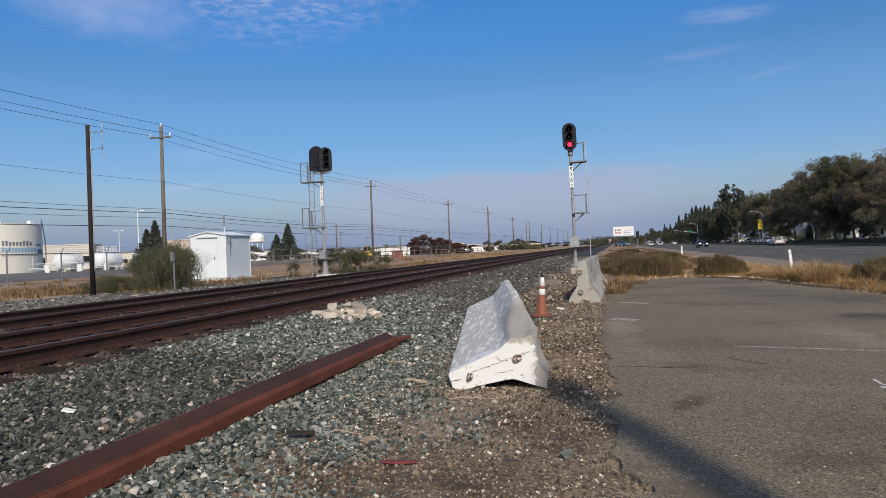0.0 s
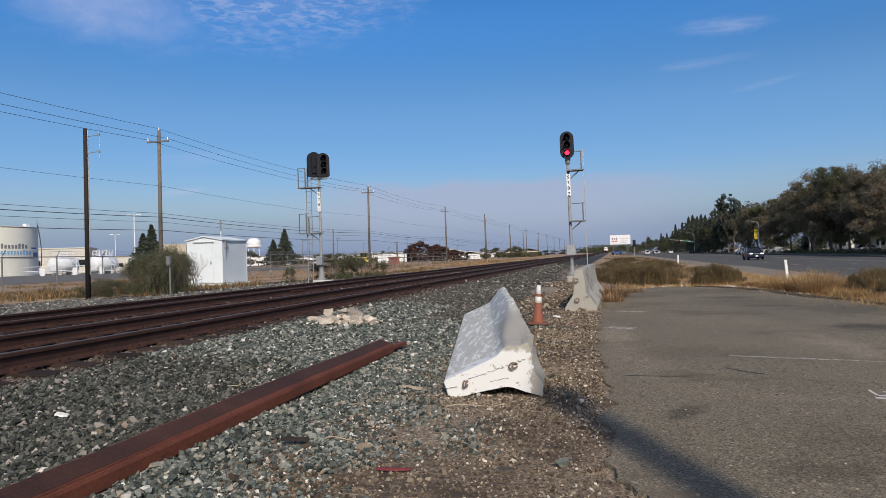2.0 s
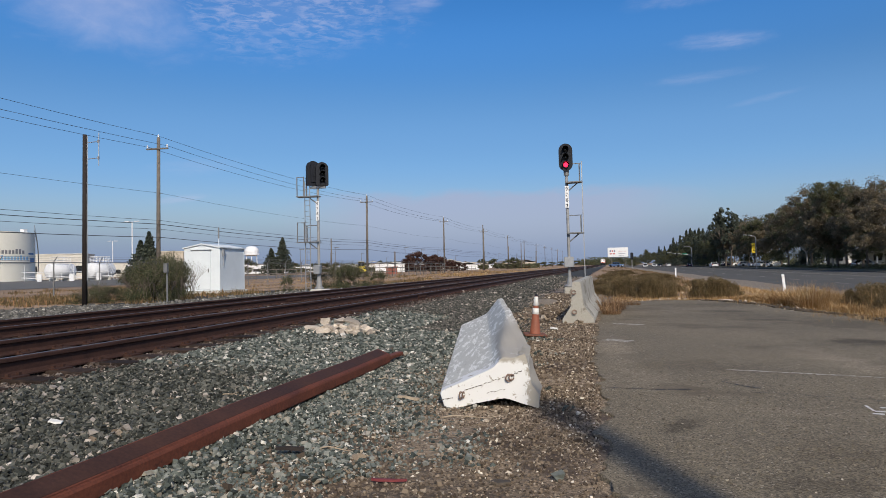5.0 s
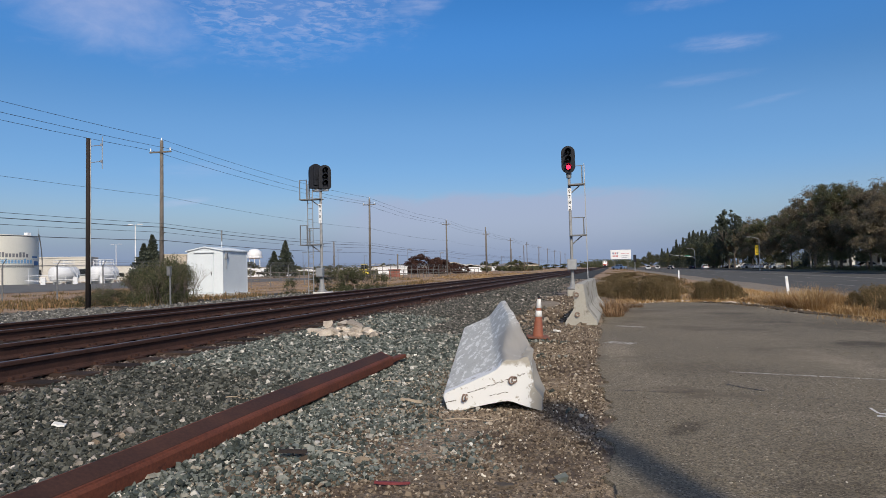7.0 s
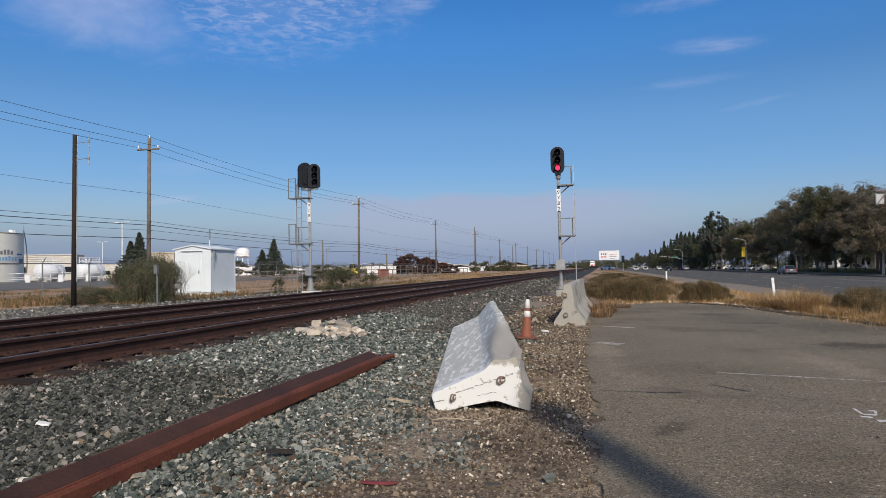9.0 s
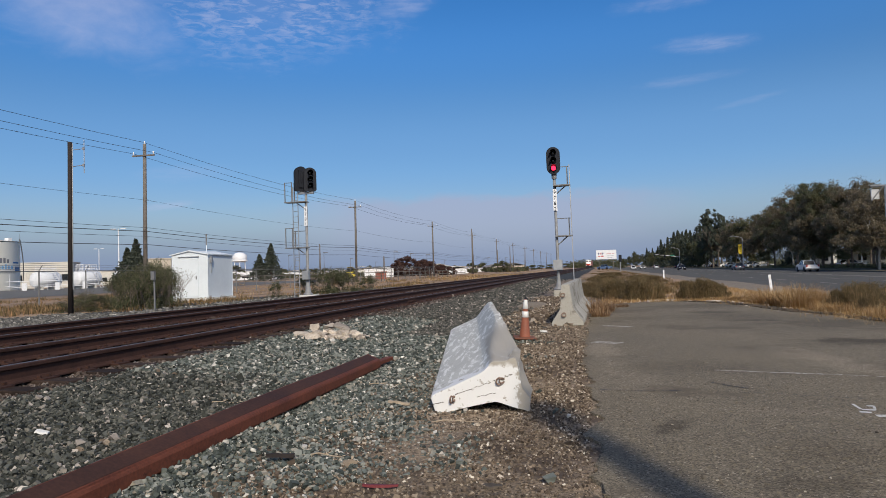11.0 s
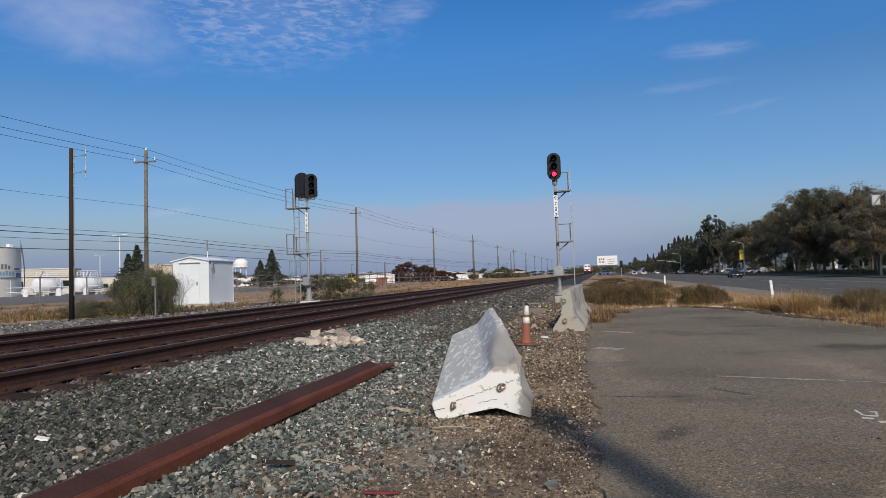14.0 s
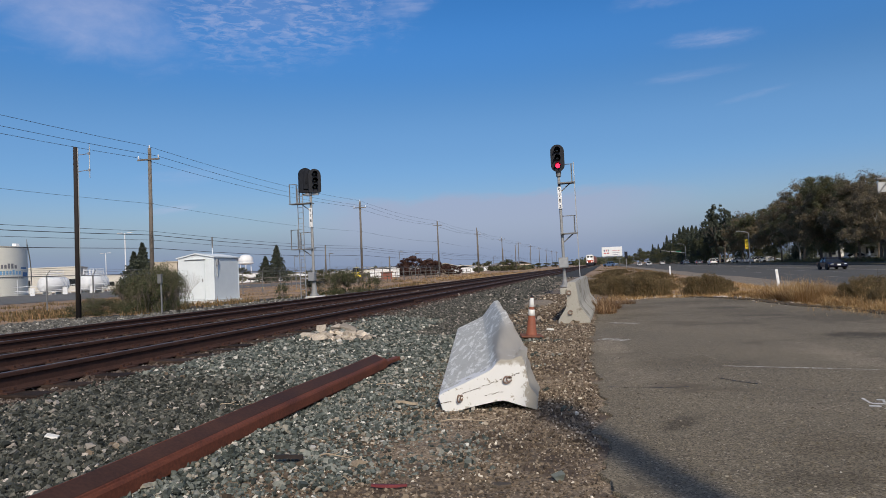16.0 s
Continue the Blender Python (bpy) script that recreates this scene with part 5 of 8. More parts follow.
def right_signal():
    t = thing("railway_signal", pose(-1.26, 26.0, 0, 0, -0.5, 0), "grey railway signal mast showing one red lamp beside the track", "railway signal", "railway signals")
    bm = bmesh.new()
    box(bm, (0.05, 0, 0.08), (0.5, 0.5, 0.4), bevel=0.03)
    part("footing", bm, M_STAINED, t, "concrete footing block")
    bm = bmesh.new()
    lathe(bm, [(0.22, 0.3), (0.2, 0.36), (0.10, 0.42), (0.066, 0.7), (0.056, 0.98), (0.054, 4.6)], 14)
    part("mast", bm, M_MAST, t, smooth=True)
    bm = bmesh.new()
    tube(bm, (0, 0, 4.55), (0, 0, 4.85), 0.1, 0.085, 10)
    box(bm, (0, 0.02, 4.72), (0.2, 0.16, 0.14), bevel=0.02)
    part("mount", bm, M_DARKGALV, t)
    bm = bmesh.new()
    box(bm, (0.0, -0.1, 1.24), (0.36, 0.26, 0.4), bevel=0.02)
    part("junction_box", bm, M_GALV, t, "light grey junction box")
    signal_head(t, 0.0, -0.15, 5.24, 4, lit=2)
    number_plate(t, 0, -0.085, 3.3, 4.15, ["9", "7", "8", "2"])
    bracket(t, 0, 0.55, 0, 4.28, 0.72)
    bracket(t, 0, 0.55, 0, 2.34, 0.68)
    ladder(t, 0.58, 0.0, 0.1, 5.05, (-0.02, 1, 0), 20)


right_signal()


def left_signal():
    t = thing("railway_signal", pose(-12.45, 28.0, 0.12), "grey railway signal mast with ladder and two dark heads", "railway signal", "railway signals")
    bm = bmesh.new()
    box(bm, (0.05, 0, 0.02), (0.7, 0.7, 0.24), bevel=0.03)
    part("footing", bm, M_CONCRETE, t, "concrete footing block")
    bm = bmesh.new()
    lathe(bm, [(0.22, 0.12), (0.2, 0.2), (0.13, 0.26), (0.085, 0.75), (0.062, 0.82), (0.057, 4.8)], 14)
    part("mast", bm, M_MAST, t, smooth=True)
    bm = bmesh.new()
    box(bm, (0, 0, 4.72), (0.75, 0.12, 0.1), bevel=0.01)
    tube(bm, (-0.22, 0, 4.7), (-0.22, 0, 5.0), 0.06, seg=10)
    tube(bm, (0.2, 0, 4.7), (0.2, 0, 5.0), 0.06, seg=10)
    part("mount", bm, M_GALV, t, "cross bracket carrying both heads")
    bm = bmesh.new()
    box(bm, (-0.02, -0.12, 1.02), (0.3, 0.26, 0.4), bevel=0.02)
    part("junction_box", bm, M_GALV, t, "light grey junction box")
    signal_head(t, -0.27, 0.02, 5.36, 222, w=0.60, h=1.12, arched=True)
    signal_head(t, 0.27, -0.12, 5.31, 30, w=0.56, h=1.06, arched=True)
    number_plate(t, 0, -0.085, 3.22, 4.1, ["9", "7", "8", "1"])
    bracket(t, 0, -0.62, 0, 4.32, 0.85)
    bracket(t, 0, -0.62, 0, 2.26, 0.75)
    ladder(t, -0.5, -0.05, 0.0, 5.0, (1, -0.3, 0), 20, 0.3)
    for z in (4.32, 2.26):
        bm = bmesh.new()
        box(bm, (-0.78, 0, z), (0.4, 0.4, 0.04))
        for dx in (-0.95, -0.62):
            box(bm, (dx, -0.15, z + 0.45), (0.035, 0.035, 0.9))
        tube(bm, (-0.95, -0.15, z + 0.88), (-0.62, -0.15, z + 0.88), 0.016, seg=6)
        part("guard_cage", bm, M_DARKGALV, t, "small guard cage beside the ladder")


left_signal()


def bungalow():
    t = thing("signal_bungalow", pose(-18.75, 29.7, 0.08, 0, 0, 3.0), "small white metal signal equipment hut with gabled roof", "equipment hut")
    w, d, h = 1.85, 2.45, 2.2
    bm = bmesh.new()
    box(bm, (0, 0, 0.06), (w + 0.3, d + 0.4, 0.12), bevel=0.02)
    part("slab", bm, M_CONCRETE, t, "concrete slab")
    bm = bmesh.new()
    prism(bm, [(-w / 2, 0.14), (w / 2, 0.14), (w / 2, h), (0, h + 0.17), (-w / 2, h)], -d / 2, d / 2)
    part("body", bm, M_HUT, t)
    for s in (-1, 1):
        bm = bmesh.new()
        prism(bm, [(0, h + 0.165), (s * (w / 2 + 0.07), h - 0.03), (s * (w / 2 + 0.07), h + 0.02), (0, h + 0.215)], -d / 2 - 0.07, d / 2 + 0.07)
        part("roof_sheet", bm, M_HUT, t, "white sheet-metal roof slope")
    bm = bmesh.new()
    box(bm, (-0.02, -d / 2 - 0.02, 1.13), (0.95, 0.04, 1.85), bevel=0.01)
    door = part("door", bm, M_HUT, t, "white steel door")
    bm = bmesh.new()
    box(bm, (0.36, -d / 2 - 0.06, 1.1), (0.04, 0.05, 0.16), bevel=0.01)
    part("handle", bm, M_DARKGALV, door)
    bm = bmesh.new()
    box(bm, (-0.02, -d / 2 - 0.05, 2.1), (1.05, 0.08, 0.03))
    part("drip_cap", bm, M_GALV, t)
    for y in (-d / 2 + 0.02, d / 2 - 0.02):
        bm = bmesh.new()
        box(bm, (w / 2 + 0.004, y, 1.16), (0.02, 0.05, 2.05))
        part("corner_trim", bm, M_HUT, t)
    bm = bmesh.new()
    box(bm, (w / 2 + 0.06, -d / 2 + 0.25, 1.95), (0.1, 0.14, 0.3), bevel=0.01)
    tube(bm, (w / 2 + 0.05, -d / 2 + 0.25, 1.3), (w / 2 + 0.05, -d / 2 + 0.25, 1.85), 0.018, seg=6)
    part("meter_box", bm, M_GALV, t, "small grey meter box")
    bm = bmesh.new()
    tube(bm, (0.15, 0.1, h), (0.15, 0.1, h + 0.55), 0.02, seg=8)
    part("vent_pipe", bm, M_HUT, t, "thin white pipe")
    bm = bmesh.new()
    tube(bm, (0.15, 0.1, h + 0.5), (0.15, 0.1, h + 1.05), 0.035, seg=8)
    part("antenna", bm, M_DARKGALV, t, "dark stub antenna")


bungalow()


# ---- poles and wires ----
def tarred_pole():
    t = thing("wooden_pole", pose(-16.61, 18.68, 0.05, 0, 0.4, 0) @ Matrix.Scale(1.085, 4), "dark tarred wooden pole with thin antennas", "pole")
    bm = bmesh.new()
    tube(bm, (0, 0, 0), (0, 0, 5.25), 0.078, 0.062, 12)
    part("shaft", bm, M_DARKPOLE, t, smooth=True)
    bm = bmesh.new()
    tube(bm, (0.105, -0.02, 0.8), (0.105, -0.02, 5.2), 0.012, seg=6)
    part("conduit", bm, M_GALV, t, "thin grey conduit")
    for z in (4.5, 5.0):
        bm = bmesh.new()
        tube(bm, (0.1, 0, z), (0.5, 0, z + 0.02), 0.012, seg=6)
        part("arm", bm, M_GALV, t)
        bm = bmesh.new()
        tube(bm, (0.5, 0, z - 0.22), (0.5, 0, z + 0.28), 0.012, seg=6)
        box(bm, (0.48, 0, z + 0.02), (0.06, 0.04, 0.08))
        part("antenna", bm, M_GALV, t, "slender whip antenna")


tarred_pole()

LINE_X, POLE_Y, POLE_H = -35.0, [-2.5, 46.8, 94.6, 143.0, 191.5, 239.0, 287.0, 335, 383, 431, 479, 527], 12.0


def utility_pole(x, y, h, arm=True):
    t = thing("utility_pole", pose(x, y, 0, 0, 0, 0), "weathered wooden utility pole with a crossarm", "utility pole", "utility pole line")
    bm = bmesh.new()
    tube(bm, (0, 0, 0), (0, 0, h), 0.18, 0.135, 10)
    part("shaft", bm, M_POLE, t, smooth=True)
    if arm:
        bm = bmesh.new()
        box(bm, (0, -0.15, h - 0.95), (2.0, 0.1, 0.12), bevel=0.01)
        part("crossarm", bm, M_POLE, t)
        for ax, az in ((-0.9, h - 0.85), (0.9, h - 0.85), (0, h)):
            bm = bmesh.new()
            lathe(bm, [(0.03, 0), (0.06, 0.06), (0.045, 0.12), (0.065, 0.16), (0.03, 0.24)], 8, (ax, -0.15 if ax else 0, az - 0.02))
            part("insulator", bm, M_WHITE, t, "pale insulator")
        for z in (7.5, 5.0, 4.55):
            bm = bmesh.new()
            box(bm, (0.2, 0, z), (0.12, 0.06, 0.06))
            part("cable_clamp", bm, M_DARKGALV, t)
    return t


pole0 = utility_pole(LINE_X, POLE_Y[0], POLE_H)
for y in POLE_Y[1:]:
    copy_thing(pole0, pose(LINE_X + 0.0075 * y, y, 0, 0, random.uniform(-0.8, 0.8), 0))
for x, y, h in ((-30.0, 170.0, 11.8), (-55, 130, 7.5), (-38, 120, 4.2), (-40, 290, 9.5), (-32, 330, 10.0), (-28, 235, 9.0)):
    t = thing("utility_pole", pose(x, y, 0), "bare dark wooden pole beyond the tracks", "utility pole", "distant poles")
    bm = bmesh.new()
    tube(bm, (0, 0, 0), (0, 0, h), 0.17, 0.12, 8)
    part("shaft", bm, M_POLE, t, smooth=True)


def wire(z, dx, sag, r, label, y_list=POLE_Y):
    bm = bmesh.new()
    pts = []
    for a, b in zip(y_list, y_list[1:]):
        for k in range(10):
            u = k / 10
            pts.append(Vector((LINE_X + dx + 0.0075 * (a + (b - a) * u), a + (b - a) * u, z - 4 * sag * u * (1 - u))))
    pts.append(Vector((LINE_X + dx + 0.0075 * y_list[-1], y_list[-1], z)))
    rings = [[bm.verts.new(p + Vector((r * math.cos(a), 0, r * math.sin(a)))) for a in (0, 2.094, 4.189)] for p in pts]
    for p, q in zip(rings, rings[1:]):
        for i in range(3):
            bm.faces.new((p[i], p[(i + 1) % 3], q[(i + 1) % 3], q[i]))
    solid("overhead_wire", bm, M_WIRE, label, "wire")


W_Y = [-56.0] + POLE_Y
for z, dx, sag, r in ((POLE_H + 0.15, 0, 0.5, 0.016), (POLE_H - 0.72, -0.9, 0.55, 0.016), (POLE_H - 0.72, 0.9, 0.55, 0.016)):
    wire(z, dx, sag, r, "thin dark power line strung from pole to pole", W_Y)
for z, sag, r in ((7.5, 0.35, 0.011), (5.3, 0.3, 0.015), (5.0, 0.32, 0.026), (4.6, 0.3, 0.014), (3.95, 0.3, 0.024)):
    wire(z, 0.25, sag, r, "dark communication cable under the power lines", W_Y)


# ---- trees and bushes ----
def crown_points(rng, n, clumps, spread, clump_r, base, height, shape):
    """Points in clumps on an uneven crown."""
    cs = []
    limbs = []
    for _ in range(11):
        u = rng.uniform(0.05, 0.95)
        rad, a = spread * shape(u) * rng.uniform(0.35, 0.78), rng.uniform(0, 6.283)
        limbs.append((rad * math.cos(a), rad * math.sin(a), base + (height - base) * u * rng.uniform(0.85, 1.0)))
    for k in range(clumps if clumps > 60 else 0):
        c = np.array(limbs[k % 11]) + rng.normal(0, 1, 3) * spread * np.array([0.2, 0.2, 0.17])
        cs.append((*c[:2], min(max(c[2], base), height * 1.04), clump_r * rng.uniform(0.35, 1.05)))
    for _ in range(clumps if clumps <= 60 else clumps // 5):
        u = rng.uniform(0, 1) ** 0.8
        rad = spread * shape(u) * math.sqrt(rng.uniform(0.15, 1)) * (rng.uniform(0.75, 1.15) if clumps <= 60 else rng.uniform(0.6, 0.95))
        a = rng.uniform(0, 6.283)
        cs.append((rad * math.cos(a), rad * math.sin(a), base + (height - base) * u, clump_r * rng.uniform(0.4, 1.4)))
    cs = np.array(cs)
    pick = rng.integers(0, len(cs), n)
    v = rng.normal(size=(n, 3))
    v /= np.linalg.norm(v, axis=1)[:, None]
    v *= (rng.uniform(0.2, 1, n) ** 0.5)[:, None]
    v[:, 2] *= 0.75
    pts = cs[pick, :3] + v * cs[pick, 3:4] + rng.normal(0, 0.035 * spread, (n, 3)) * (rng.random((n, 1)) < 0.4)
    mid = np.array([0, 0, base + 0.4 * (height - base)])
    return pts, v + 0.35 * (pts - mid) / spread


def branchy(bm, rng, p, d, length, r, depth):
    q = p + d * length
    tube(bm, p, q, r, r * 0.65, 6)
    if depth:
        for _ in range(3):
            e = (d + Vector((rng.uniform(-0.8, 0.8), rng.uniform(-0.8, 0.8), rng.uniform(0.0, 0.5)))).normalized()
            branchy(bm, rng, p + d * length * rng.uniform(0.6, 1.0), e, length * rng.uniform(0.5, 0.75), r * 0.55, depth - 1)


def broadleaf(seed, h, spread, material, label, n=7000, leaf=0.34, bark=None, clumps=70, stem=0.28):
    rng = np.random.default_rng(seed)
    rr = random.Random(seed)
    t = thing("tree", pose(0, 0, 0), label, "tree", "roadside trees")
    bm = bmesh.new()
    tube(bm, (0, 0, 0), (0.15, 0.1, h * stem), 0.017 * h, 0.012 * h, 9)
    for _ in range(5):
        branchy(bm, rr, Vector((0.15, 0.1, h * stem * rr.uniform(0.75, 1))), Vector((rr.uniform(-0.8, 0.8), rr.uniform(-0.8, 0.8), 1)).normalized(), h * 0.28, 0.008 * h, 2)
    part("trunk", bm, bark or M_BARK, t)
    pts = crown_points(rng, n, clumps, spread, spread * (0.23 if clumps < 100 else 0.18), h * max(0.06, stem - 0.12), h, lambda u: (math.sin(math.pi * (0.12 + 0.80 * u))) ** 0.75)
    pts, ways = pts
    part("crown", leaves("crown", rng, pts, leaf, ways), material, t)
    return t


def conifer(seed, h, spread, label, n=6000, leaf=0.35, taper=1.05):
    rng = np.random.default_rng(seed)
    t = thing("conifer", pose(0, 0, 0), label, "conifer", "conifers")
    bm = bmesh.new()
    tube(bm, (0, 0, 0), (0, 0, h * 0.95), 0.022 * h, 0.004 * h, 8)
    part("trunk", bm, M_BARK, t)
    tiers = 72
    pts = []
    for k in range(tiers):
        u = k / tiers * rng.uniform(0.97, 1.0)
        z = h * (0.1 + 0.88 * u) + rng.uniform(-0.02, 0.02) * h
        r = spread * (1 - u) ** taper * rng.uniform(0.62, 1.15) + 0.1
        for a in rng.uniform(0, 6.283, 5):
            m = int(n / tiers / 5)
            s = rng.uniform(0.15, 1, m) ** 0.6
            w = rng.normal(0, 0.11, (m, 3)) * (r + 0.15) * (1.1 - 0.5 * s[:, None])
            ln = r * rng.uniform(0.7, 1.15)
            pts.append(np.stack([np.cos(a) * s * ln, np.sin(a) * s * ln, z - rng.uniform(0.05, 0.4) * s * ln + rng.normal(0, 0.012 * h, m)], 1) + w)
    part("crown", leaves("crown", rng, np.concatenate(pts), leaf), M_NEEDLE, t)
    return t


def bush(seed, w, h, material, label, n=2500, leaf=0.09, category="bush"):
    rng = np.random.default_rng(seed)
    rr = random.Random(seed)
    t = thing("bush", pose(0, 0, 0), label, category)
    bm = bmesh.new()
    for _ in range(14):
        d = Vector((rr.uniform(-0.8, 0.8), rr.uniform(-0.8, 0.8), 1)).normalized()
        branchy(bm, rr, Vector((rr.uniform(-0.25, 0.25) * w, rr.uniform(-0.25, 0.25) * w, 0)), d, h * 0.55, 0.011, 2)
    tagged(part("branch_frame", bm, M_BARK, t), kind="stuff")
    pts = crown_points(rng, n, 26, w * 0.5, w * 0.17, h * 0.12, h * 0.9, lambda u: 0.95 - 0.6 * u * u)
    pts, ways = pts
    pts[:, 2] = np.maximum(pts[:, 2], 0.02)
    part("foliage", leaves("foliage", rng, pts, leaf, ways, 0.8), material, t)
    return t


def scaled(x, y, z, turn, s, sz=None):
    return pose(x, y, z, 0, 0, turn) @ Matrix.Diagonal((s, s, sz or s, 1))


# bushes by the poles left of the tracks
p = bush(21, 2.6, 1.5, M_BUSH, "grey-green bush growing beside the track", 5200, 0.058)
p.matrix_world = scaled(-16.2, 21.7, 0.05, 0, 0.85, 0.95)
copy_thing(p, scaled(-17.2, 22.4, 0.05, 100, 0.75, 0.95))
copy_thing(p, scaled(-17.8, 21.3, 0.05, 60, 0.7, 0.42))
copy_thing(p, scaled(-17.6, 24.6, 0.05, 200, 0.75, 1.35))
copy_thing(p, scaled(-16.9, 23.2, 0.05, 20, 0.7, 1.2))
copy_thing(p, scaled(-18.2, 20.6, 0.05, 300, 0.75, 0.34))
for bx, by, turn, bs, bh in ((-19.4, 22.6, 70, 0.7, 0.45), (-18.6, 23.6, 160, 0.75, 0.9), (-17.9, 23.4, 250, 0.8, 1.15), (-15.6, 22.2, 330, 0.55, 1.1)):
    copy_thing(p, scaled(bx, by, 0.05, turn, bs, bh))
copy_thing(p, scaled(-13.5, 33.8, 0.05, 40, 0.95, 0.95))
copy_thing(p, scaled(-13.0, 34.3, 0.05, 190, 0.9, 0.9))
copy_thing(p, scaled(-14.3, 34.5, 0.05, 90, 0.8, 0.85))
copy_thing(p, scaled(-14.8, 33.2, 0.05, 140, 0.7, 0.7))
copy_thing(p, scaled(-11.9, 34.6, 0.05, 240, 0.6, 0.7))
copy_thing(p, scaled(-14.6, 29.2, 0.05, 240, 0.4, 0.6))


def bare_shrub():
    t = thing("bare_shrub", pose(-17.05, 25.2, 0.06), "nearly leafless thin shrub near the white hut", "bush")
    rr = random.Random(8)
    bm = bmesh.new()
    for _ in range(12):
        d = Vector((rr.uniform(-0.6, 0.9), rr.uniform(-0.5, 0.5), 1)).normalized()
        branchy(bm, rr, Vector((rr.uniform(-0.2, 0.2), rr.uniform(-0.2, 0.2), 0)), d, 0.78, 0.009, 2)
    tagged(part("branch_frame", bm, M_BARK, t), kind="stuff")
    rng = np.random.default_rng(8)
    pts = crown_points(rng, 130, 24, 0.6, 0.2, 0.2, 1.5, lambda u: 0.7 + 0.3 * u)
    part("foliage", leaves("foliage", rng, pts[0], 0.06), M_BUSH, t)
    return t


shrub = bare_shrub()
for x, y, turn, k in ((-16.5, 23.6, 140, 1.0), (-17.6, 23.9, 40, 1.15), (-16.0, 22.6, 260, 0.85), (-18.1, 22.8, 200, 0.8), (-18.9, 22.0, 300, 0.6)):
    copy_thing(shrub, scaled(x, y, 0.05, turn, k))


def box_post():
    t = thing("utility_post", pose(-14.9, 20.6, 0.08), "short grey post carrying a small metal box", "post")
    bm = bmesh.new()
    tube(bm, (0, 0, 0), (0, 0, 1.1), 0.032, seg=10)
    part("post", bm, M_DARKGALV, t)
    bm = bmesh.new()
    box(bm, (0, -0.06, 1.2), (0.14, 0.12, 0.3), bevel=0.015)
    part("box", bm, M_DARKGALV, t)
    bm = bmesh.new()
    box(bm, (0, -0.06, 1.365), (0.17, 0.15, 0.025), bevel=0.01)
    part("cap", bm, M_DARKGALV, t)


box_post()

# conifers and trees beyond the fence
c = conifer(31, 9.2, 2.6, "dark green conifer beyond the fence")
c.matrix_world = scaled(-75.2, 148, 0, 0, 1.35, 1.0)
copy_thing(c, scaled(-78.2, 148, 0, 60, 1.0, 0.72))
copy_thing(c, scaled(-59.5, 78.5, 0, 120, 0.72, 0.74))
copy_thing(c, scaled(-61.6, 79.5, 0, 120, 0.75, 0.62))
l1 = broadleaf(41, 6.5, 2.9, M_LEAF_DARK, "rounded dull green tree beyond the fence", 4600, 0.3, stem=0.12)
l1.matrix_world = scaled(-86, 150, 0, 0, 0.85, 0.6)
l3 = broadleaf(43, 6.5, 2.9, M_LEAF_BROWN, "tree with yellowing brown leaves beyond the tracks", 4000, 0.3)
l3.matrix_world = scaled(-31.5, 268, 0, 0, 0.5, 0.5)
l2 = broadleaf(42, 6.0, 3.4, M_LEAF_RED, "tree with dull red autumn leaves", 7000, 0.36, stem=0.12, clumps=58)
l2.matrix_world = scaled(-47, 168, 0, 0, 1.0, 0.82)
for x, y, s in ((-43.2, 170, 0.95), (-50.2, 172, 0.85), (-45.2, 178, 0.9), (-40.6, 166, 0.8), (-52.5, 176, 0.75), (-38.5, 172, 0.62), (-37.0, 168, 0.5), (-35.6, 170, 0.48)):
    copy_thing(l2, scaled(x, y, 0, x * 37, s * 0.95, s * 0.86))
for az, y, wide, tall in ((-10.15, 190, 0.62, 0.62), (-9.2, 215, 0.8, 0.66), (-8.0, 200, 0.62, 0.58), (-7.45, 205, 0.78, 0.70), (-7.0, 240, 0.6, 0.6), (-5.0, 330, 1.2, 0.5), (-11.6, 270, 0.6, 0.62), (-3.4, 420, 1.6, 0.6), (-4.2, 480, 1.7, 0.6), (-2.2, 600, 2.2, 0.85),
                          (-24.3, 215, 0.75, 0.6), (-23.4, 205, 0.9, 0.62), (-22.6, 210, 0.8, 0.64), (-21.6, 230, 0.6, 0.52), (-20.1, 200, 0.62, 0.58), (-18.84, 320, 0.75, 0.95), (-26.0, 260, 0.9, 0.75), (-27.5, 250, 0.9, 0.7), (-1.4, 700, 2.4, 1.0), (0.3, 760, 2.4, 1.0)):
    copy_thing(l1, scaled(y * math.tan(math.radians(az)), y, 0, az * 53 + y, wide, tall * 1.3))
for az, y, wide, tall in ((-6.4, 235, 0.55, 0.42), (-6.1, 240, 0.4, 0.36)):
    o = copy_thing(l3, scaled(y * math.tan(math.radians(az)), y, 0, y, wide, tall))


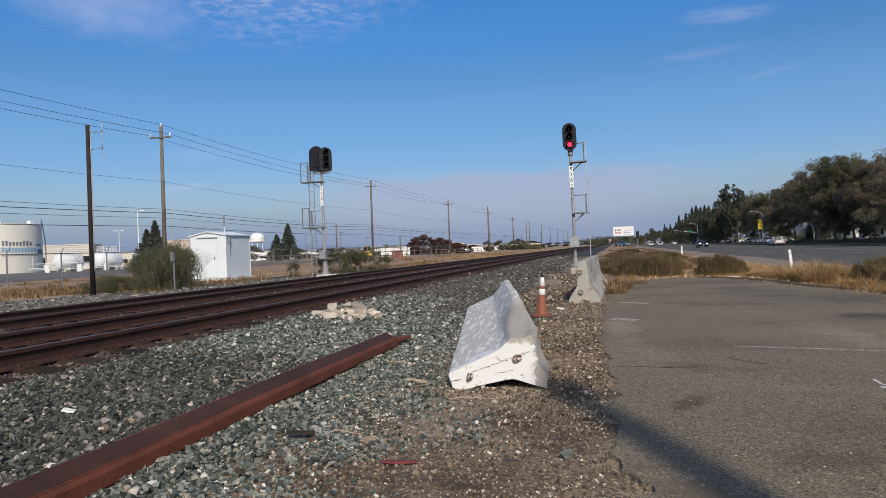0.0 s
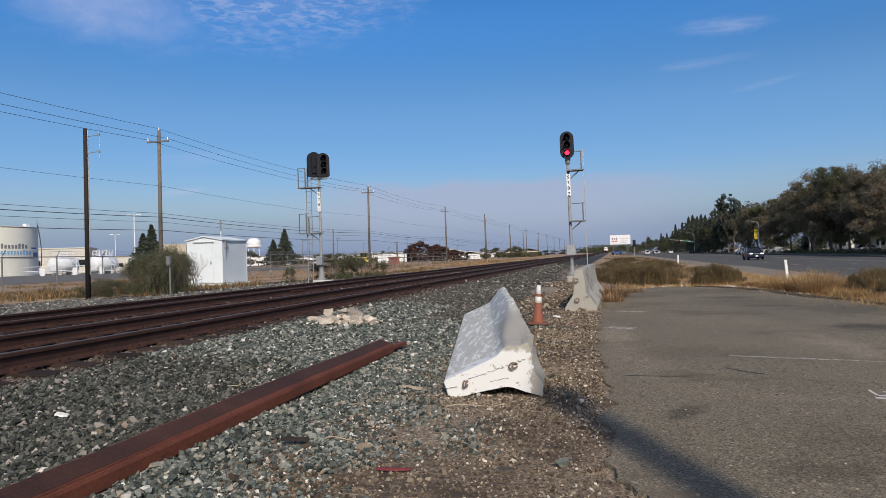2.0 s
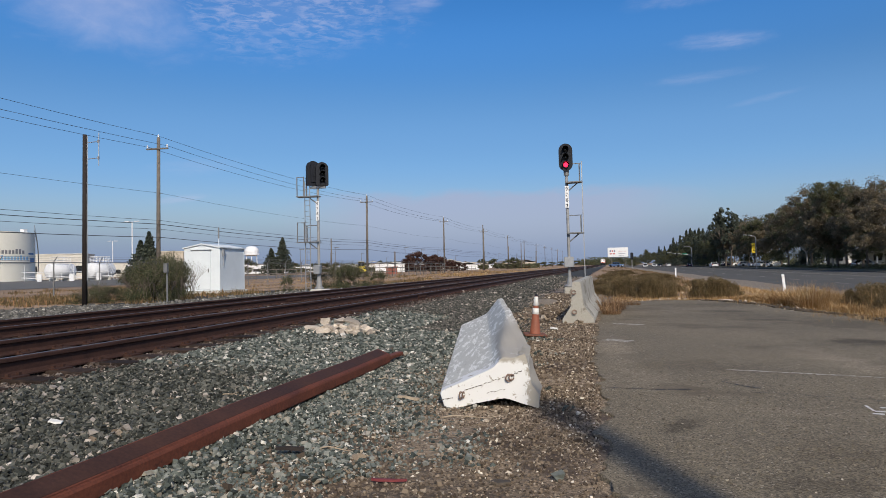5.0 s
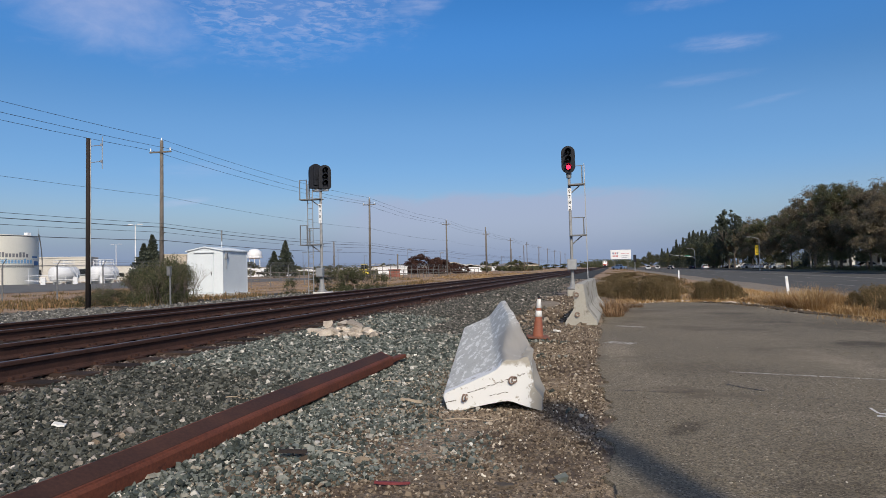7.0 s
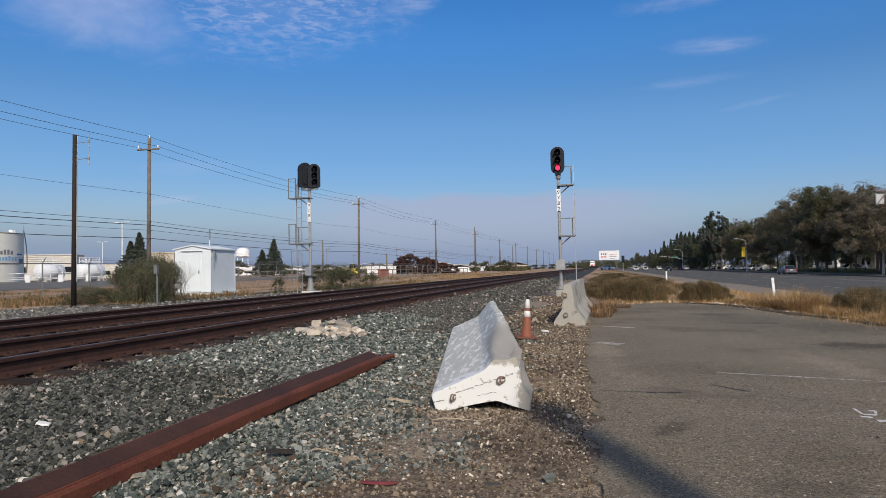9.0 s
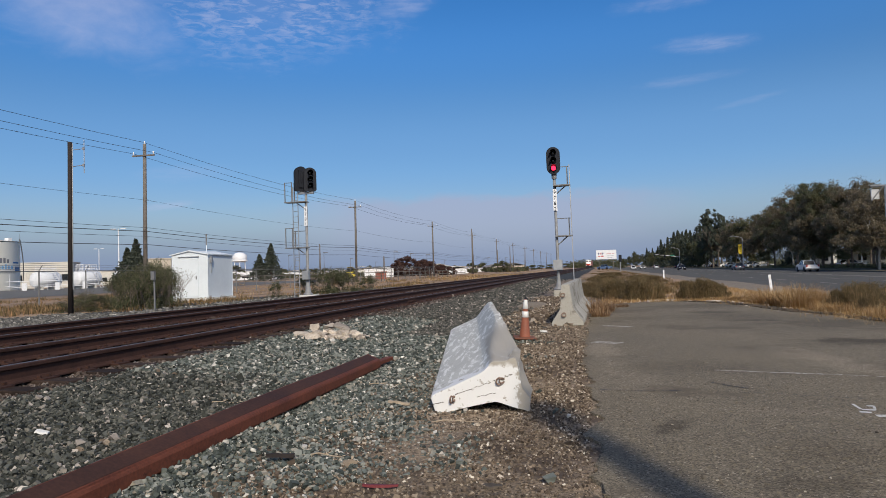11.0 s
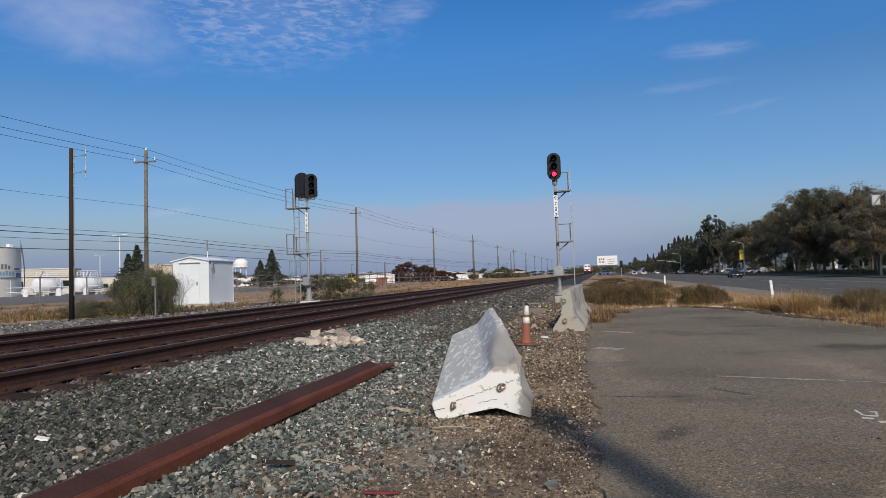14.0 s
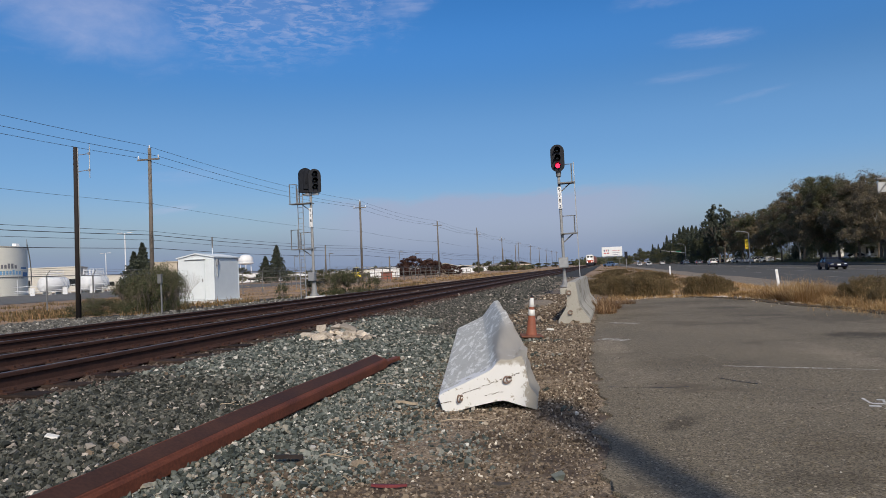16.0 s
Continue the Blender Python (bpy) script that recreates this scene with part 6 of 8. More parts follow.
# ---- fence, apron and buildings beyond the tracks ----
def chain_fence(x, y0, y1, step, h, label):
    t = thing("chain_link_fence", pose(x, 0, 0), label, "fence")
    n = int((y1 - y0) / step)
    for k in range(n + 1):
        y = y0 + k * step
        bm = bmesh.new()
        tube(bm, (0, y, 0), (0, y, h), 0.035, seg=8)
        tube(bm, (0, y, h), (0.22, y, h + 0.26), 0.02, seg=6)
        part("post", bm, M_DARKGALV, t)
    bm = bmesh.new()
    tube(bm, (0, y0, h - 0.03), (0, y1, h - 0.03), 0.022, seg=6)
    part("top_rail", bm, M_DARKGALV, t)
    for k in range(3):
        bm = bmesh.new()
        tube(bm, (0.05 + 0.08 * k, y0, h + 0.06 + 0.09 * k), (0.05 + 0.08 * k, y1, h + 0.06 + 0.09 * k), 0.006, seg=4)
        part("barbed_wire", bm, M_DARKGALV, t)
    v, f = [], []
    a, w = 0.13, 0.0018
    for k in range(int((y1 - y0) / a)):
        for s in (-1, 1):
            y = y0 + k * a + (h if s < 0 else 0)
            if y + s * h < y0 or y + s * h > y1:
                continue
            i = len(v)
            v += [(0, y, 0.03), (0, y + w * 2, 0.03), (0, y + s * h + w * 2, h - 0.05), (0, y + s * h, h - 0.05)]
            f.append((i, i + 1, i + 2, i + 3))
    tagged(part("mesh", soup("mesh", v, f), M_DARKGALV, t, "grey wire mesh"), kind="stuff")


chain_fence(-26.0, 12.0, 110.0, 3.05, 1.75, "grey chain-link fence with barbed wire on top")

M_APRON = surface("pale_apron_asphalt", (0.099, 0.0947, 0.0852), (0.152, 0.144, 0.129), 0.9, scale=0.2, fine=10, bump=0.2, space="World")
strip("service_road", M_APRON, "grey paved service yard behind the fence", "service road", lambda y: -105, lambda y: -44, -20, 130, 10, 0.014, cols=4)
strip("gravel_path", M_BALLAST, "grey gravel strip beside the far track", "gravel", lambda y: -17.0 + wob(y, 0.5, 0.4, 7), lambda y: -13.0 + TILT * y, 4, 34, 0.5, 0.004, rough=0.01, cols=10)


def bent_patch(bm, r, a0, a1, z0, z1, seg=6):
    """A thin patch on an upright cylinder."""
    lo, hi = [], []
    for k in range(seg + 1):
        a = a0 + (a1 - a0) * k / seg
        lo.append(bm.verts.new((r * math.cos(a), r * math.sin(a), z0))), hi.append(bm.verts.new((r * math.cos(a), r * math.sin(a), z1)))
    for k in range(seg):
        bm.faces.new((lo[k], lo[k + 1], hi[k + 1], hi[k]))


def storage_tank():
    cx, cy, r, h = -111.9, 99.9, 9.0, 9.0
    t = thing("storage_tank", pose(cx, cy, 0), "large cream cylindrical fuel tank with dark and blue markings", "storage tank")
    bm = bmesh.new()
    lathe(bm, [(r, 0), (r, h - 0.1), (r + 0.08, h - 0.08), (r + 0.08, h), (r - 0.05, h + 0.02), (0.3, h + 0.55)], 160)
    part("shell", bm, M_OFFWHITE, t, smooth=False)
    face = math.atan2(-cy, -cx)
    def ang(s):
        return face + math.asin(max(-0.99, min(0.99, s / r)))
    rng = random.Random(3)
    rows = ((2.3, 7.1, 4.95, 5.85, 9, (0.17, 0.17, 0.18)), (2.3, 7.7, 3.85, 4.7, 11, (0.18, 0.36, 0.55)), (2.2, 8.1, 3.1, 3.45, 20, (0.24, 0.24, 0.24)))
    for s0, s1, z0, z1, n, c in rows:
        mat = surface("tank_marking", c, tuple(min(1, v * 1.4) for v in c), 0.6, 0, 0.5, 4, 0)
        for k in range(n):
            a = s0 + (s1 - s0) * k / n
            b = a + (s1 - s0) / n * 0.68
            bm = bmesh.new()
            top = z1 if (k == 0 or rng.random() < 0.25) else z0 + (z1 - z0) * 0.75
            bent_patch(bm, r + 0.02, ang(a), ang(b), z0, top, 2)
            part("lettering_bar", bm, mat, t)
    bm = bmesh.new()
    bent_patch(bm, r + 0.02, ang(7.9), ang(8.7), 3.4, 4.3)
    bent_patch(bm, r + 0.02, ang(7.6), ang(8.5), 4.9, 5.2)
    part("emblem", bm, M_BLUEMARK, t, "blue curved emblem")
    bm = bmesh.new()
    a = ang(-0.9)
    for k in (-0.01, 0.01):
        tube(bm, ((r + 0.1) * math.cos(a + k * 2), (r + 0.1) * math.sin(a + k * 2), 0), ((r + 0.1) * math.cos(a + k * 2), (r + 0.1) * math.sin(a + k * 2), h + 0.5), 0.05, seg=6)
    part("downpipe", bm, M_DARKGALV, t)
    bm = bmesh.new()
    pts = []
    for k in range(15):
        a = ang(8.2) + k * 0.035
        pts.append(Vector(((r + 0.5) * math.cos(a), (r + 0.5) * math.sin(a), h + 0.4 - 0.55 * k)))
    for p, q in zip(pts, pts[1:]):
        tube(bm, p, q, 0.09, seg=5)
        tube(bm, p, p + Vector((0, 0, 1.0)), 0.04, seg=4)
    part("stair", bm, M_DARKGALV, t, "spiral stair on the shell")
    for s in (0.5, 1.9, 7.6):
        a = ang(s)
        bm = bmesh.new()
        box(bm, ((r - 0.8) * math.cos(a), (r - 0.8) * math.sin(a), h + 0.3), (0.8, 0.8, 0.55))
        part("roof_fitting", bm, M_WHITE, t)


M_BLUEMARK = surface("blue_marking", (0.03, 0.12, 0.30), (0.05, 0.19, 0.42), 0.6, 0, 0.5, 4, 0)
storage_tank()


def horizontal_tank(x, y, ln, r, turn, label="white horizontal fuel tank on saddles", stair=True):
    t = thing("fuel_tank", pose(x, y, 0, 0, 0, turn), label, "fuel tank", "horizontal fuel tanks")
    bm = bmesh.new()
    lathe(bm, [(r * 0.3, -ln / 2 - 0.32), (r * 0.8, -ln / 2 - 0.2), (r, -ln / 2), (r, ln / 2), (r * 0.8, ln / 2 + 0.2), (r * 0.3, ln / 2 + 0.32)], 24, (0, 0, r + 0.45), (0, 90, 0))
    part("shell", bm, M_WHITE, t, smooth=True)
    for s in (-0.3, 0.3):
        bm = bmesh.new()
        box(bm, (s * ln, 0, 0.35), (0.25, r * 1.4, 0.7))
        part("saddle", bm, M_CONCRETE, t)
    bm = bmesh.new()
    for dx in (-1.4, -0.7, 0.0, 0.7, 1.4):
        for dy in (-0.7, 0.7):
            tube(bm, (dx, dy, 2 * r + 0.35), (dx, dy, 2 * r + 1.55), 0.04, seg=4)
    for dy in (-0.7, 0.7):
        for dz in (0.55, 1.05, 1.55):
            tube(bm, (-1.4, dy, 2 * r + dz), (1.4, dy, 2 * r + dz), 0.04, seg=4)
    for dx in (-1.4, 1.4):
        for dz in (1.05, 1.55):
            tube(bm, (dx, -0.7, 2 * r + dz), (dx, 0.7, 2 * r + dz), 0.04, seg=4)
    part("walkway_rail", bm, M_WHITE, t, "white walkway railing on top")
    if stair:
        bm = bmesh.new()
        for dy in (-r - 0.35, -r - 0.95):
            tube(bm, (1.4, dy, 0.1), (-0.2, dy, 2 * r + 0.4), 0.06, seg=5)
            tube(bm, (1.4, dy, 1.0), (-0.2, dy, 2 * r + 1.3), 0.03, seg=5)
        for k in range(9):
            box(bm, (1.4 - 1.6 * k / 8, -r - 0.65, 0.15 + (2 * r + 0.2) * k / 8), (0.25, 0.6, 0.04))
        part("stair", bm, M_WHITE, t, "white steel stair")


horizontal_tank(-90.0, 95.8, 4.2, 1.25, 84)
horizontal_tank(-83.6, 97.6, 4.2, 1.25, 84)
horizontal_tank(-88.0, 102.5, 5.0, 1.2, 84, stair=False)
horizontal_tank(-80.0, 103.5, 5.0, 1.2, 84, stair=False)


def pipe_run():
    t = thing("pipe_run", pose(-84.5, 91.5, 0, 0, 0, 43), "white pipework on short posts beside the tanks", "pipework")
    for z, y in ((0.55, 0.0), (0.8, 0.35), (1.5, 0.7)):
        bm = bmesh.new()
        tube(bm, (-6.5, y, z), (6.5, y, z), 0.045, seg=6)
        part("pipe", bm, M_WHITE, t)
    for k in range(8):
        bm = bmesh.new()
        tube(bm, (-6 + 1.7 * k, 0.35, 0), (-6 + 1.7 * k, 0.35, 1.5 if k % 2 else 2.6), 0.035, seg=6)
        box(bm, (-6 + 1.7 * k, 0.35, 0.75), (0.12, 0.9, 0.1))
        part("post", bm, M_WHITE, t)
    for x in (-4.0, 0.5, 4.4):
        bm = bmesh.new()
        box(bm, (x, -0.3, 0.6), (0.7, 0.6, 1.2), bevel=0.05)
        part("pump", bm, M_WHITE if x else M_GALV, t, "small white pump housing")


pipe_run()


def shed_building(name, x, y, w, d, h, material, label, turn=0, roof="flat", windows=0, roof_mat=None, category="building"):
    t = thing(name, pose(x, y, 0, 0, 0, turn), label, category)
    bm = bmesh.new()
    if roof == "arch":
        n = 12
        ring = [(-w / 2, 0), (w / 2, 0)] + [(w / 2 - w * k / n, h * 0.72 + h * 0.28 * math.sin(math.pi * k / n) ** 0.7) for k in range(n + 1)]
        prism(bm, ring, -d / 2, d / 2)
    elif roof == "gable":
        prism(bm, [(-w / 2, 0), (w / 2, 0), (w / 2, h * 0.68), (-w / 2, h * 0.68)], -d / 2, d / 2)
    else:
        box(bm, (0, 0, h / 2), (w, d, h), bevel=0.05)
    part("wall", bm, material, t)
    bm = bmesh.new()
    if roof == "gable":
        prism(bm, [(-w / 2 - 0.4, h * 0.66), (0, h), (w / 2 + 0.4, h * 0.66), (w / 2 + 0.4, h * 0.70), (0, h + 0.15), (-w / 2 - 0.4, h * 0.70)], -d / 2 - 0.4, d / 2 + 0.4)
    elif roof == "flat":
        box(bm, (0, 0, h + 0.1), (w + 0.3, d + 0.3, 0.25), bevel=0.04)
    else:
        box(bm, (0, -d / 2 - 0.1, h * 0.35), (w * 0.5, 0.2, h * 0.66))
    part("roof" if roof != "arch" else "hangar_door", bm, roof_mat or material, t)
    for k in range(windows):
        bm = bmesh.new()
        box(bm, (-w / 2 + w * (k + 0.5) / windows, -d / 2 - 0.03, h * 0.4), (w / windows * 0.45, 0.1, h * 0.28))
        part("window", bm, M_GLASS, t, "dark window")
    return t


M_CREAM = surface("cream_cladding", (0.54, 0.52, 0.47), (0.67, 0.65, 0.60), 0.8, 0, 0.2, 2, 0.1)
M_BRICKRED = surface("red_brown_cladding", (0.20, 0.07, 0.05), (0.30, 0.11, 0.08), 0.8, 0, 0.4, 4, 0.1)
M_ROOFGREY = surface("grey_roofing", (0.16, 0.15, 0.145), (0.28, 0.26, 0.25), 0.85, 0, 0.5, 5, 0.2)
M_TANWALL = surface("tan_stucco", (0.44, 0.38, 0.30), (0.57, 0.50, 0.41), 0.85, 0, 0.4, 4, 0.2)
shed_building("pump_house", -76.5, 98.0, 3.0, 2.4, 2.2, M_WHITE, "small white pump house beside the tanks", 40)
shed_building("hangar", -162, 167, 19, 24, 7.0, M_CREAM, "cream arched aircraft hangar beyond the tanks", 42, "arch")
shed_building("warehouse", -135, 180, 26, 16, 3.9, M_CREAM, "low pale warehouse behind the tanks", 40, windows=5)
shed_building("warehouse", -120, 128, 12, 8, 5.5, M_CREAM, "pale block building behind trees", 30, windows=4)
shed_building("warehouse", -97, 133, 9, 8, 5.6, M_TANWALL, "tan building with balcony behind bushes", 30, windows=6)
shed_building("trailer_shed", -54.6, 168, 7.6, 3, 1.95, M_WHITE, "long white trailer-like building", 18)
shed_building("skip_container", -36.1, 112, 1.9, 1.6, 1.15, M_BRICKRED, "rust-red steel skip on bare ground", 18, category="container")
for k, (x, y, w, h, mm, lab) in enumerate(((-112, 205, 18, 3.0, M_WHITE, "low white building far beyond the tracks"), (-52, 238, 9, 3.0, M_TANWALL, "small tan house with a pale roof beyond the tracks"), (-47.5, 232, 8, 2.6, M_WHITE, "white house with a pale roof beyond the tracks"))):
    shed_building("far_house", x, y, w, 8, h, mm, lab, 10 + 7 * k, "gable" if k else "flat", 0 if k else 3, M_CREAM if k else M_ROOFGREY, "house")


def water_tower():
    x, y = -282.0, 500.0
    t = thing("water_tower", pose(x, y, 0), "white water tower on legs in the distance", "water tower")
    bm = bmesh.new()
    lathe(bm, [(3.0, 13.2), (5.6, 14.0), (6.0, 16.5), (5.6, 19.0), (3.5, 20.8), (0.5, 21.4)], 24)
    part("tank", bm, M_WHITE, t, smooth=True)
    for k in range(6):
        a = k * math.pi / 3
        bm = bmesh.new()
        tube(bm, (5.4 * math.cos(a), 5.4 * math.sin(a), 0), (4.6 * math.cos(a), 4.6 * math.sin(a), 14.2), 0.35, seg=6)
        part("leg", bm, M_WHITE, t)
    bm = bmesh.new()
    lathe(bm, [(6.3, 13.9), (6.5, 14.0), (6.5, 14.9), (6.3, 15.0)], 24)
    part("balcony", bm, M_WHITE, t)


water_tower()


def yard_lamp(x, y, h, label="slim dark yard lamp post"):
    t = thing("yard_lamp", pose(x, y, 0), label, "street lamp", "yard lamps")
    bm = bmesh.new()
    tube(bm, (0, 0, 0), (0, 0, h), 0.09, 0.06, 6)
    part("pole", bm, M_DARKGALV, t)
    bm = bmesh.new()
    box(bm, (0.5, 0, h), (1.3, 0.35, 0.18))
    part("lamp_head", bm, M_DARKGALV, t)
    return t


y0 = yard_lamp(-92.5, 180, 7.2)
for x, y, s in ((-100, 215, 1.0), (-62, 215, 0.85)):
    copy_thing(y0, scaled(x, y, 0, 20, s))
tall = thing("yard_lamp", pose(-75.2, 95, 0), "tall white twin-arm lamp post", "street lamp", "yard lamps")
bm = bmesh.new()
tube(bm, (0, 0, 0), (0, 0, 9.6), 0.12, 0.08, 8)
part("pole", bm, M_WHITE, tall)
for s in (-1, 1):
    bm = bmesh.new()
    box(bm, (s * 0.9, 0, 9.6), (0.9, 0.3, 0.14), bevel=0.03)
    part("lamp_head", bm, M_WHITE, tall)
copy_thing(tall, scaled(-118, 142, 0, 15, 0.95))


# dry grass and weeds left of the tracks
def straw_field(name, boxes, h, width, material, label, seed, lean=1.0, per=40):
    rng = np.random.default_rng(seed)
    roots, tall = [], []
    for x0, x1, ya, yb, n in boxes:
        m = max(4, n // per)
        c = np.stack([rng.uniform(x0, x1, m), rng.uniform(ya, yb, m)], 1)
        pick = rng.integers(0, m, n)
        xy = c[pick] + rng.normal(0, 1.0, (n, 2)) * rng.uniform(0.12, 0.5, m)[pick][:, None] * (1 + (ya > 60) * 1.5)
        tall.append(rng.uniform(0.35, 1.1, m)[pick] * np.exp(-0.4 * np.abs(rng.normal(0, 1, n))))
        roots.append(np.column_stack([xy, ground_z(xy[:, 0], xy[:, 1]) - 0.01]))
    r = np.concatenate(roots)
    solid(name, blades(name, rng, r, h * np.concatenate(tall), width, lean), material, label, "grass", "stuff")


straw_field("dry_grass_left", [(-26, -17, 14, 40, 600), (-40, -15, 38, 90, 3500), (-34, -14, 36, 60, 2000)], 0.2, 0.012, M_STRAW, "thin dry yellow grass behind the tracks", 61)
straw_field("far_dry_grass", [(-24, -13, 66, 130, 2600), (-30, -10, 120, 260, 1800), (-60, -34, 60, 140, 700)], 0.34, 0.03, M_STRAW, "band of dry yellow grass along the tracks", 62)
straw_field("green_weeds", [(-24, -15.5, 20, 30, 4500), (-30, -19, 12, 24, 5000), (-36, -22, 24, 44, 4000), (-16, -13.5, 30, 60, 2500), (-34, -13, 60, 140, 5000)], 0.35, 0.018, M_SCRUB, "low olive weeds along the ballast", 63)


def treeline(name, x0, x1, ya, yb, n, h, seed, label, m=90):
    """A far, uneven belt of small trees."""
    rng = np.random.default_rng(seed)
    c = np.column_stack([np.sort(rng.uniform(x0, x1, m)), rng.uniform(ya, yb, m), rng.uniform(0.35, 1.0, m) * h])
    pick = rng.integers(0, m, n)
    v = np.clip(rng.normal(size=(n, 3)), -1.6, 1.3) * np.array([0.5, 0.5, 0.28])
    pts = np.column_stack([c[pick, 0] + v[:, 0] * c[pick, 2] * 1.3, c[pick, 1] + v[:, 1] * 3, np.abs(c[pick, 2] * (0.5 + v[:, 2]))])
    solid(name, leaves(name, rng, pts, 1.25), M_LEAF_DARK, label, "trees", "stuff")


treeline("far_treeline", -330, -150, 400, 470, 9000, 6.0, 3, "far belt of small dark trees along the horizon", 60)
treeline("far_treeline", -150, -24, 235, 300, 5000, 2.0, 4, "low uneven shrubs far beyond the tracks", 55)
treeline("far_treeline", -215, -52, 480, 540, 7000, 7.0, 8, "broken band of small trees behind the far houses", 34)
treeline("far_treeline", -20, 24, 620, 760, 9000, 9.0, 5, "far trees where the tracks vanish")
rng_h = random.Random(12)
for k in range(30):
    y = 300 + rng_h.uniform(-25, 110)
    x = y * math.tan(math.radians(-25.5 + 0.66 * k + rng_h.uniform(-0.25, 0.25)))
    shed_building("far_house", x, y, rng_h.uniform(6, 13), 8, rng_h.uniform(2.7, 4.1), (M_CREAM, M_WHITE, M_TANWALL)[k % 3], ("cream", "white", "tan")[k % 3] + " low house in the distant row", rng_h.uniform(-20, 40), "gable", 0, (M_ROOFGREY, M_CREAM, M_TANWALL)[(k * 7 + 1) % 3], "house")
for az, y, h in ((-25.5, 185, 7.2), (-22.6, 180, 7.4), (-23.0, 230, 6.9), (-20.4, 235, 6.8), (-16.7, 190, 7.2), (-15.3, 205, 6.9), (-13.9, 250, 7.6), (-8.7, 290, 6.4), (-5.6, 300, 7.2), (-12.4, 300, 6.0), (-18.3, 260, 5.6), (-7.2, 330, 6.8)):
    copy_thing(y0, scaled(y * math.tan(math.radians(az)), y, 0, rng_h.uniform(0, 60), h / 7.2))


def loader(x, y):
    t = thing("loader", pose(x, y, 0, 0, 0, 30), "small yellow loader parked in the far yard", "loader")
    yel = surface("yellow_machine_paint", (0.55, 0.42, 0.03), (0.68, 0.54, 0.06), 0.6, 0, 1, 10, 0)
    for nm, c, sz, mm in (("body", (0, 0.4, 1.2), (1.7, 2.6, 0.9), yel), ("cab", (0, -0.2, 2.2), (1.3, 1.2, 1.2), M_GLASS), ("roof", (0, -0.2, 2.85), (1.5, 1.4, 0.12), yel), ("bucket", (0, -2.4, 0.6), (2.0, 0.7, 0.7), yel)):
        bm = bmesh.new()
        box(bm, c, sz, bevel=0.06)
        part(nm, bm, mm, t)
    for sx in (-0.8, 0.8):
        for yy in (-0.9, 1.1):
            bm = bmesh.new()
            lathe(bm, [(0.4, -0.2), (0.62, -0.2), (0.62, 0.2), (0.4, 0.2)], 16, (sx, yy, 0.62), (0, 90, 0))
            part("wheel", bm, M_RUBBER, t)


loader(-62.0, 166.0)


def pipe_fence(x0, y0, x1, y1, n):
    t = thing("pipe_fence", pose(0, 0, 0), "low rusty pipe rail fence beyond the signal", "fence")
    a, b = Vector((x0, y0, 0)), Vector((x1, y1, 0))
    for k in range(n + 1):
        p = a + (b - a) * k / n
        bm = bmesh.new()
        tube(bm, p, p + Vector((0, 0, 1.25)), 0.05, seg=6)
        part("post", bm, M_POLE, t)
    for z in (0.7, 1.2):
        bm = bmesh.new()
        tube(bm, a + Vector((0, 0, z)), b + Vector((0, 0, z)), 0.045, seg=6)
        part("rail", bm, M_POLE, t)


pipe_fence(-44.0, 74.0, -27.0, 84.0, 8)
pipe_fence(-27.0, 84.0, -24.5, 130.0, 14)


# ---- verge between lot and road ----
straw_field("dry_grass_right", [(5.4, 6.4, 13.0, 14.6, 4000), (5.2, 7.4, 17.3, 19.5, 12000), (4.8, 7.2, 19.5, 22, 7000)], 0.62, 0.0032, M_STRAW, "tall dry yellow grass at the edge of the lot", 71, 2.3, 260)
straw_field("short_straw", [(0.4, 4.5, 21.5, 24, 2600), (0.7, 3.3, 21.2, 22.2, 1800), (-0.4, 0.3, 17.5, 20.5, 300), (4.7, 5.8, 13.8, 18, 4000), (4.0, 5.8, 18.6, 23, 8000), (0, 8, 26, 45, 5000), (-0.4, 6.5, 24, 34, 4000)], 0.22, 0.007, M_STRAW, "matted short straw along the asphalt", 72)
straw_field("rear_scrub_grass", [(-0.5, 5.5, 31, 50, 3500), (0, 7.5, 48, 120, 6000), (1, 8.0, 100, 220, 4000)], 0.3, 0.012, M_SCRUB, "olive brown weeds between tracks and road", 73, 1.6, 120)


M_RUSSET = islands("russet_dry_grass", [(0.0, (0.15, 0.085, 0.045)), (0.5, (0.29, 0.175, 0.095)), (0.85, (0.42, 0.28, 0.16)), (1.0, (0.56, 0.42, 0.27))], 0.9, 1.3, fine=0.45, translucent=0.3)


def tussock(x, y, n, h, seed, label="spiky russet grass tussock beside the barrier", wide=0.2, material=None):
    rng = np.random.default_rng(seed)
    a = rng.uniform(0, 6.283, n)
    r = np.sqrt(rng.uniform(0, 1, n)) * wide
    roots = np.column_stack([r * np.cos(a), r * np.sin(a), np.zeros(n)])
    tall = h * rng.uniform(0.4, 1.0, n) ** 0.7
    solid("grass_tussock", blades("grass_tussock", rng, roots, tall, 0.004, 1.9, a + rng.normal(0, 0.9, n)), material or M_RUSSET, label, "grass", m=pose(x, y, float(ground_z(x, y))))


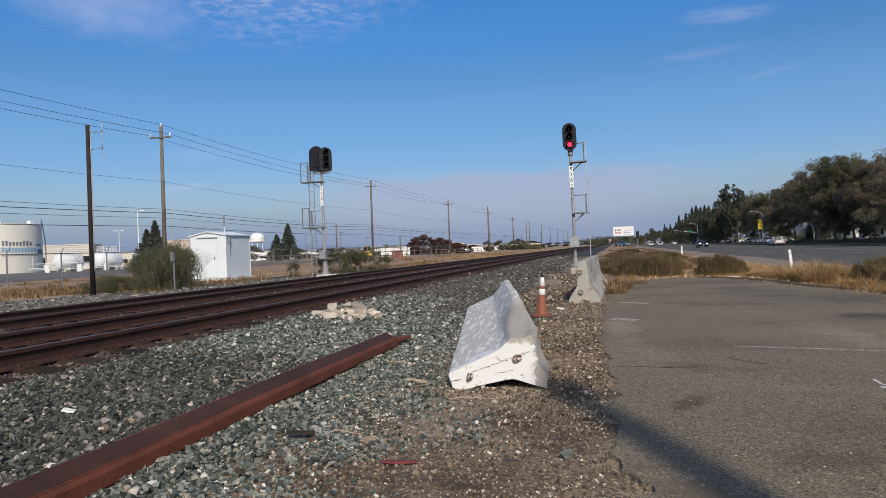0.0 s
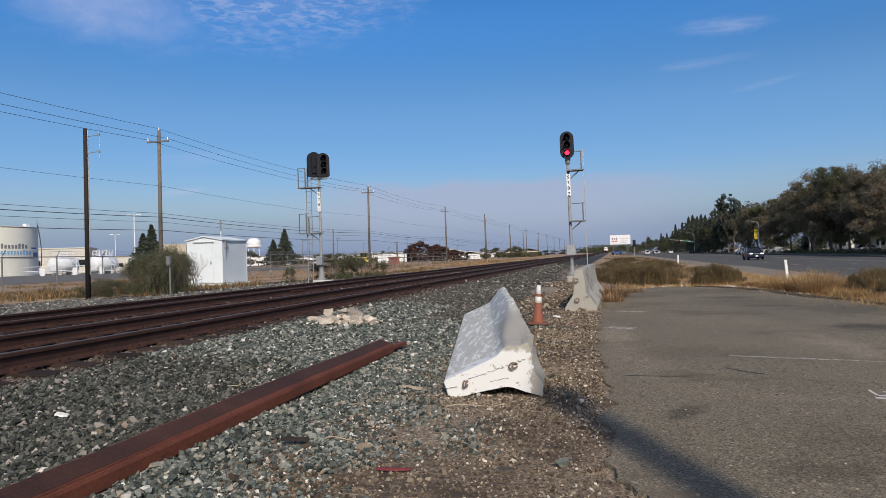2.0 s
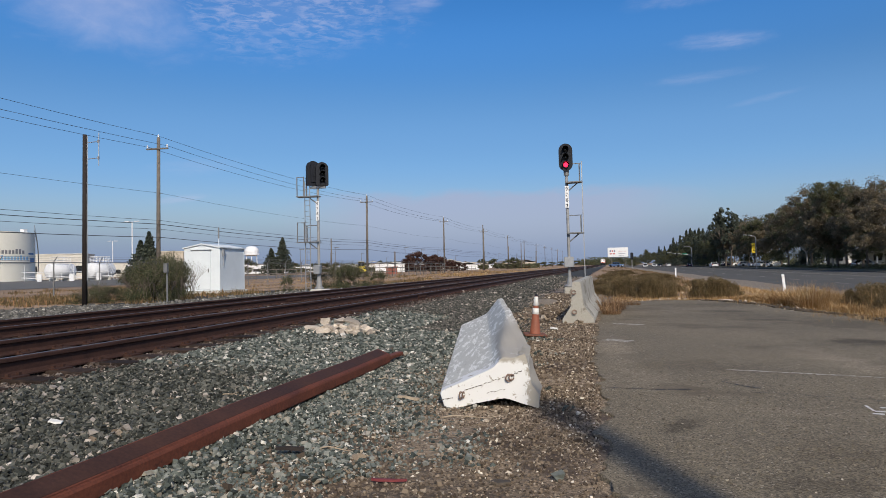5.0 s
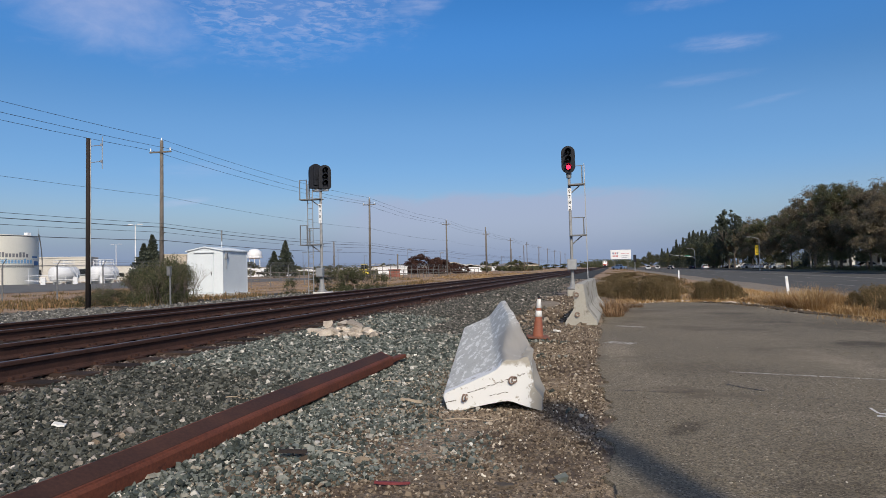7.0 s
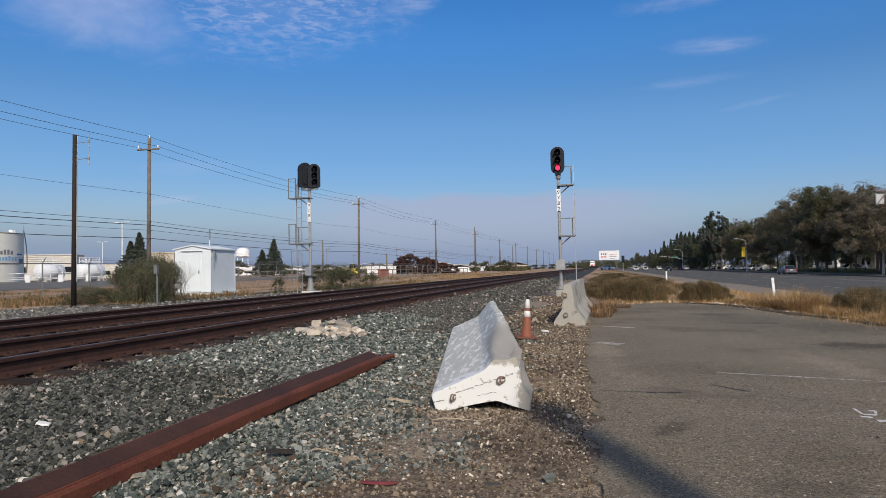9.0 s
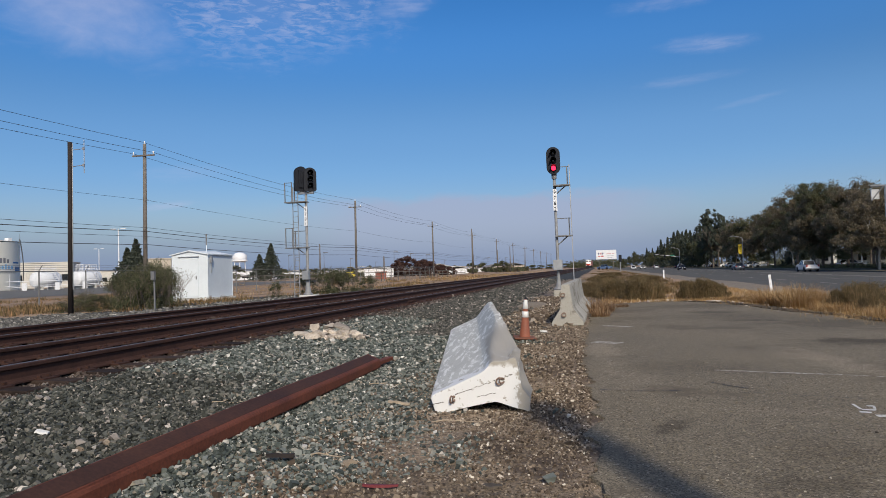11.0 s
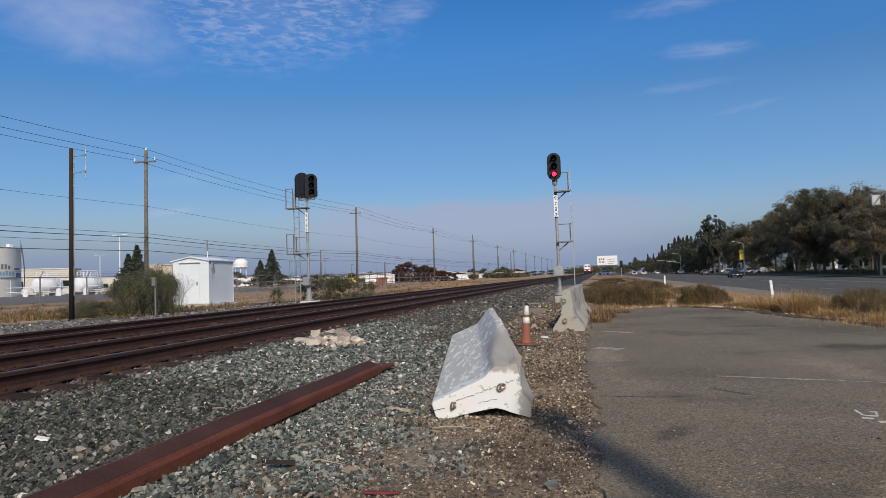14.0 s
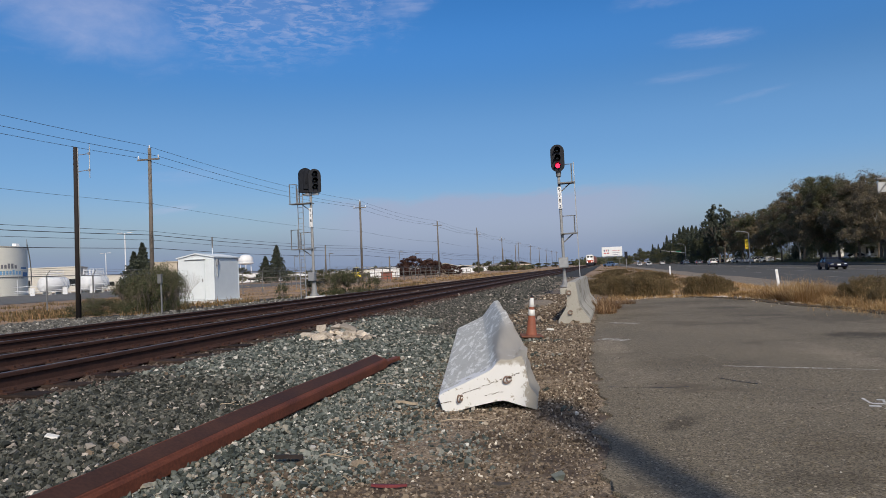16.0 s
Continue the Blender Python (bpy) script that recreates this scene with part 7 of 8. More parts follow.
tussock(0.14, 15.6, 420, 0.42, 1)
tussock(0.28, 17.2, 450, 0.6, 2)
tussock(0.02, 17.0, 320, 0.5, 3)
tussock(0.75, 19.0, 250, 0.28, 4)
rng_t = random.Random(77)
for k in range(40):
    u = k / 39
    tx = float(np.interp(u, [0, 0.55, 1], [4.1, 4.85, 5.35])) + rng_t.uniform(-0.05, 1.0 if u < 0.55 else 0.45)
    ty = float(np.interp(u, [0, 0.55, 1], [20.9, 17.4, 13.9])) + rng_t.uniform(0.0, 1.5)
    tall = float(np.interp(u, [0, 0.25, 0.48, 0.6, 0.7, 1], [0.28, 0.5, 0.78, 0.6, 0.32, 0.26])) * rng_t.uniform(0.5, 1.15)
    tussock(tx, ty, 620, tall, 10 + k, "dry yellow grass tussock at the lot edge", rng_t.uniform(0.25, 0.45), M_STRAW)


M_SCRUBDARK = islands("dark_olive_scrub", [(0.0, (0.118, 0.0945, 0.0484)), (0.5, (0.201, 0.155, 0.0792)), (0.85, (0.294, 0.211, 0.11)), (1.0, (0.431, 0.284, 0.15))], 0.9, 1.3, fine=0.6, translucent=0.45)


def scrub(seed, w, h, label):
    """A feathery low shrub: many fine leaning twigs and a few small leaves."""
    rng = np.random.default_rng(seed)
    t = thing("scrub_bush", pose(0, 0, 0), label, "bush")
    n = 900
    a, r = rng.uniform(0, 6.283, n), np.sqrt(rng.uniform(0, 1, n)) * w * 0.45
    lump = 0.55 + 0.45 * np.abs(np.sin(a * 2.0 + 1.3) * np.cos(r * 5))
    roots = np.column_stack([r * np.cos(a), r * np.sin(a), rng.uniform(0, 0.25 * h, n)])
    part("twig_mass", blades("twig_mass", rng, roots, h * (1.1 - 0.75 * r / (w * 0.5)) * lump * rng.uniform(0.7, 1.9, n), 0.006, 1.3), M_SCRUBDARK, t)
    pts = crown_points(rng, 13000, 44, w * 0.46, w * 0.12, h * 0.08, h * 0.9, lambda u: 1.0 - 0.55 * u)
    pts, ways = pts
    pts[:, 2] = np.maximum(pts[:, 2], 0.01)
    part("foliage", leaves("foliage", rng, pts, 0.034, ways, 1.5), M_SCRUBDARK, t)
    return t


s1 = scrub(81, 1.8, 0.66, "feathery olive-brown scrub bush at the lot edge")
s1.matrix_world = scaled(1.3, 24.0, -0.03, 0, 1.0, 0.75)
for x, y, s, h in ((0.1, 26.0, 1.0, 1.2), (2.6, 28.5, 0.9, 1.1), (0.6, 30.5, 1.1, 1.2), (4.6, 29.5, 0.8, 1.0), 
                   (-0.2, 34, 1.4, 1.2), (2.2, 36, 1.5, 1.1), (4.8, 35, 1.4, 0.9), (0.5, 42, 1.7, 1.2), (3.5, 45, 1.7, 1.0), (1.0, 55, 2.0, 1.2), (4.0, 60, 2.0, 1.0), (2.0, 75, 2.4, 1.3)):
    copy_thing(s1, scaled(x, y, float(ground_z(x, y)) - 0.02, x * 97 + y * 31, s * random.uniform(0.65, 1.05), h * random.uniform(0.5, 1.0)))


for x, y, s, h in ((5.75, 16.9, 0.7, 1.3), (6.2, 17.2, 0.8, 1.4), (5.85, 15.7, 0.6, 1.1), (6.5, 16.2, 0.8, 1.25), (6.9, 17.3, 0.9, 1.45), (6.3, 15.0, 0.6, 1.0)):
    o = copy_thing(s1, scaled(x, y, float(ground_z(x, y)) - 0.02, x * 97 + y * 31, s, h))
    o["label"] = "dark olive bush among the dry grass at the lot edge"
for x, y, s, h in ((1.45, 22.7, 0.75, 1.5), (1.95, 23.1, 0.5, 1.1), (3.0, 22.6, 0.6, 1.25), (3.5, 22.8, 0.65, 1.4), (3.95, 23.2, 0.5, 1.05), (0.75, 24.4, 0.9, 1.45)):
    o = copy_thing(s1, scaled(x, y, float(ground_z(x, y)) - 0.02, x * 57 + y * 31, s, h))
    o["label"] = "rounded olive-brown scrub bush behind the lot edge"


def edge_litter():
    rng = np.random.default_rng(9)
    n = 170
    u = rng.uniform(0, 1, n)
    ex = np.interp(u, [0, 0.3, 0.5, 0.8, 1], [0.9, 2.0, 3.6, 4.5, 5.2])
    ey = np.interp(u, [0, 0.3, 0.5, 0.8, 1], [21.0, 22.0, 20.6, 16.8, 14.0])
    c = np.column_stack([ex + rng.normal(0, 0.2, n), ey + rng.normal(0.1, 0.2, n), np.full(n, 0.02)])
    me = stones("edge_stones", rng, c, 0.019 * rng.lognormal(0, 0.45, n))
    solid("edge_stones", me, M_RUBBLE, "pale stones and crumbs along the asphalt edge", "stones", "stuff")


def edge_soil():
    """Dark crumbs of soil and rotted straw banked along the asphalt's edge."""
    rng = np.random.default_rng(19)
    n = 5200
    y = rng.uniform(13.2, 21.3, n)
    x = np.array([lot_right(v) for v in y]) + np.abs(rng.normal(0, 0.16, n)) - 0.14
    c = np.column_stack([x, y, np.full(n, 0.012) + rng.uniform(0, 0.02, n)])
    solid("edge_soil", stones("edge_soil", rng, c, 0.018 * rng.lognormal(0, 0.4, n), 0.6), M_RUSTSOIL, "dark crumbly soil along the asphalt edge", "soil", "stuff")


edge_soil()
edge_litter()
scrap("concrete_slab_piece", 3.5, 20.95, 0.03, (0.42, 0.3, 0.03), (4, 3, 25), M_RUBBLE, "pale broken concrete slab at the lot edge", "rubble")
scrap("concrete_slab_piece", 2.4, 21.9, 0.04, (0.16, 0.1, 0.03), (0, 2, 25), M_RUBBLE, "pale broken concrete slab at the lot edge", "rubble")


def marker_post(x, y, h, lean):
    t = thing("marker_post", pose(x, y, float(ground_z(x, y)) - 0.02, 0, lean, 0), "white flexible road marker post", "marker post", "road marker posts")
    bm = bmesh.new()
    box(bm, (0, 0, h / 2), (0.125, 0.03, h), bevel=0.012)
    part("blade", bm, M_WHITE, t)
    bm = bmesh.new()
    box(bm, (0, -0.02, h - 0.16), (0.09, 0.012, 0.14))
    part("reflector", bm, M_COLLAR, t, "pale reflector patch")


marker_post(8.3, 34.5, 0.95, -5)
marker_post(6.2, 62.5, 0.78, 0)


def casting_pole():
    """The pole behind the camera whose shadow falls across the lot."""
    t = thing("wooden_pole", pose(3.02, -2.72, 0), "wooden pole standing on the paved lot", "pole")
    bm = bmesh.new()
    tube(bm, (0, 0, -0.1), (0, 0, 6.6), 0.16, 0.14, 12)
    part("shaft", bm, M_POLE, t, smooth=True)
    bm = bmesh.new()
    box(bm, (0, 0, 6.35), (0.34, 0.34, 0.5), bevel=0.03)
    part("box", bm, M_GALV, t, "grey box at the top")


casting_pole()


def roadside_sign():
    t = thing("roadside_sign", pose(9.6, 23.6, -0.5), "framed grey roadside sign on a steel post", "sign")
    bm = bmesh.new()
    tube(bm, (0, 0, 0), (0, 0, 4.95), 0.09, seg=10)
    part("post", bm, M_DARKGALV, t)
    bm = bmesh.new()
    tube(bm, (0, 0, 4.95), (0, 0, 5.05), 0.12, 0.08, seg=10)
    part("cap", bm, M_RAIL, t, "dark post cap")
    bm = bmesh.new()
    box(bm, (0.05, -0.12, 3.4), (1.1, 0.06, 0.92), bevel=0.03)
    part("panel", bm, M_GLASS, t, "dark glossy panel")
    for dx, dz, sx, sz in ((0, 0.47, 1.2, 0.07), (0, -0.47, 1.2, 0.07), (-0.57, 0, 0.07, 1.0), (0.57, 0, 0.07, 1.0)):
        bm = bmesh.new()
        box(bm, (0.05 + dx, -0.13, 3.4 + dz), (sx, 0.1, sz), bevel=0.02)
        part("frame_bar", bm, M_GALV, t)
    bm = bmesh.new()
    box(bm, (-0.78, 0.0, 3.65), (0.24, 0.05, 0.32), bevel=0.01)
    part("side_plate", bm, M_GALV, t, "small pale grey plate")
    bm = bmesh.new()
    tube(bm, (-0.9, -0.04, 3.45), (-0.55, -0.04, 3.9), 0.02, seg=6)
    tube(bm, (-0.9, 0, 3.92), (0.0, 0, 3.92), 0.03, seg=6)
    part("brace", bm, M_DARKGALV, t)


roadside_sign()


# ---- far side of the road ----
def street_lamp(x, y, h, banner):
    t = thing("street_lamp", pose(x, y, -0.5), "grey street lamp with a yellow banner" if banner else "grey street lamp at the roadside", "street lamp", "street lamps")
    bm = bmesh.new()
    tube(bm, (0, 0, 0), (0, 0, h - 0.5), 0.12, 0.07, 8)
    part("pole", bm, M_GALV, t)
    bm = bmesh.new()
    pts = [Vector((-0.6 * k + 0.1 * 0, 0, h - 0.5 + 0.5 * math.sin(k * 0.52))) for k in range(4)]
    for p, q in zip(pts, pts[1:]):
        tube(bm, p, q, 0.05, seg=6)
    part("arm", bm, M_GALV, t)
    bm = bmesh.new()
    box(bm, (-2.1, 0, h), (0.8, 0.3, 0.16), bevel=0.04)
    part("lamp_head", bm, M_GALV, t)
    if banner:
        bm = bmesh.new()
        box(bm, (-0.5, 0, h - 2.9), (0.72, 0.02, 2.2))
        p = part("banner", bm, surface("yellow_cloth", (0.60, 0.42, 0.02), (0.72, 0.52, 0.04), 0.8, 0, 1, 10, 0.1), t, "yellow cloth banner")
        bm = bmesh.new()
        for z in (h - 2.3, h - 2.9, h - 3.4):
            box(bm, (-0.5, -0.015, z), (0.3, 0.008, 0.08))
        part("lettering_bar", bm, M_BLACK, p)


street_lamp(32.2, 156.7, 7.3, True)


def traffic_signal():
    t = thing("traffic_signal", pose(33.4, 275, -0.5), "grey traffic signal pole with a long mast arm", "traffic signal")
    bm = bmesh.new()
    tube(bm, (0, 0, 0), (0, 0, 7.0), 0.17, 0.1, 8)
    part("pole", bm, M_GALV, t)
    bm = bmesh.new()
    tube(bm, (0, 0, 4.3), (-9.5, 0, 5.6), 0.13, 0.06, 8)
    part("mast_arm", bm, M_GALV, t)
    bm = bmesh.new()
    for a, b in (((0, 0, 7.0), (-0.8, 0, 7.7)), ((-0.8, 0, 7.7), (-2.2, 0, 7.9))):
        tube(bm, a, b, 0.06, seg=6)
    box(bm, (-2.5, 0, 7.9), (0.8, 0.3, 0.15))
    part("lamp_arm", bm, M_GALV, t)
    for x, z in ((-9.2, 5.2), (-5.5, 4.7), (-0.3, 3.2)):
        bm = bmesh.new()
        box(bm, (x, -0.15, z), (0.4, 0.3, 1.1), bevel=0.04)
        part("signal_light", bm, M_BLACK, t, "black signal light")
    bm = bmesh.new()
    box(bm, (-2.6, -0.1, 4.95), (1.7, 0.05, 0.45))
    part("street_sign", bm, surface("green_sign", (0.02, 0.16, 0.10), (0.03, 0.22, 0.14), 0.5, 0, 1, 10, 0), t, "green street name plate")


traffic_signal()


def signal_post(x, y):
    t = thing("traffic_signal", pose(x, y, -0.4), "black traffic signal head on a short grey post", "traffic signal")
    bm = bmesh.new()
    tube(bm, (0, 0, 0), (0, 0, 3.6), 0.09, 0.07, 8)
    part("pole", bm, M_GALV, t)
    bm = bmesh.new()
    box(bm, (0, -0.2, 3.1), (0.62, 0.12, 1.5), bevel=0.04)
    part("signal_light", bm, M_BLACK, t, "black signal light with a wide backing board")


signal_post(6.0, 150.0)


def billboard():
    t = thing("billboard", pose(4.75, 230, -0.1), "white billboard with red and blue lettering bars on posts", "billboard")
    bm = bmesh.new()
    box(bm, (0, 0, 5.0), (6.6, 0.2, 3.1), bevel=0.03)
    b = part("panel", bm, M_WHITE, t)
    for x in (-2.2, 2.2):
        bm = bmesh.new()
        tube(bm, (x, 0.25, 0), (x, 0.25, 6.4), 0.14, seg=6)
        part("post", bm, M_POLE, t)
    red = surface("red_lettering", (0.42, 0.10, 0.11), (0.52, 0.15, 0.16), 0.6, 0, 1, 8, 0)
    blue = surface("dark_blue_lettering", (0.10, 0.11, 0.2), (0.15, 0.17, 0.27), 0.6, 0, 1, 8, 0)
    for x, z, w, h, m in ((-2.45, 5.4, 0.42, 0.6, blue), (-1.75, 5.4, 0.42, 0.6, red), (-1.1, 5.4, 0.4, 0.6, blue), (-2.3, 4.5, 0.7, 0.42, red), (-1.3, 4.5, 0.8, 0.42, red), (0.8, 5.3, 1.4, 0.12, red), (2.2, 5.3, 0.7, 0.12, red), (1.3, 4.55, 2.2, 0.12, blue), (1.1, 3.95, 1.7, 0.1, blue)):
        bm = bmesh.new()
        box(bm, (x, -0.115, z), (w, 0.02, h))
        part("lettering_bar", bm, m, b)


billboard()
for x, y, s in ((10.0, 240, 0.75), (14.5, 330, 1.1), (9.0, 420, 1.2)):
    copy_thing(l1, scaled(x, y, -0.2, x * 37, s, s))

# trees along the far side
A = broadleaf(91, 15.0, 6.0, M_LEAF_BROWN, "tall roadside tree with browning leaves", 32000, 0.26, clumps=200)
B = broadleaf(92, 13.5, 5.2, M_LEAF_DARK, "tall roadside tree with dull green leaves", 28000, 0.26, clumps=190)
C = conifer(93, 19.0, 4.6, "tall dark roadside conifer", 9000, 0.6, 1.0)
D = broadleaf(94, 12.0, 5.0, M_LEAF_BROWN, "roadside tree with pale trunk and brown leaves", 11000, 0.32, bark=M_PALEBARK, stem=0.3, clumps=150)
TREES = [
    (A, 36.5, 98, 10, 0.70), (B, 36.0, 105, 80, 0.80), (A, 37.5, 111, 150, 0.82), (A, 36.5, 119, 200, 0.90), (B, 37.5, 127, 20, 1.06), (A, 36.5, 133, 300, 0.98), (B, 36.0, 146, 120, 0.84), (A, 37, 156, 220, 0.82),
    (D, 34.0, 113, 40, 0.85), (D, 34.0, 126, 110, 0.8), (A, 39, 90, 70, 0.66), (D, 36.5, 91, 10, 0.78), (B, 41, 99, 33, 0.8), (A, 42, 114, 33, 0.9), (B, 42, 132, 93, 1.1), (B, 35.5, 165, 250, 0.86), (A, 36, 177, 10, 0.82), (B, 37, 188, 70, 0.84),
    (A, 36, 202, 130, 0.80), (B, 36, 216, 190, 0.85), (D, 33.5, 154, 70, 0.72), (D, 33.5, 172, 70, 0.7), (D, 33.5, 194, 70, 0.7), (A, 44, 104, 44, 0.85), (B, 38, 82, 99, 0.68), (A, 42, 76, 55, 0.68), (B, 40, 66, 11, 0.68),
]
for proto, x, y, turn, s in TREES:
    g = max(1.0, 41.0 / x)
    copy_thing(proto, scaled(x * g, y * g, -0.55, turn, s * g))
P = broadleaf(95, 18.0, 4.3, M_NEEDLE, "tall irregular dark pine", 22000, 0.36, stem=0.3, clumps=150)
P.matrix_world = scaled(37.9, 228, -0.55, 0, 0.95, 1.03)
for az, y, wide, tall in ((8.95, 242, 0.8, 0.93), (9.85, 226, 0.75, 0.92), (8.45, 262, 0.62, 0.82), (10.4, 240, 0.8, 0.86), (7.1, 350, 0.9, 0.9), (7.75, 320, 0.8, 0.82), (6.3, 385, 0.9, 0.85)):
    copy_thing(P, scaled(y * math.tan(math.radians(az)), y, -0.55, az * 97, wide, tall))
# a packed stand of spires, lower towards the distance
for az, y, h in ((8.3, 262, 13.8), (8.05, 274, 13.4), (7.8, 276, 15.0), (7.5, 286, 15.8), (7.2, 298, 15.6), (6.86, 312, 17.0), (6.56, 328, 17.0), (6.72, 335, 15.4), (7.35, 305, 14.2), (7.95, 285, 12.6),
                 (6.07, 350, 15.4), (5.8, 362, 12.6), (5.55, 382, 15.6), (5.3, 400, 12.4), (4.87, 440, 12.4), (4.6, 460, 11.0), (4.43, 478, 13.4)):
    copy_thing(C, scaled(y * math.tan(math.radians(az)), y, -0.55, az * 71 + y, h / 19.0 * 0.95, h / 19.0))
for az, y, wide, tall in ((9.0, 246, 0.8, 0.62), (8.4, 258, 0.8, 0.66), (7.9, 270, 0.8, 0.68), (7.4, 290, 0.85, 0.72), (6.9, 305, 0.9, 0.75), (6.4, 330, 0.9, 0.72), (5.9, 355, 0.9, 0.7), (5.4, 385, 0.9, 0.66), (4.9, 430, 0.9, 0.64),
                          (4.2, 500, 0.9, 0.66), (3.7, 560, 0.9, 0.72), (3.5, 600, 0.8, 0.95), (3.1, 640, 0.9, 0.7), (2.6, 700, 0.9, 0.6)):
    copy_thing(B, scaled(y * math.tan(math.radians(az)), y, -0.55, az * 71 + y, wide, tall))
A.matrix_world, B.matrix_world, C.matrix_world, D.matrix_world = scaled(46, 92, -0.45, 0, 0.74), scaled(46, 126, -0.45, 0, 1.0), scaled(44, 160, -0.45, 0, 0.75), scaled(36.0, 96, -0.45, 0, 0.8)


def hedge(x, y0, y1, h, w, seed):
    rng = np.random.default_rng(seed)
    n = int((y1 - y0) * 130)
    pts = np.column_stack([x + rng.normal(0, w, n), rng.uniform(y0, y1, n), -0.4 + np.abs(rng.normal(0, 0.5, n)) * h])
    solid("hedge", leaves("hedge", rng, pts, 0.32), M_LEAF_DARK, "low dark hedge under the roadside trees", "hedge", "stuff")


hedge(42.5, 95, 175, 0.55, 1.2, 5)
hedge(50.0, 190, 340, 1.6, 2.0, 7)
hedge(66.0, 60, 300, 6.0, 2.0, 6)


def bungalow_house(x, y, turn, label):
    t = shed_building("house", x, y, 12, 8, 4.4, M_CREAM, label, turn, "gable", 3, M_ROOFGREY, "house")
    for k in range(4):
        bm = bmesh.new()
        box(bm, (-3.6 + 2.4 * k, -5.6, 1.35), (0.22, 0.22, 2.7))
        part("porch_pillar", bm, M_WHITE, t)
    bm = bmesh.new()
    box(bm, (0, -4.9, 2.8), (8.4, 2.2, 0.2))
    part("porch_roof", bm, M_ROOFGREY, t)
    return t


bungalow_house(56, 150, -60, "white single-storey house with a porch behind the trees").location.z = -0.4
bungalow_house(57, 185, -60, "white house glimpsed behind roadside trees").location.z = -0.4
bungalow_house(58, 122, -50, "white house behind roadside trees").location.z = -0.4


# ---- vehicles ----
def paint(name, c):
    m = surface(name, tuple(v * 0.9 for v in c), tuple(min(1, v * 1.08) for v in c), 0.22, 0.0, 1.5, 20, 0, spec=0.4)
    m.node_tree.nodes["Principled BSDF"].inputs["Coat Weight"].default_value = 0.0
    return m


def slab(bm, lower, upper):
    """A block between two outlines of four corners each."""
    a, b = [bm.verts.new(v) for v in lower], [bm.verts.new(v) for v in upper]
    for k in range(4):
        bm.faces.new((a[k], a[(k + 1) % 4], b[(k + 1) % 4], b[k]))
    bm.faces.new(a[::-1]), bm.faces.new(b)




def wheel(parent, x, y, r):
    bm = bmesh.new()
    lathe(bm, [(r * 0.62, -0.11), (r * 0.95, -0.11), (r, -0.07), (r, 0.07), (r * 0.95, 0.11), (r * 0.62, 0.11)], 20)
    tyre = part("wheel", bm, M_RUBBER, parent, "black tyre", smooth=False)
    tyre.matrix_basis = pose(x, y, r, 0, 90, 0)
    bm = bmesh.new()
    lathe(bm, [(r * 0.62, -0.1), (r * 0.6, 0.06), (r * 0.2, 0.09), (r * 0.15, 0.1)], 14)
    part("rim", bm, M_CHROME, tyre, "metal rim")


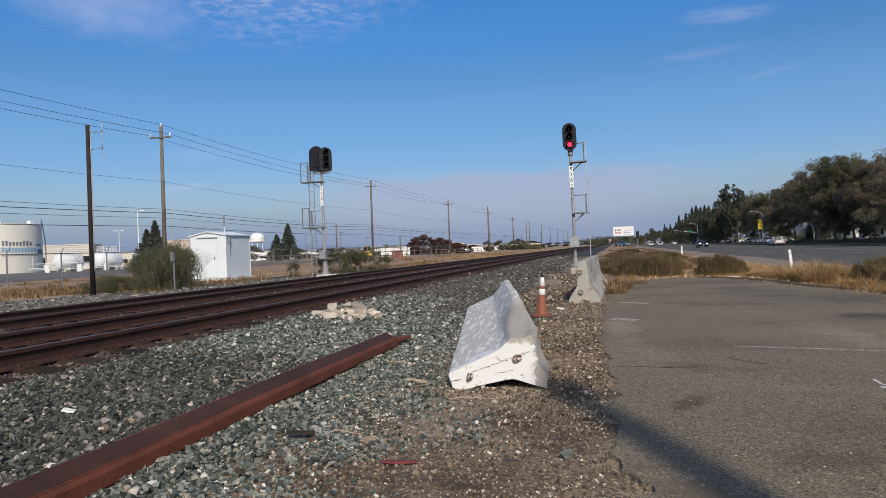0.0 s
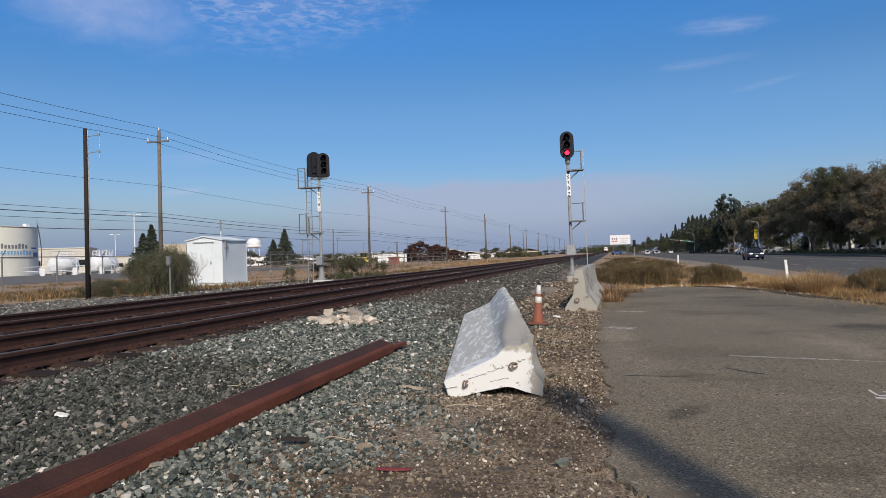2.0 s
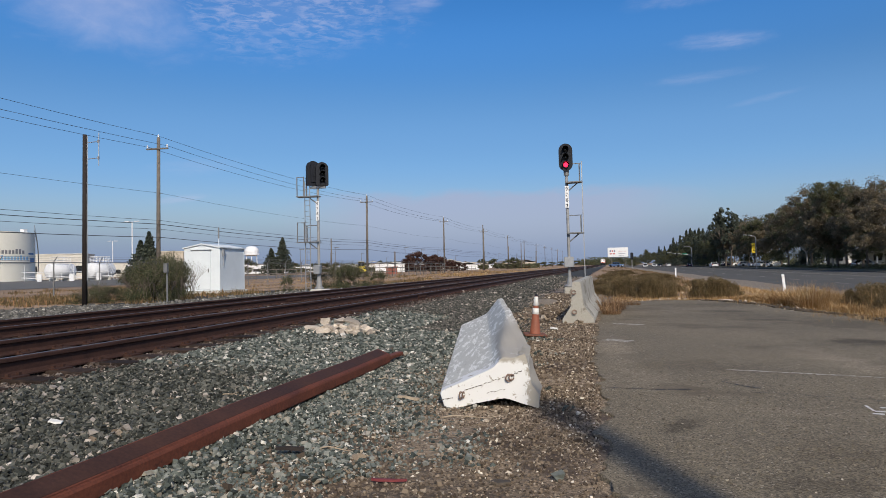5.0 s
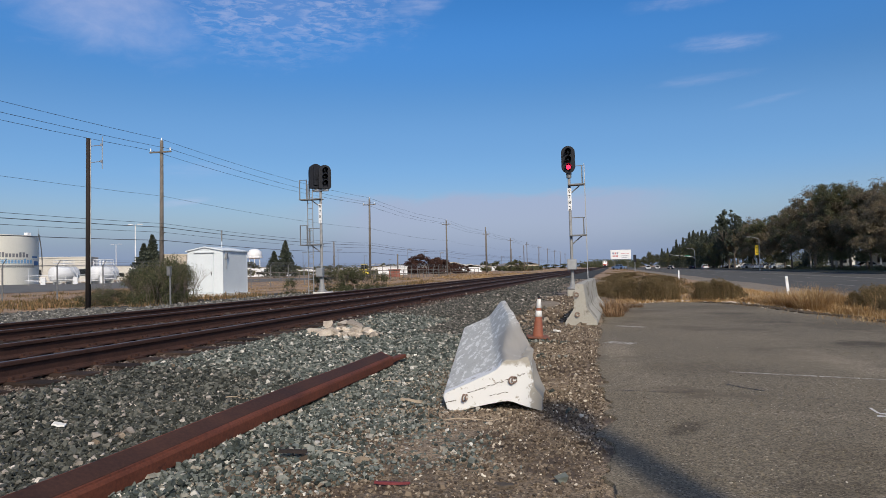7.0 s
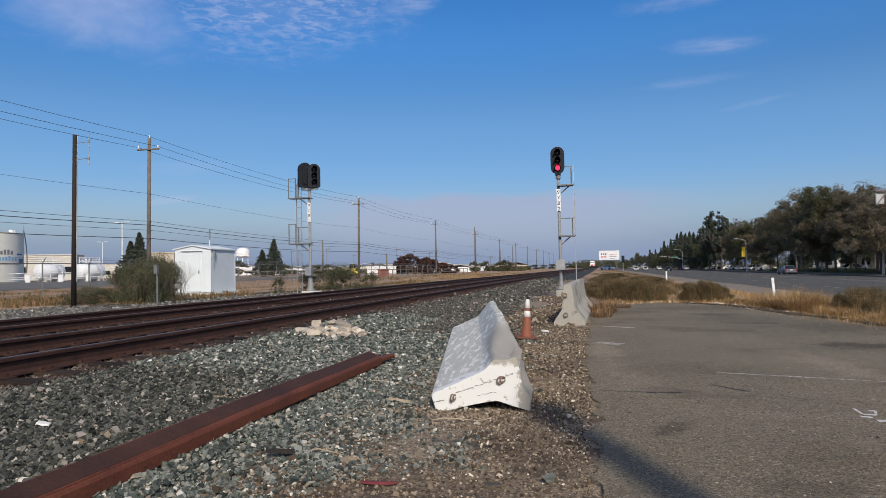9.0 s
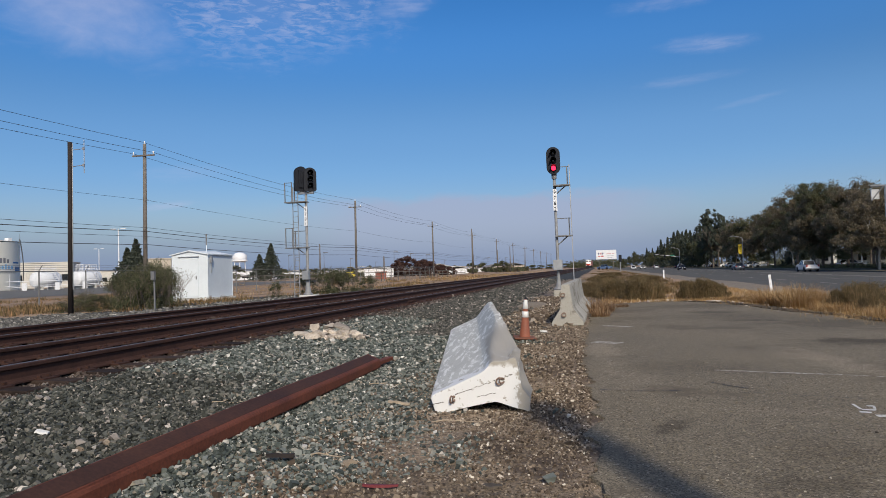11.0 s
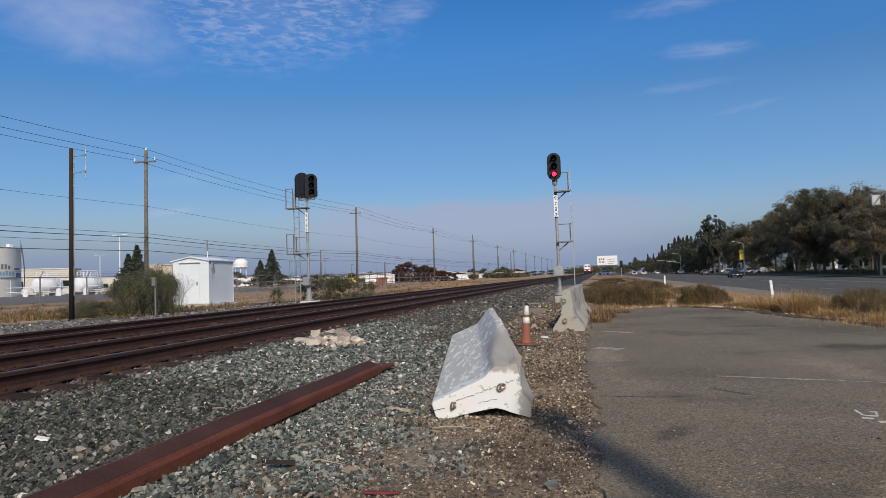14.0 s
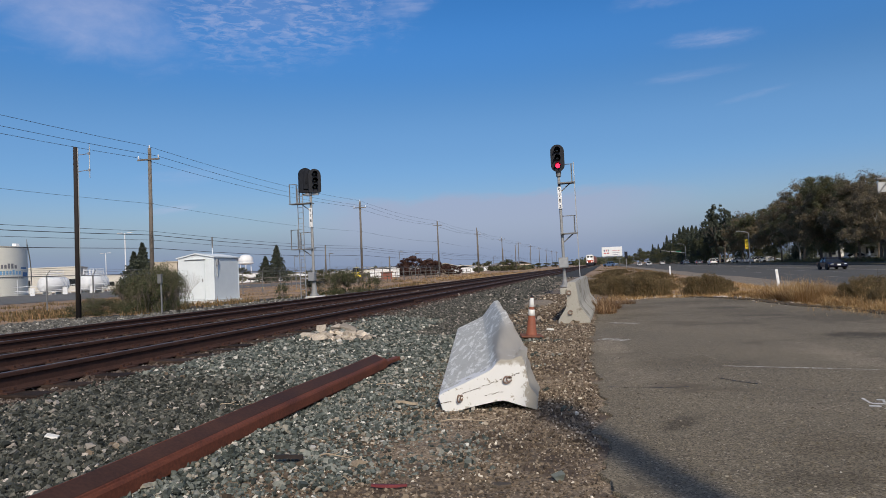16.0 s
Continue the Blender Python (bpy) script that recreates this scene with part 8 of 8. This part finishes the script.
def car(name, label, colour, kind, lights=False):
    """A car that faces -y, its base at the origin."""
    L, W, H = {"suv": (4.5, 1.84, 1.68), "sedan": (4.6, 1.8, 1.45), "coupe": (4.1, 1.68, 1.22), "pickup": (4.95, 1.76, 1.62), "van": (5.0, 1.95, 1.95)}[kind]
    t = thing(name, pose(0, 0, 0), label, {"suv": "car", "sedan": "car", "coupe": "car", "pickup": "pickup truck", "van": "van"}[kind], "vehicles on the road")
    r = 0.34 if kind != "pickup" else 0.38
    belt, sill, hood = H * 0.60, 0.26, H * 0.56
    f, b = -L / 2, L / 2
    # body side outline (y, z), drawn out across
    if kind == "pickup":
        side = [(f + 0.05, sill), (f, 0.5), (f + 0.04, hood + 0.05), (f + 1.5, belt + 0.05), (b - 0.05, belt + 0.02), (b, 0.6), (b - 0.06, sill + 0.08)]
    else:
        side = [(f + 0.1, sill), (f, 0.45), (f + 0.06, hood - 0.1), (f + 0.35, hood), (f + 1.25, belt), (b - 0.12, belt + 0.03), (b, 0.75), (b - 0.05, 0.42), (b - 0.15, sill)]
    bm = bmesh.new()
    rows = []
    for x, k in ((-W / 2, 0.93), (-W / 2 + 0.06, 1.0), (W / 2 - 0.06, 1.0), (W / 2, 0.93)):
        rows.append([bm.verts.new((x, y * (1 - 0.012 * (k < 1)), 0.62 + (z - 0.62) * k)) for y, z in side])
    n = len(side)
    for p, q in zip(rows, rows[1:]):
        for i in range(n):
            bm.faces.new((p[i], p[(i + 1) % n], q[(i + 1) % n], q[i]))
    bm.faces.new(rows[0][::-1]), bm.faces.new(rows[-1])
    bmesh.ops.bevel(bm, geom=list(bm.edges), offset=0.05, segments=2, affect="EDGES", profile=0.6, clamp_overlap=True)
    part("body", bm, colour, t)
    # cabin
    if kind == "pickup":
        y0, y1, y2, y3 = f + 1.35, f + 2.05, f + 3.2, f + 3.45
    elif kind in ("sedan", "coupe"):
        y0, y1, y2, y3 = f + 1.2, f + 2.0, b - 1.3, b - 0.55
    else:
        y0, y1, y2, y3 = f + 1.1, f + 1.85, b - 0.5, b - 0.12
    w0, w1 = W / 2 - 0.06, W / 2 - 0.24
    lo = [(-w0, y0, belt - 0.02), (w0, y0, belt - 0.02), (w0, y3, belt - 0.02), (-w0, y3, belt - 0.02)]
    up = [(-w1, y1, H - 0.06), (w1, y1, H - 0.06), (w1, y2, H - 0.06), (-w1, y2, H - 0.06)]
    bm = bmesh.new()
    slab(bm, lo, up)
    bmesh.ops.bevel(bm, geom=list(bm.edges), offset=0.05, segments=2, affect="EDGES")
    part("glasshouse", bm, M_GLASS, t, "dark tinted windows")
    bm = bmesh.new()
    box(bm, (0, (y1 + y2) / 2, H - 0.03), (2 * w1 + 0.06, y2 - y1 + 0.1, 0.07), bevel=0.025)
    part("roof", bm, colour, t)
    for sx in (-1, 1):
        for ya, yb in ((y0, y1), (y3, y2), ((y1 + y2) / 2, (y1 + y2) / 2)):
            bm = bmesh.new()
            tube(bm, (sx * w0, ya, belt), (sx * w1, yb, H - 0.05), 0.045, seg=6)
            part("pillar", bm, colour, t)
        bm = bmesh.new()
        box(bm, (sx * (W / 2 + 0.09), y0 + 0.35, belt + 0.08), (0.18, 0.1, 0.13), bevel=0.03)
        part("mirror", bm, colour, t)
        bm = bmesh.new()
        box(bm, (sx * (W / 2 - 0.28), f + 0.06, hood - 0.12), (0.34, 0.14, 0.10), rot=(0, 0, sx * 12), bevel=0.03)
        part("headlight", bm, M_HEADLIGHT if lights else M_LAMPGLASS, t, "lit headlight" if lights else "clear headlight")
        bm = bmesh.new()
        box(bm, (sx * (W / 2 - 0.14), b - 0.04, belt - 0.12), (0.2, 0.1, 0.3), bevel=0.02)
        part("tail_light", bm, M_TAIL, t, "red tail light")
    bm = bmesh.new()
    box(bm, (0, f + 0.0, 0.62), (0.95, 0.08, 0.2), bevel=0.02)
    part("grille", bm, M_BLACK, t, "black grille")
    for y, nm in ((f + 0.0, "front_bumper"), (b - 0.02, "rear_bumper")):
        bm = bmesh.new()
        box(bm, (0, y, 0.42), (W - 0.1, 0.14, 0.2), bevel=0.04)
        part(nm, bm, M_CHROME if kind == "pickup" else colour, t)
    for y in (f - 0.075, b + 0.06):
        bm = bmesh.new()
        box(bm, (0, y, 0.5 if y < 0 else 0.72), (0.31, 0.015, 0.15))
        part("plate", bm, M_WHITE, t, "pale blank plate")
    if kind == "pickup":
        bm = bmesh.new()
        box(bm, (0, (y3 + b) / 2 + 0.02, belt + 0.012), (W - 0.3, b - y3 - 0.25, 0.05))
        part("bed", bm, M_BLACK, t, "dark load bed")
    for sx in (-1, 1):
        for y in (f + 0.88, b - 0.9):
            bm = bmesh.new()
            lathe(bm, [(r + 0.06, -0.04), (r + 0.07, 0.0), (r + 0.06, 0.012)], 18, (sx * (W / 2 - 0.02), y, r), (0, 90, 0))
            part("wheel_arch", bm, M_BLACK, t)
            wheel(t, sx * (W / 2 - 0.07), y, r)
    return t


NAVY, SILVER, DGREY = paint("navy_paint", (0.007, 0.011, 0.038)), paint("silver_paint", (0.62, 0.63, 0.64)), paint("blue_grey_paint", (0.13, 0.14, 0.17))
WHITEP, SKYBLUE, DARK = paint("white_car_paint", (0.78, 0.78, 0.77)), paint("light_blue_paint", (0.13, 0.21, 0.37)), paint("near_black_paint", (0.012, 0.013, 0.030))

suv = car("suv", "dark navy sport utility car driving with lit headlights", NAVY, "suv", True)
silver_pickup = car("pickup_truck", "silver pickup truck driving away", SILVER, "pickup")
grey_car = car("sedan", "blue-grey sedan driving away", DGREY, "sedan")
white_pickup = car("pickup_truck", "white pickup truck driving away", WHITEP, "pickup")
dark_sedan = car("sedan", "near-black blue sedan driving towards the crossing", DARK, "coupe", False)


def standing(proto, label, x, y, z, turn):
    o = copy_thing(proto, pose(x, y, z, 0, 0, turn))
    o["label"] = label
    return o


white_sedan = car("sedan", "white sedan waiting at the far lights", WHITEP, "sedan")
white_sedan.matrix_world = pose(16.2, 280, ROAD_Z + 0.05)
standing(white_sedan, "white sedan waiting in the far lane", 20.0, 283, ROAD_Z + 0.08, 0)
silver_sedan = car("sedan", "silver sedan far along the road", SILVER, "sedan")
silver_sedan.matrix_world = pose(26.8, 300, ROAD_Z + 0.05, 0, 0, 180)
standing(dark_sedan, "dark sedan far along the road", 30.8, 262, ROAD_Z + 0.02, 180)
blue_car = car("pickup_truck", "faded blue pickup truck parked under the billboard", SKYBLUE, "pickup")
blue_car.matrix_world = pose(4.0, 224, -0.05, 0, 0, 48)
for k, (x, y) in enumerate(((42, 198), (42.5, 206), (41.5, 216), (42, 228), (41.2, 242), (42, 256), (40.5, 272), (45, 162), (44.5, 131), (43, 236), (42, 265), (41.5, 190), (42, 182), (41, 285), (41, 300))):
    standing((white_sedan, silver_sedan, white_pickup, white_sedan, dark_sedan)[k % 5] if k % 5 != 2 else silver_sedan, "parked car glimpsed under the roadside trees", x, y, -0.44, 90 + 10 * (k % 3))


def locomotive():
    t = thing("locomotive", pose(0, 0, 0), "red and white diesel locomotive with lit headlights", "locomotive")
    red = paint("red_loco_paint", (0.42, 0.06, 0.035))
    bm = bmesh.new()
    box(bm, (0, 1.5, 2.15), (2.5, 1.9, 1.9), bevel=0.15)
    part("nose", bm, WHITEP, t, "white short nose")
    bm = bmesh.new()
    box(bm, (0, 1.3, 1.75), (2.7, 1.7, 0.9), bevel=0.1)
    part("nose_band", bm, red, t, "red lower nose")
    bm = bmesh.new()
    prism(bm, [(-1.5, 1.3), (1.5, 1.3), (1.5, 4.1), (1.1, 4.5), (-1.1, 4.5), (-1.5, 4.1)], 2.4, 4.8)
    part("cab", bm, WHITEP, t, "white cab")
    for sx in (-0.7, 0.7):
        bm = bmesh.new()
        box(bm, (sx, 2.37, 3.65), (0.95, 0.08, 0.65), bevel=0.03)
        part("windscreen", bm, M_GLASS, t, "dark windscreen")
        bm = bmesh.new()
        lathe(bm, [(0.2, 0), (0.19, 0.05), (0.1, 0.08)], 12, (sx * 0.28, 0.55, 2.75), (90, 0, 0))
        part("headlight", bm, M_HEADLIGHT, t, "lit headlight")
        bm = bmesh.new()
        lathe(bm, [(0.17, 0), (0.16, 0.05), (0.08, 0.08)], 12, (sx * 1.3, 0.25, 1.5), (90, 0, 0))
        part("ditch_light", bm, M_HEADLIGHT, t, "lit ditch light")
    bm = bmesh.new()
    prism(bm, [(-1.25, 1.3), (1.25, 1.3), (1.25, 4.0), (0.9, 4.35), (-0.9, 4.35), (-1.25, 4.0)], 4.8, 21.0)
    part("hood", bm, red, t, "long red engine hood")
    bm = bmesh.new()
    box(bm, (0, 11, 1.15), (3.1, 21.6, 0.35), bevel=0.05)
    part("frame", bm, M_BLACK, t, "black underframe")
    bm = bmesh.new()
    slab(bm, [(-1.45, 0.1, 0.12), (1.45, 0.1, 0.12), (1.45, 0.5, 0.12), (-1.45, 0.5, 0.12)], [(-1.5, 0.2, 1.2), (1.5, 0.2, 1.2), (1.5, 0.5, 1.2), (-1.5, 0.5, 1.2)])
    part("plow", bm, M_BLACK, t, "black pilot plow")
    bm = bmesh.new()
    box(bm, (0, 11, 0.7), (2.4, 5.0, 0.9), bevel=0.2)
    part("fuel_tank", bm, M_BLACK, t)
    for y in (3.0, 4.8, 6.6, 15.4, 17.2, 19.0):
        bm = bmesh.new()
        for sx in (-0.75, 0.75):
            lathe(bm, [(0.52, -0.07), (0.52, 0.07)], 18, (sx, y, 0.52), (0, 90, 0))
        tube(bm, (-0.8, y, 0.52), (0.8, y, 0.52), 0.1)
        part("wheelset", bm, M_RAIL, t)
    for sx in (-1.45, 1.45):
        bm = bmesh.new()
        tube(bm, (sx, 0.5, 2.2), (sx, 2.4, 2.2), 0.03, seg=5)
        tube(bm, (sx, 0.5, 1.2), (sx, 0.5, 2.2), 0.03, seg=5)
        tube(bm, (sx, 4.8, 2.2), (sx, 21.2, 2.2), 0.03, seg=5)
        part("handrail", bm, M_WHITE, t)
    return t


def freight_car():
    t = thing("freight_car", pose(0, 0, 0), "rust-brown boxcar coupled behind the locomotive", "freight car", "train")
    bm = bmesh.new()
    box(bm, (0, 8, 2.7), (3.0, 15.4, 3.1), bevel=0.06)
    part("body", bm, M_BRICKRED, t)
    bm = bmesh.new()
    box(bm, (0, 8, 1.05), (2.6, 15.9, 0.3))
    part("underframe", bm, M_BLACK, t)
    for y in (2.0, 3.8, 12.2, 14.0):
        bm = bmesh.new()
        for sx in (-0.75, 0.75):
            lathe(bm, [(0.45, -0.07), (0.45, 0.07)], 16, (sx, y, 0.45), (0, 90, 0))
        tube(bm, (-0.8, y, 0.45), (0.8, y, 0.45), 0.1)
        part("wheelset", bm, M_RAIL, t)
    return t


loco = locomotive()
wagons = [freight_car()]
for k in range(4):
    wagons.append(copy_thing(wagons[0], pose(0, 0, 0)))


# ---- what moves ----
def along_road(thing_ob, x, rows, away):
    """Rows of (seconds, metres along the road)."""
    z = ROAD_Z + float(np.interp(x, [9.6, 21.3, 33.0], [0.0, 0.08, 0.0]))
    walk(thing_ob, [(t, pose(x, y, z, 0, 0, 180 if away else 0)) for t, y in rows])


def motions():
    along_road(suv, 18.7, [(0.0, 147.9), (0.5, 134.8), (1.0, 121.5), (1.5, 108.2), (2.0, 94.7), (2.5, 80.9), (3.0, 66.9), (3.5, 53.5), (4.0, 40.1), (6.0, -13.6), (16.0, -158.7)], False)
    along_road(silver_pickup, 30.4, [(0.0, 136.7), (1.0, 150.6), (1.5, 157.3), (2.0, 165.4), (3.0, 176.5), (3.5, 183.7), (4.0, 189.9), (7.0, 226.1), (9.0, 241.6), (12.0, 249.4), (16.0, 250.0)], True)
    along_road(grey_car, 30.2, [(0.0, -69.3), (7.5, 87.9), (8.0, 97.0), (8.5, 106.3), (9.0, 117.4), (11.5, 159.9), (14.0, 196.9), (16.0, 219.2)], True)
    along_road(white_pickup, 30.3, [(0.0, -117.0), (11.5, 115.9), (12.5, 135.9), (13.5, 154.8), (14.5, 172.7), (16.0, 193.8)], True)
    along_road(dark_sedan, 23.0, [(0.0, 368.0), (11.5, 175.4), (12.5, 152.9), (13.5, 129.9), (14.5, 108.7), (15.5, 85.3), (16.0, 74.8)], False)
    for ob, back in [(loco, 0.0)] + [(w, 22.4 + 16.3 * k) for k, w in enumerate(wagons)]:
        rows = []
        for t in (0.0, 4.0, 8.0, 12.0, 16.0):
            y = 280.0 + 22.0 * (16.0 - t) + back
            rows.append((t, pose(-6.25 + TILT * y, y, 0.385, 0, 0, -math.degrees(TILT))))
        walk(ob, rows)


motions()
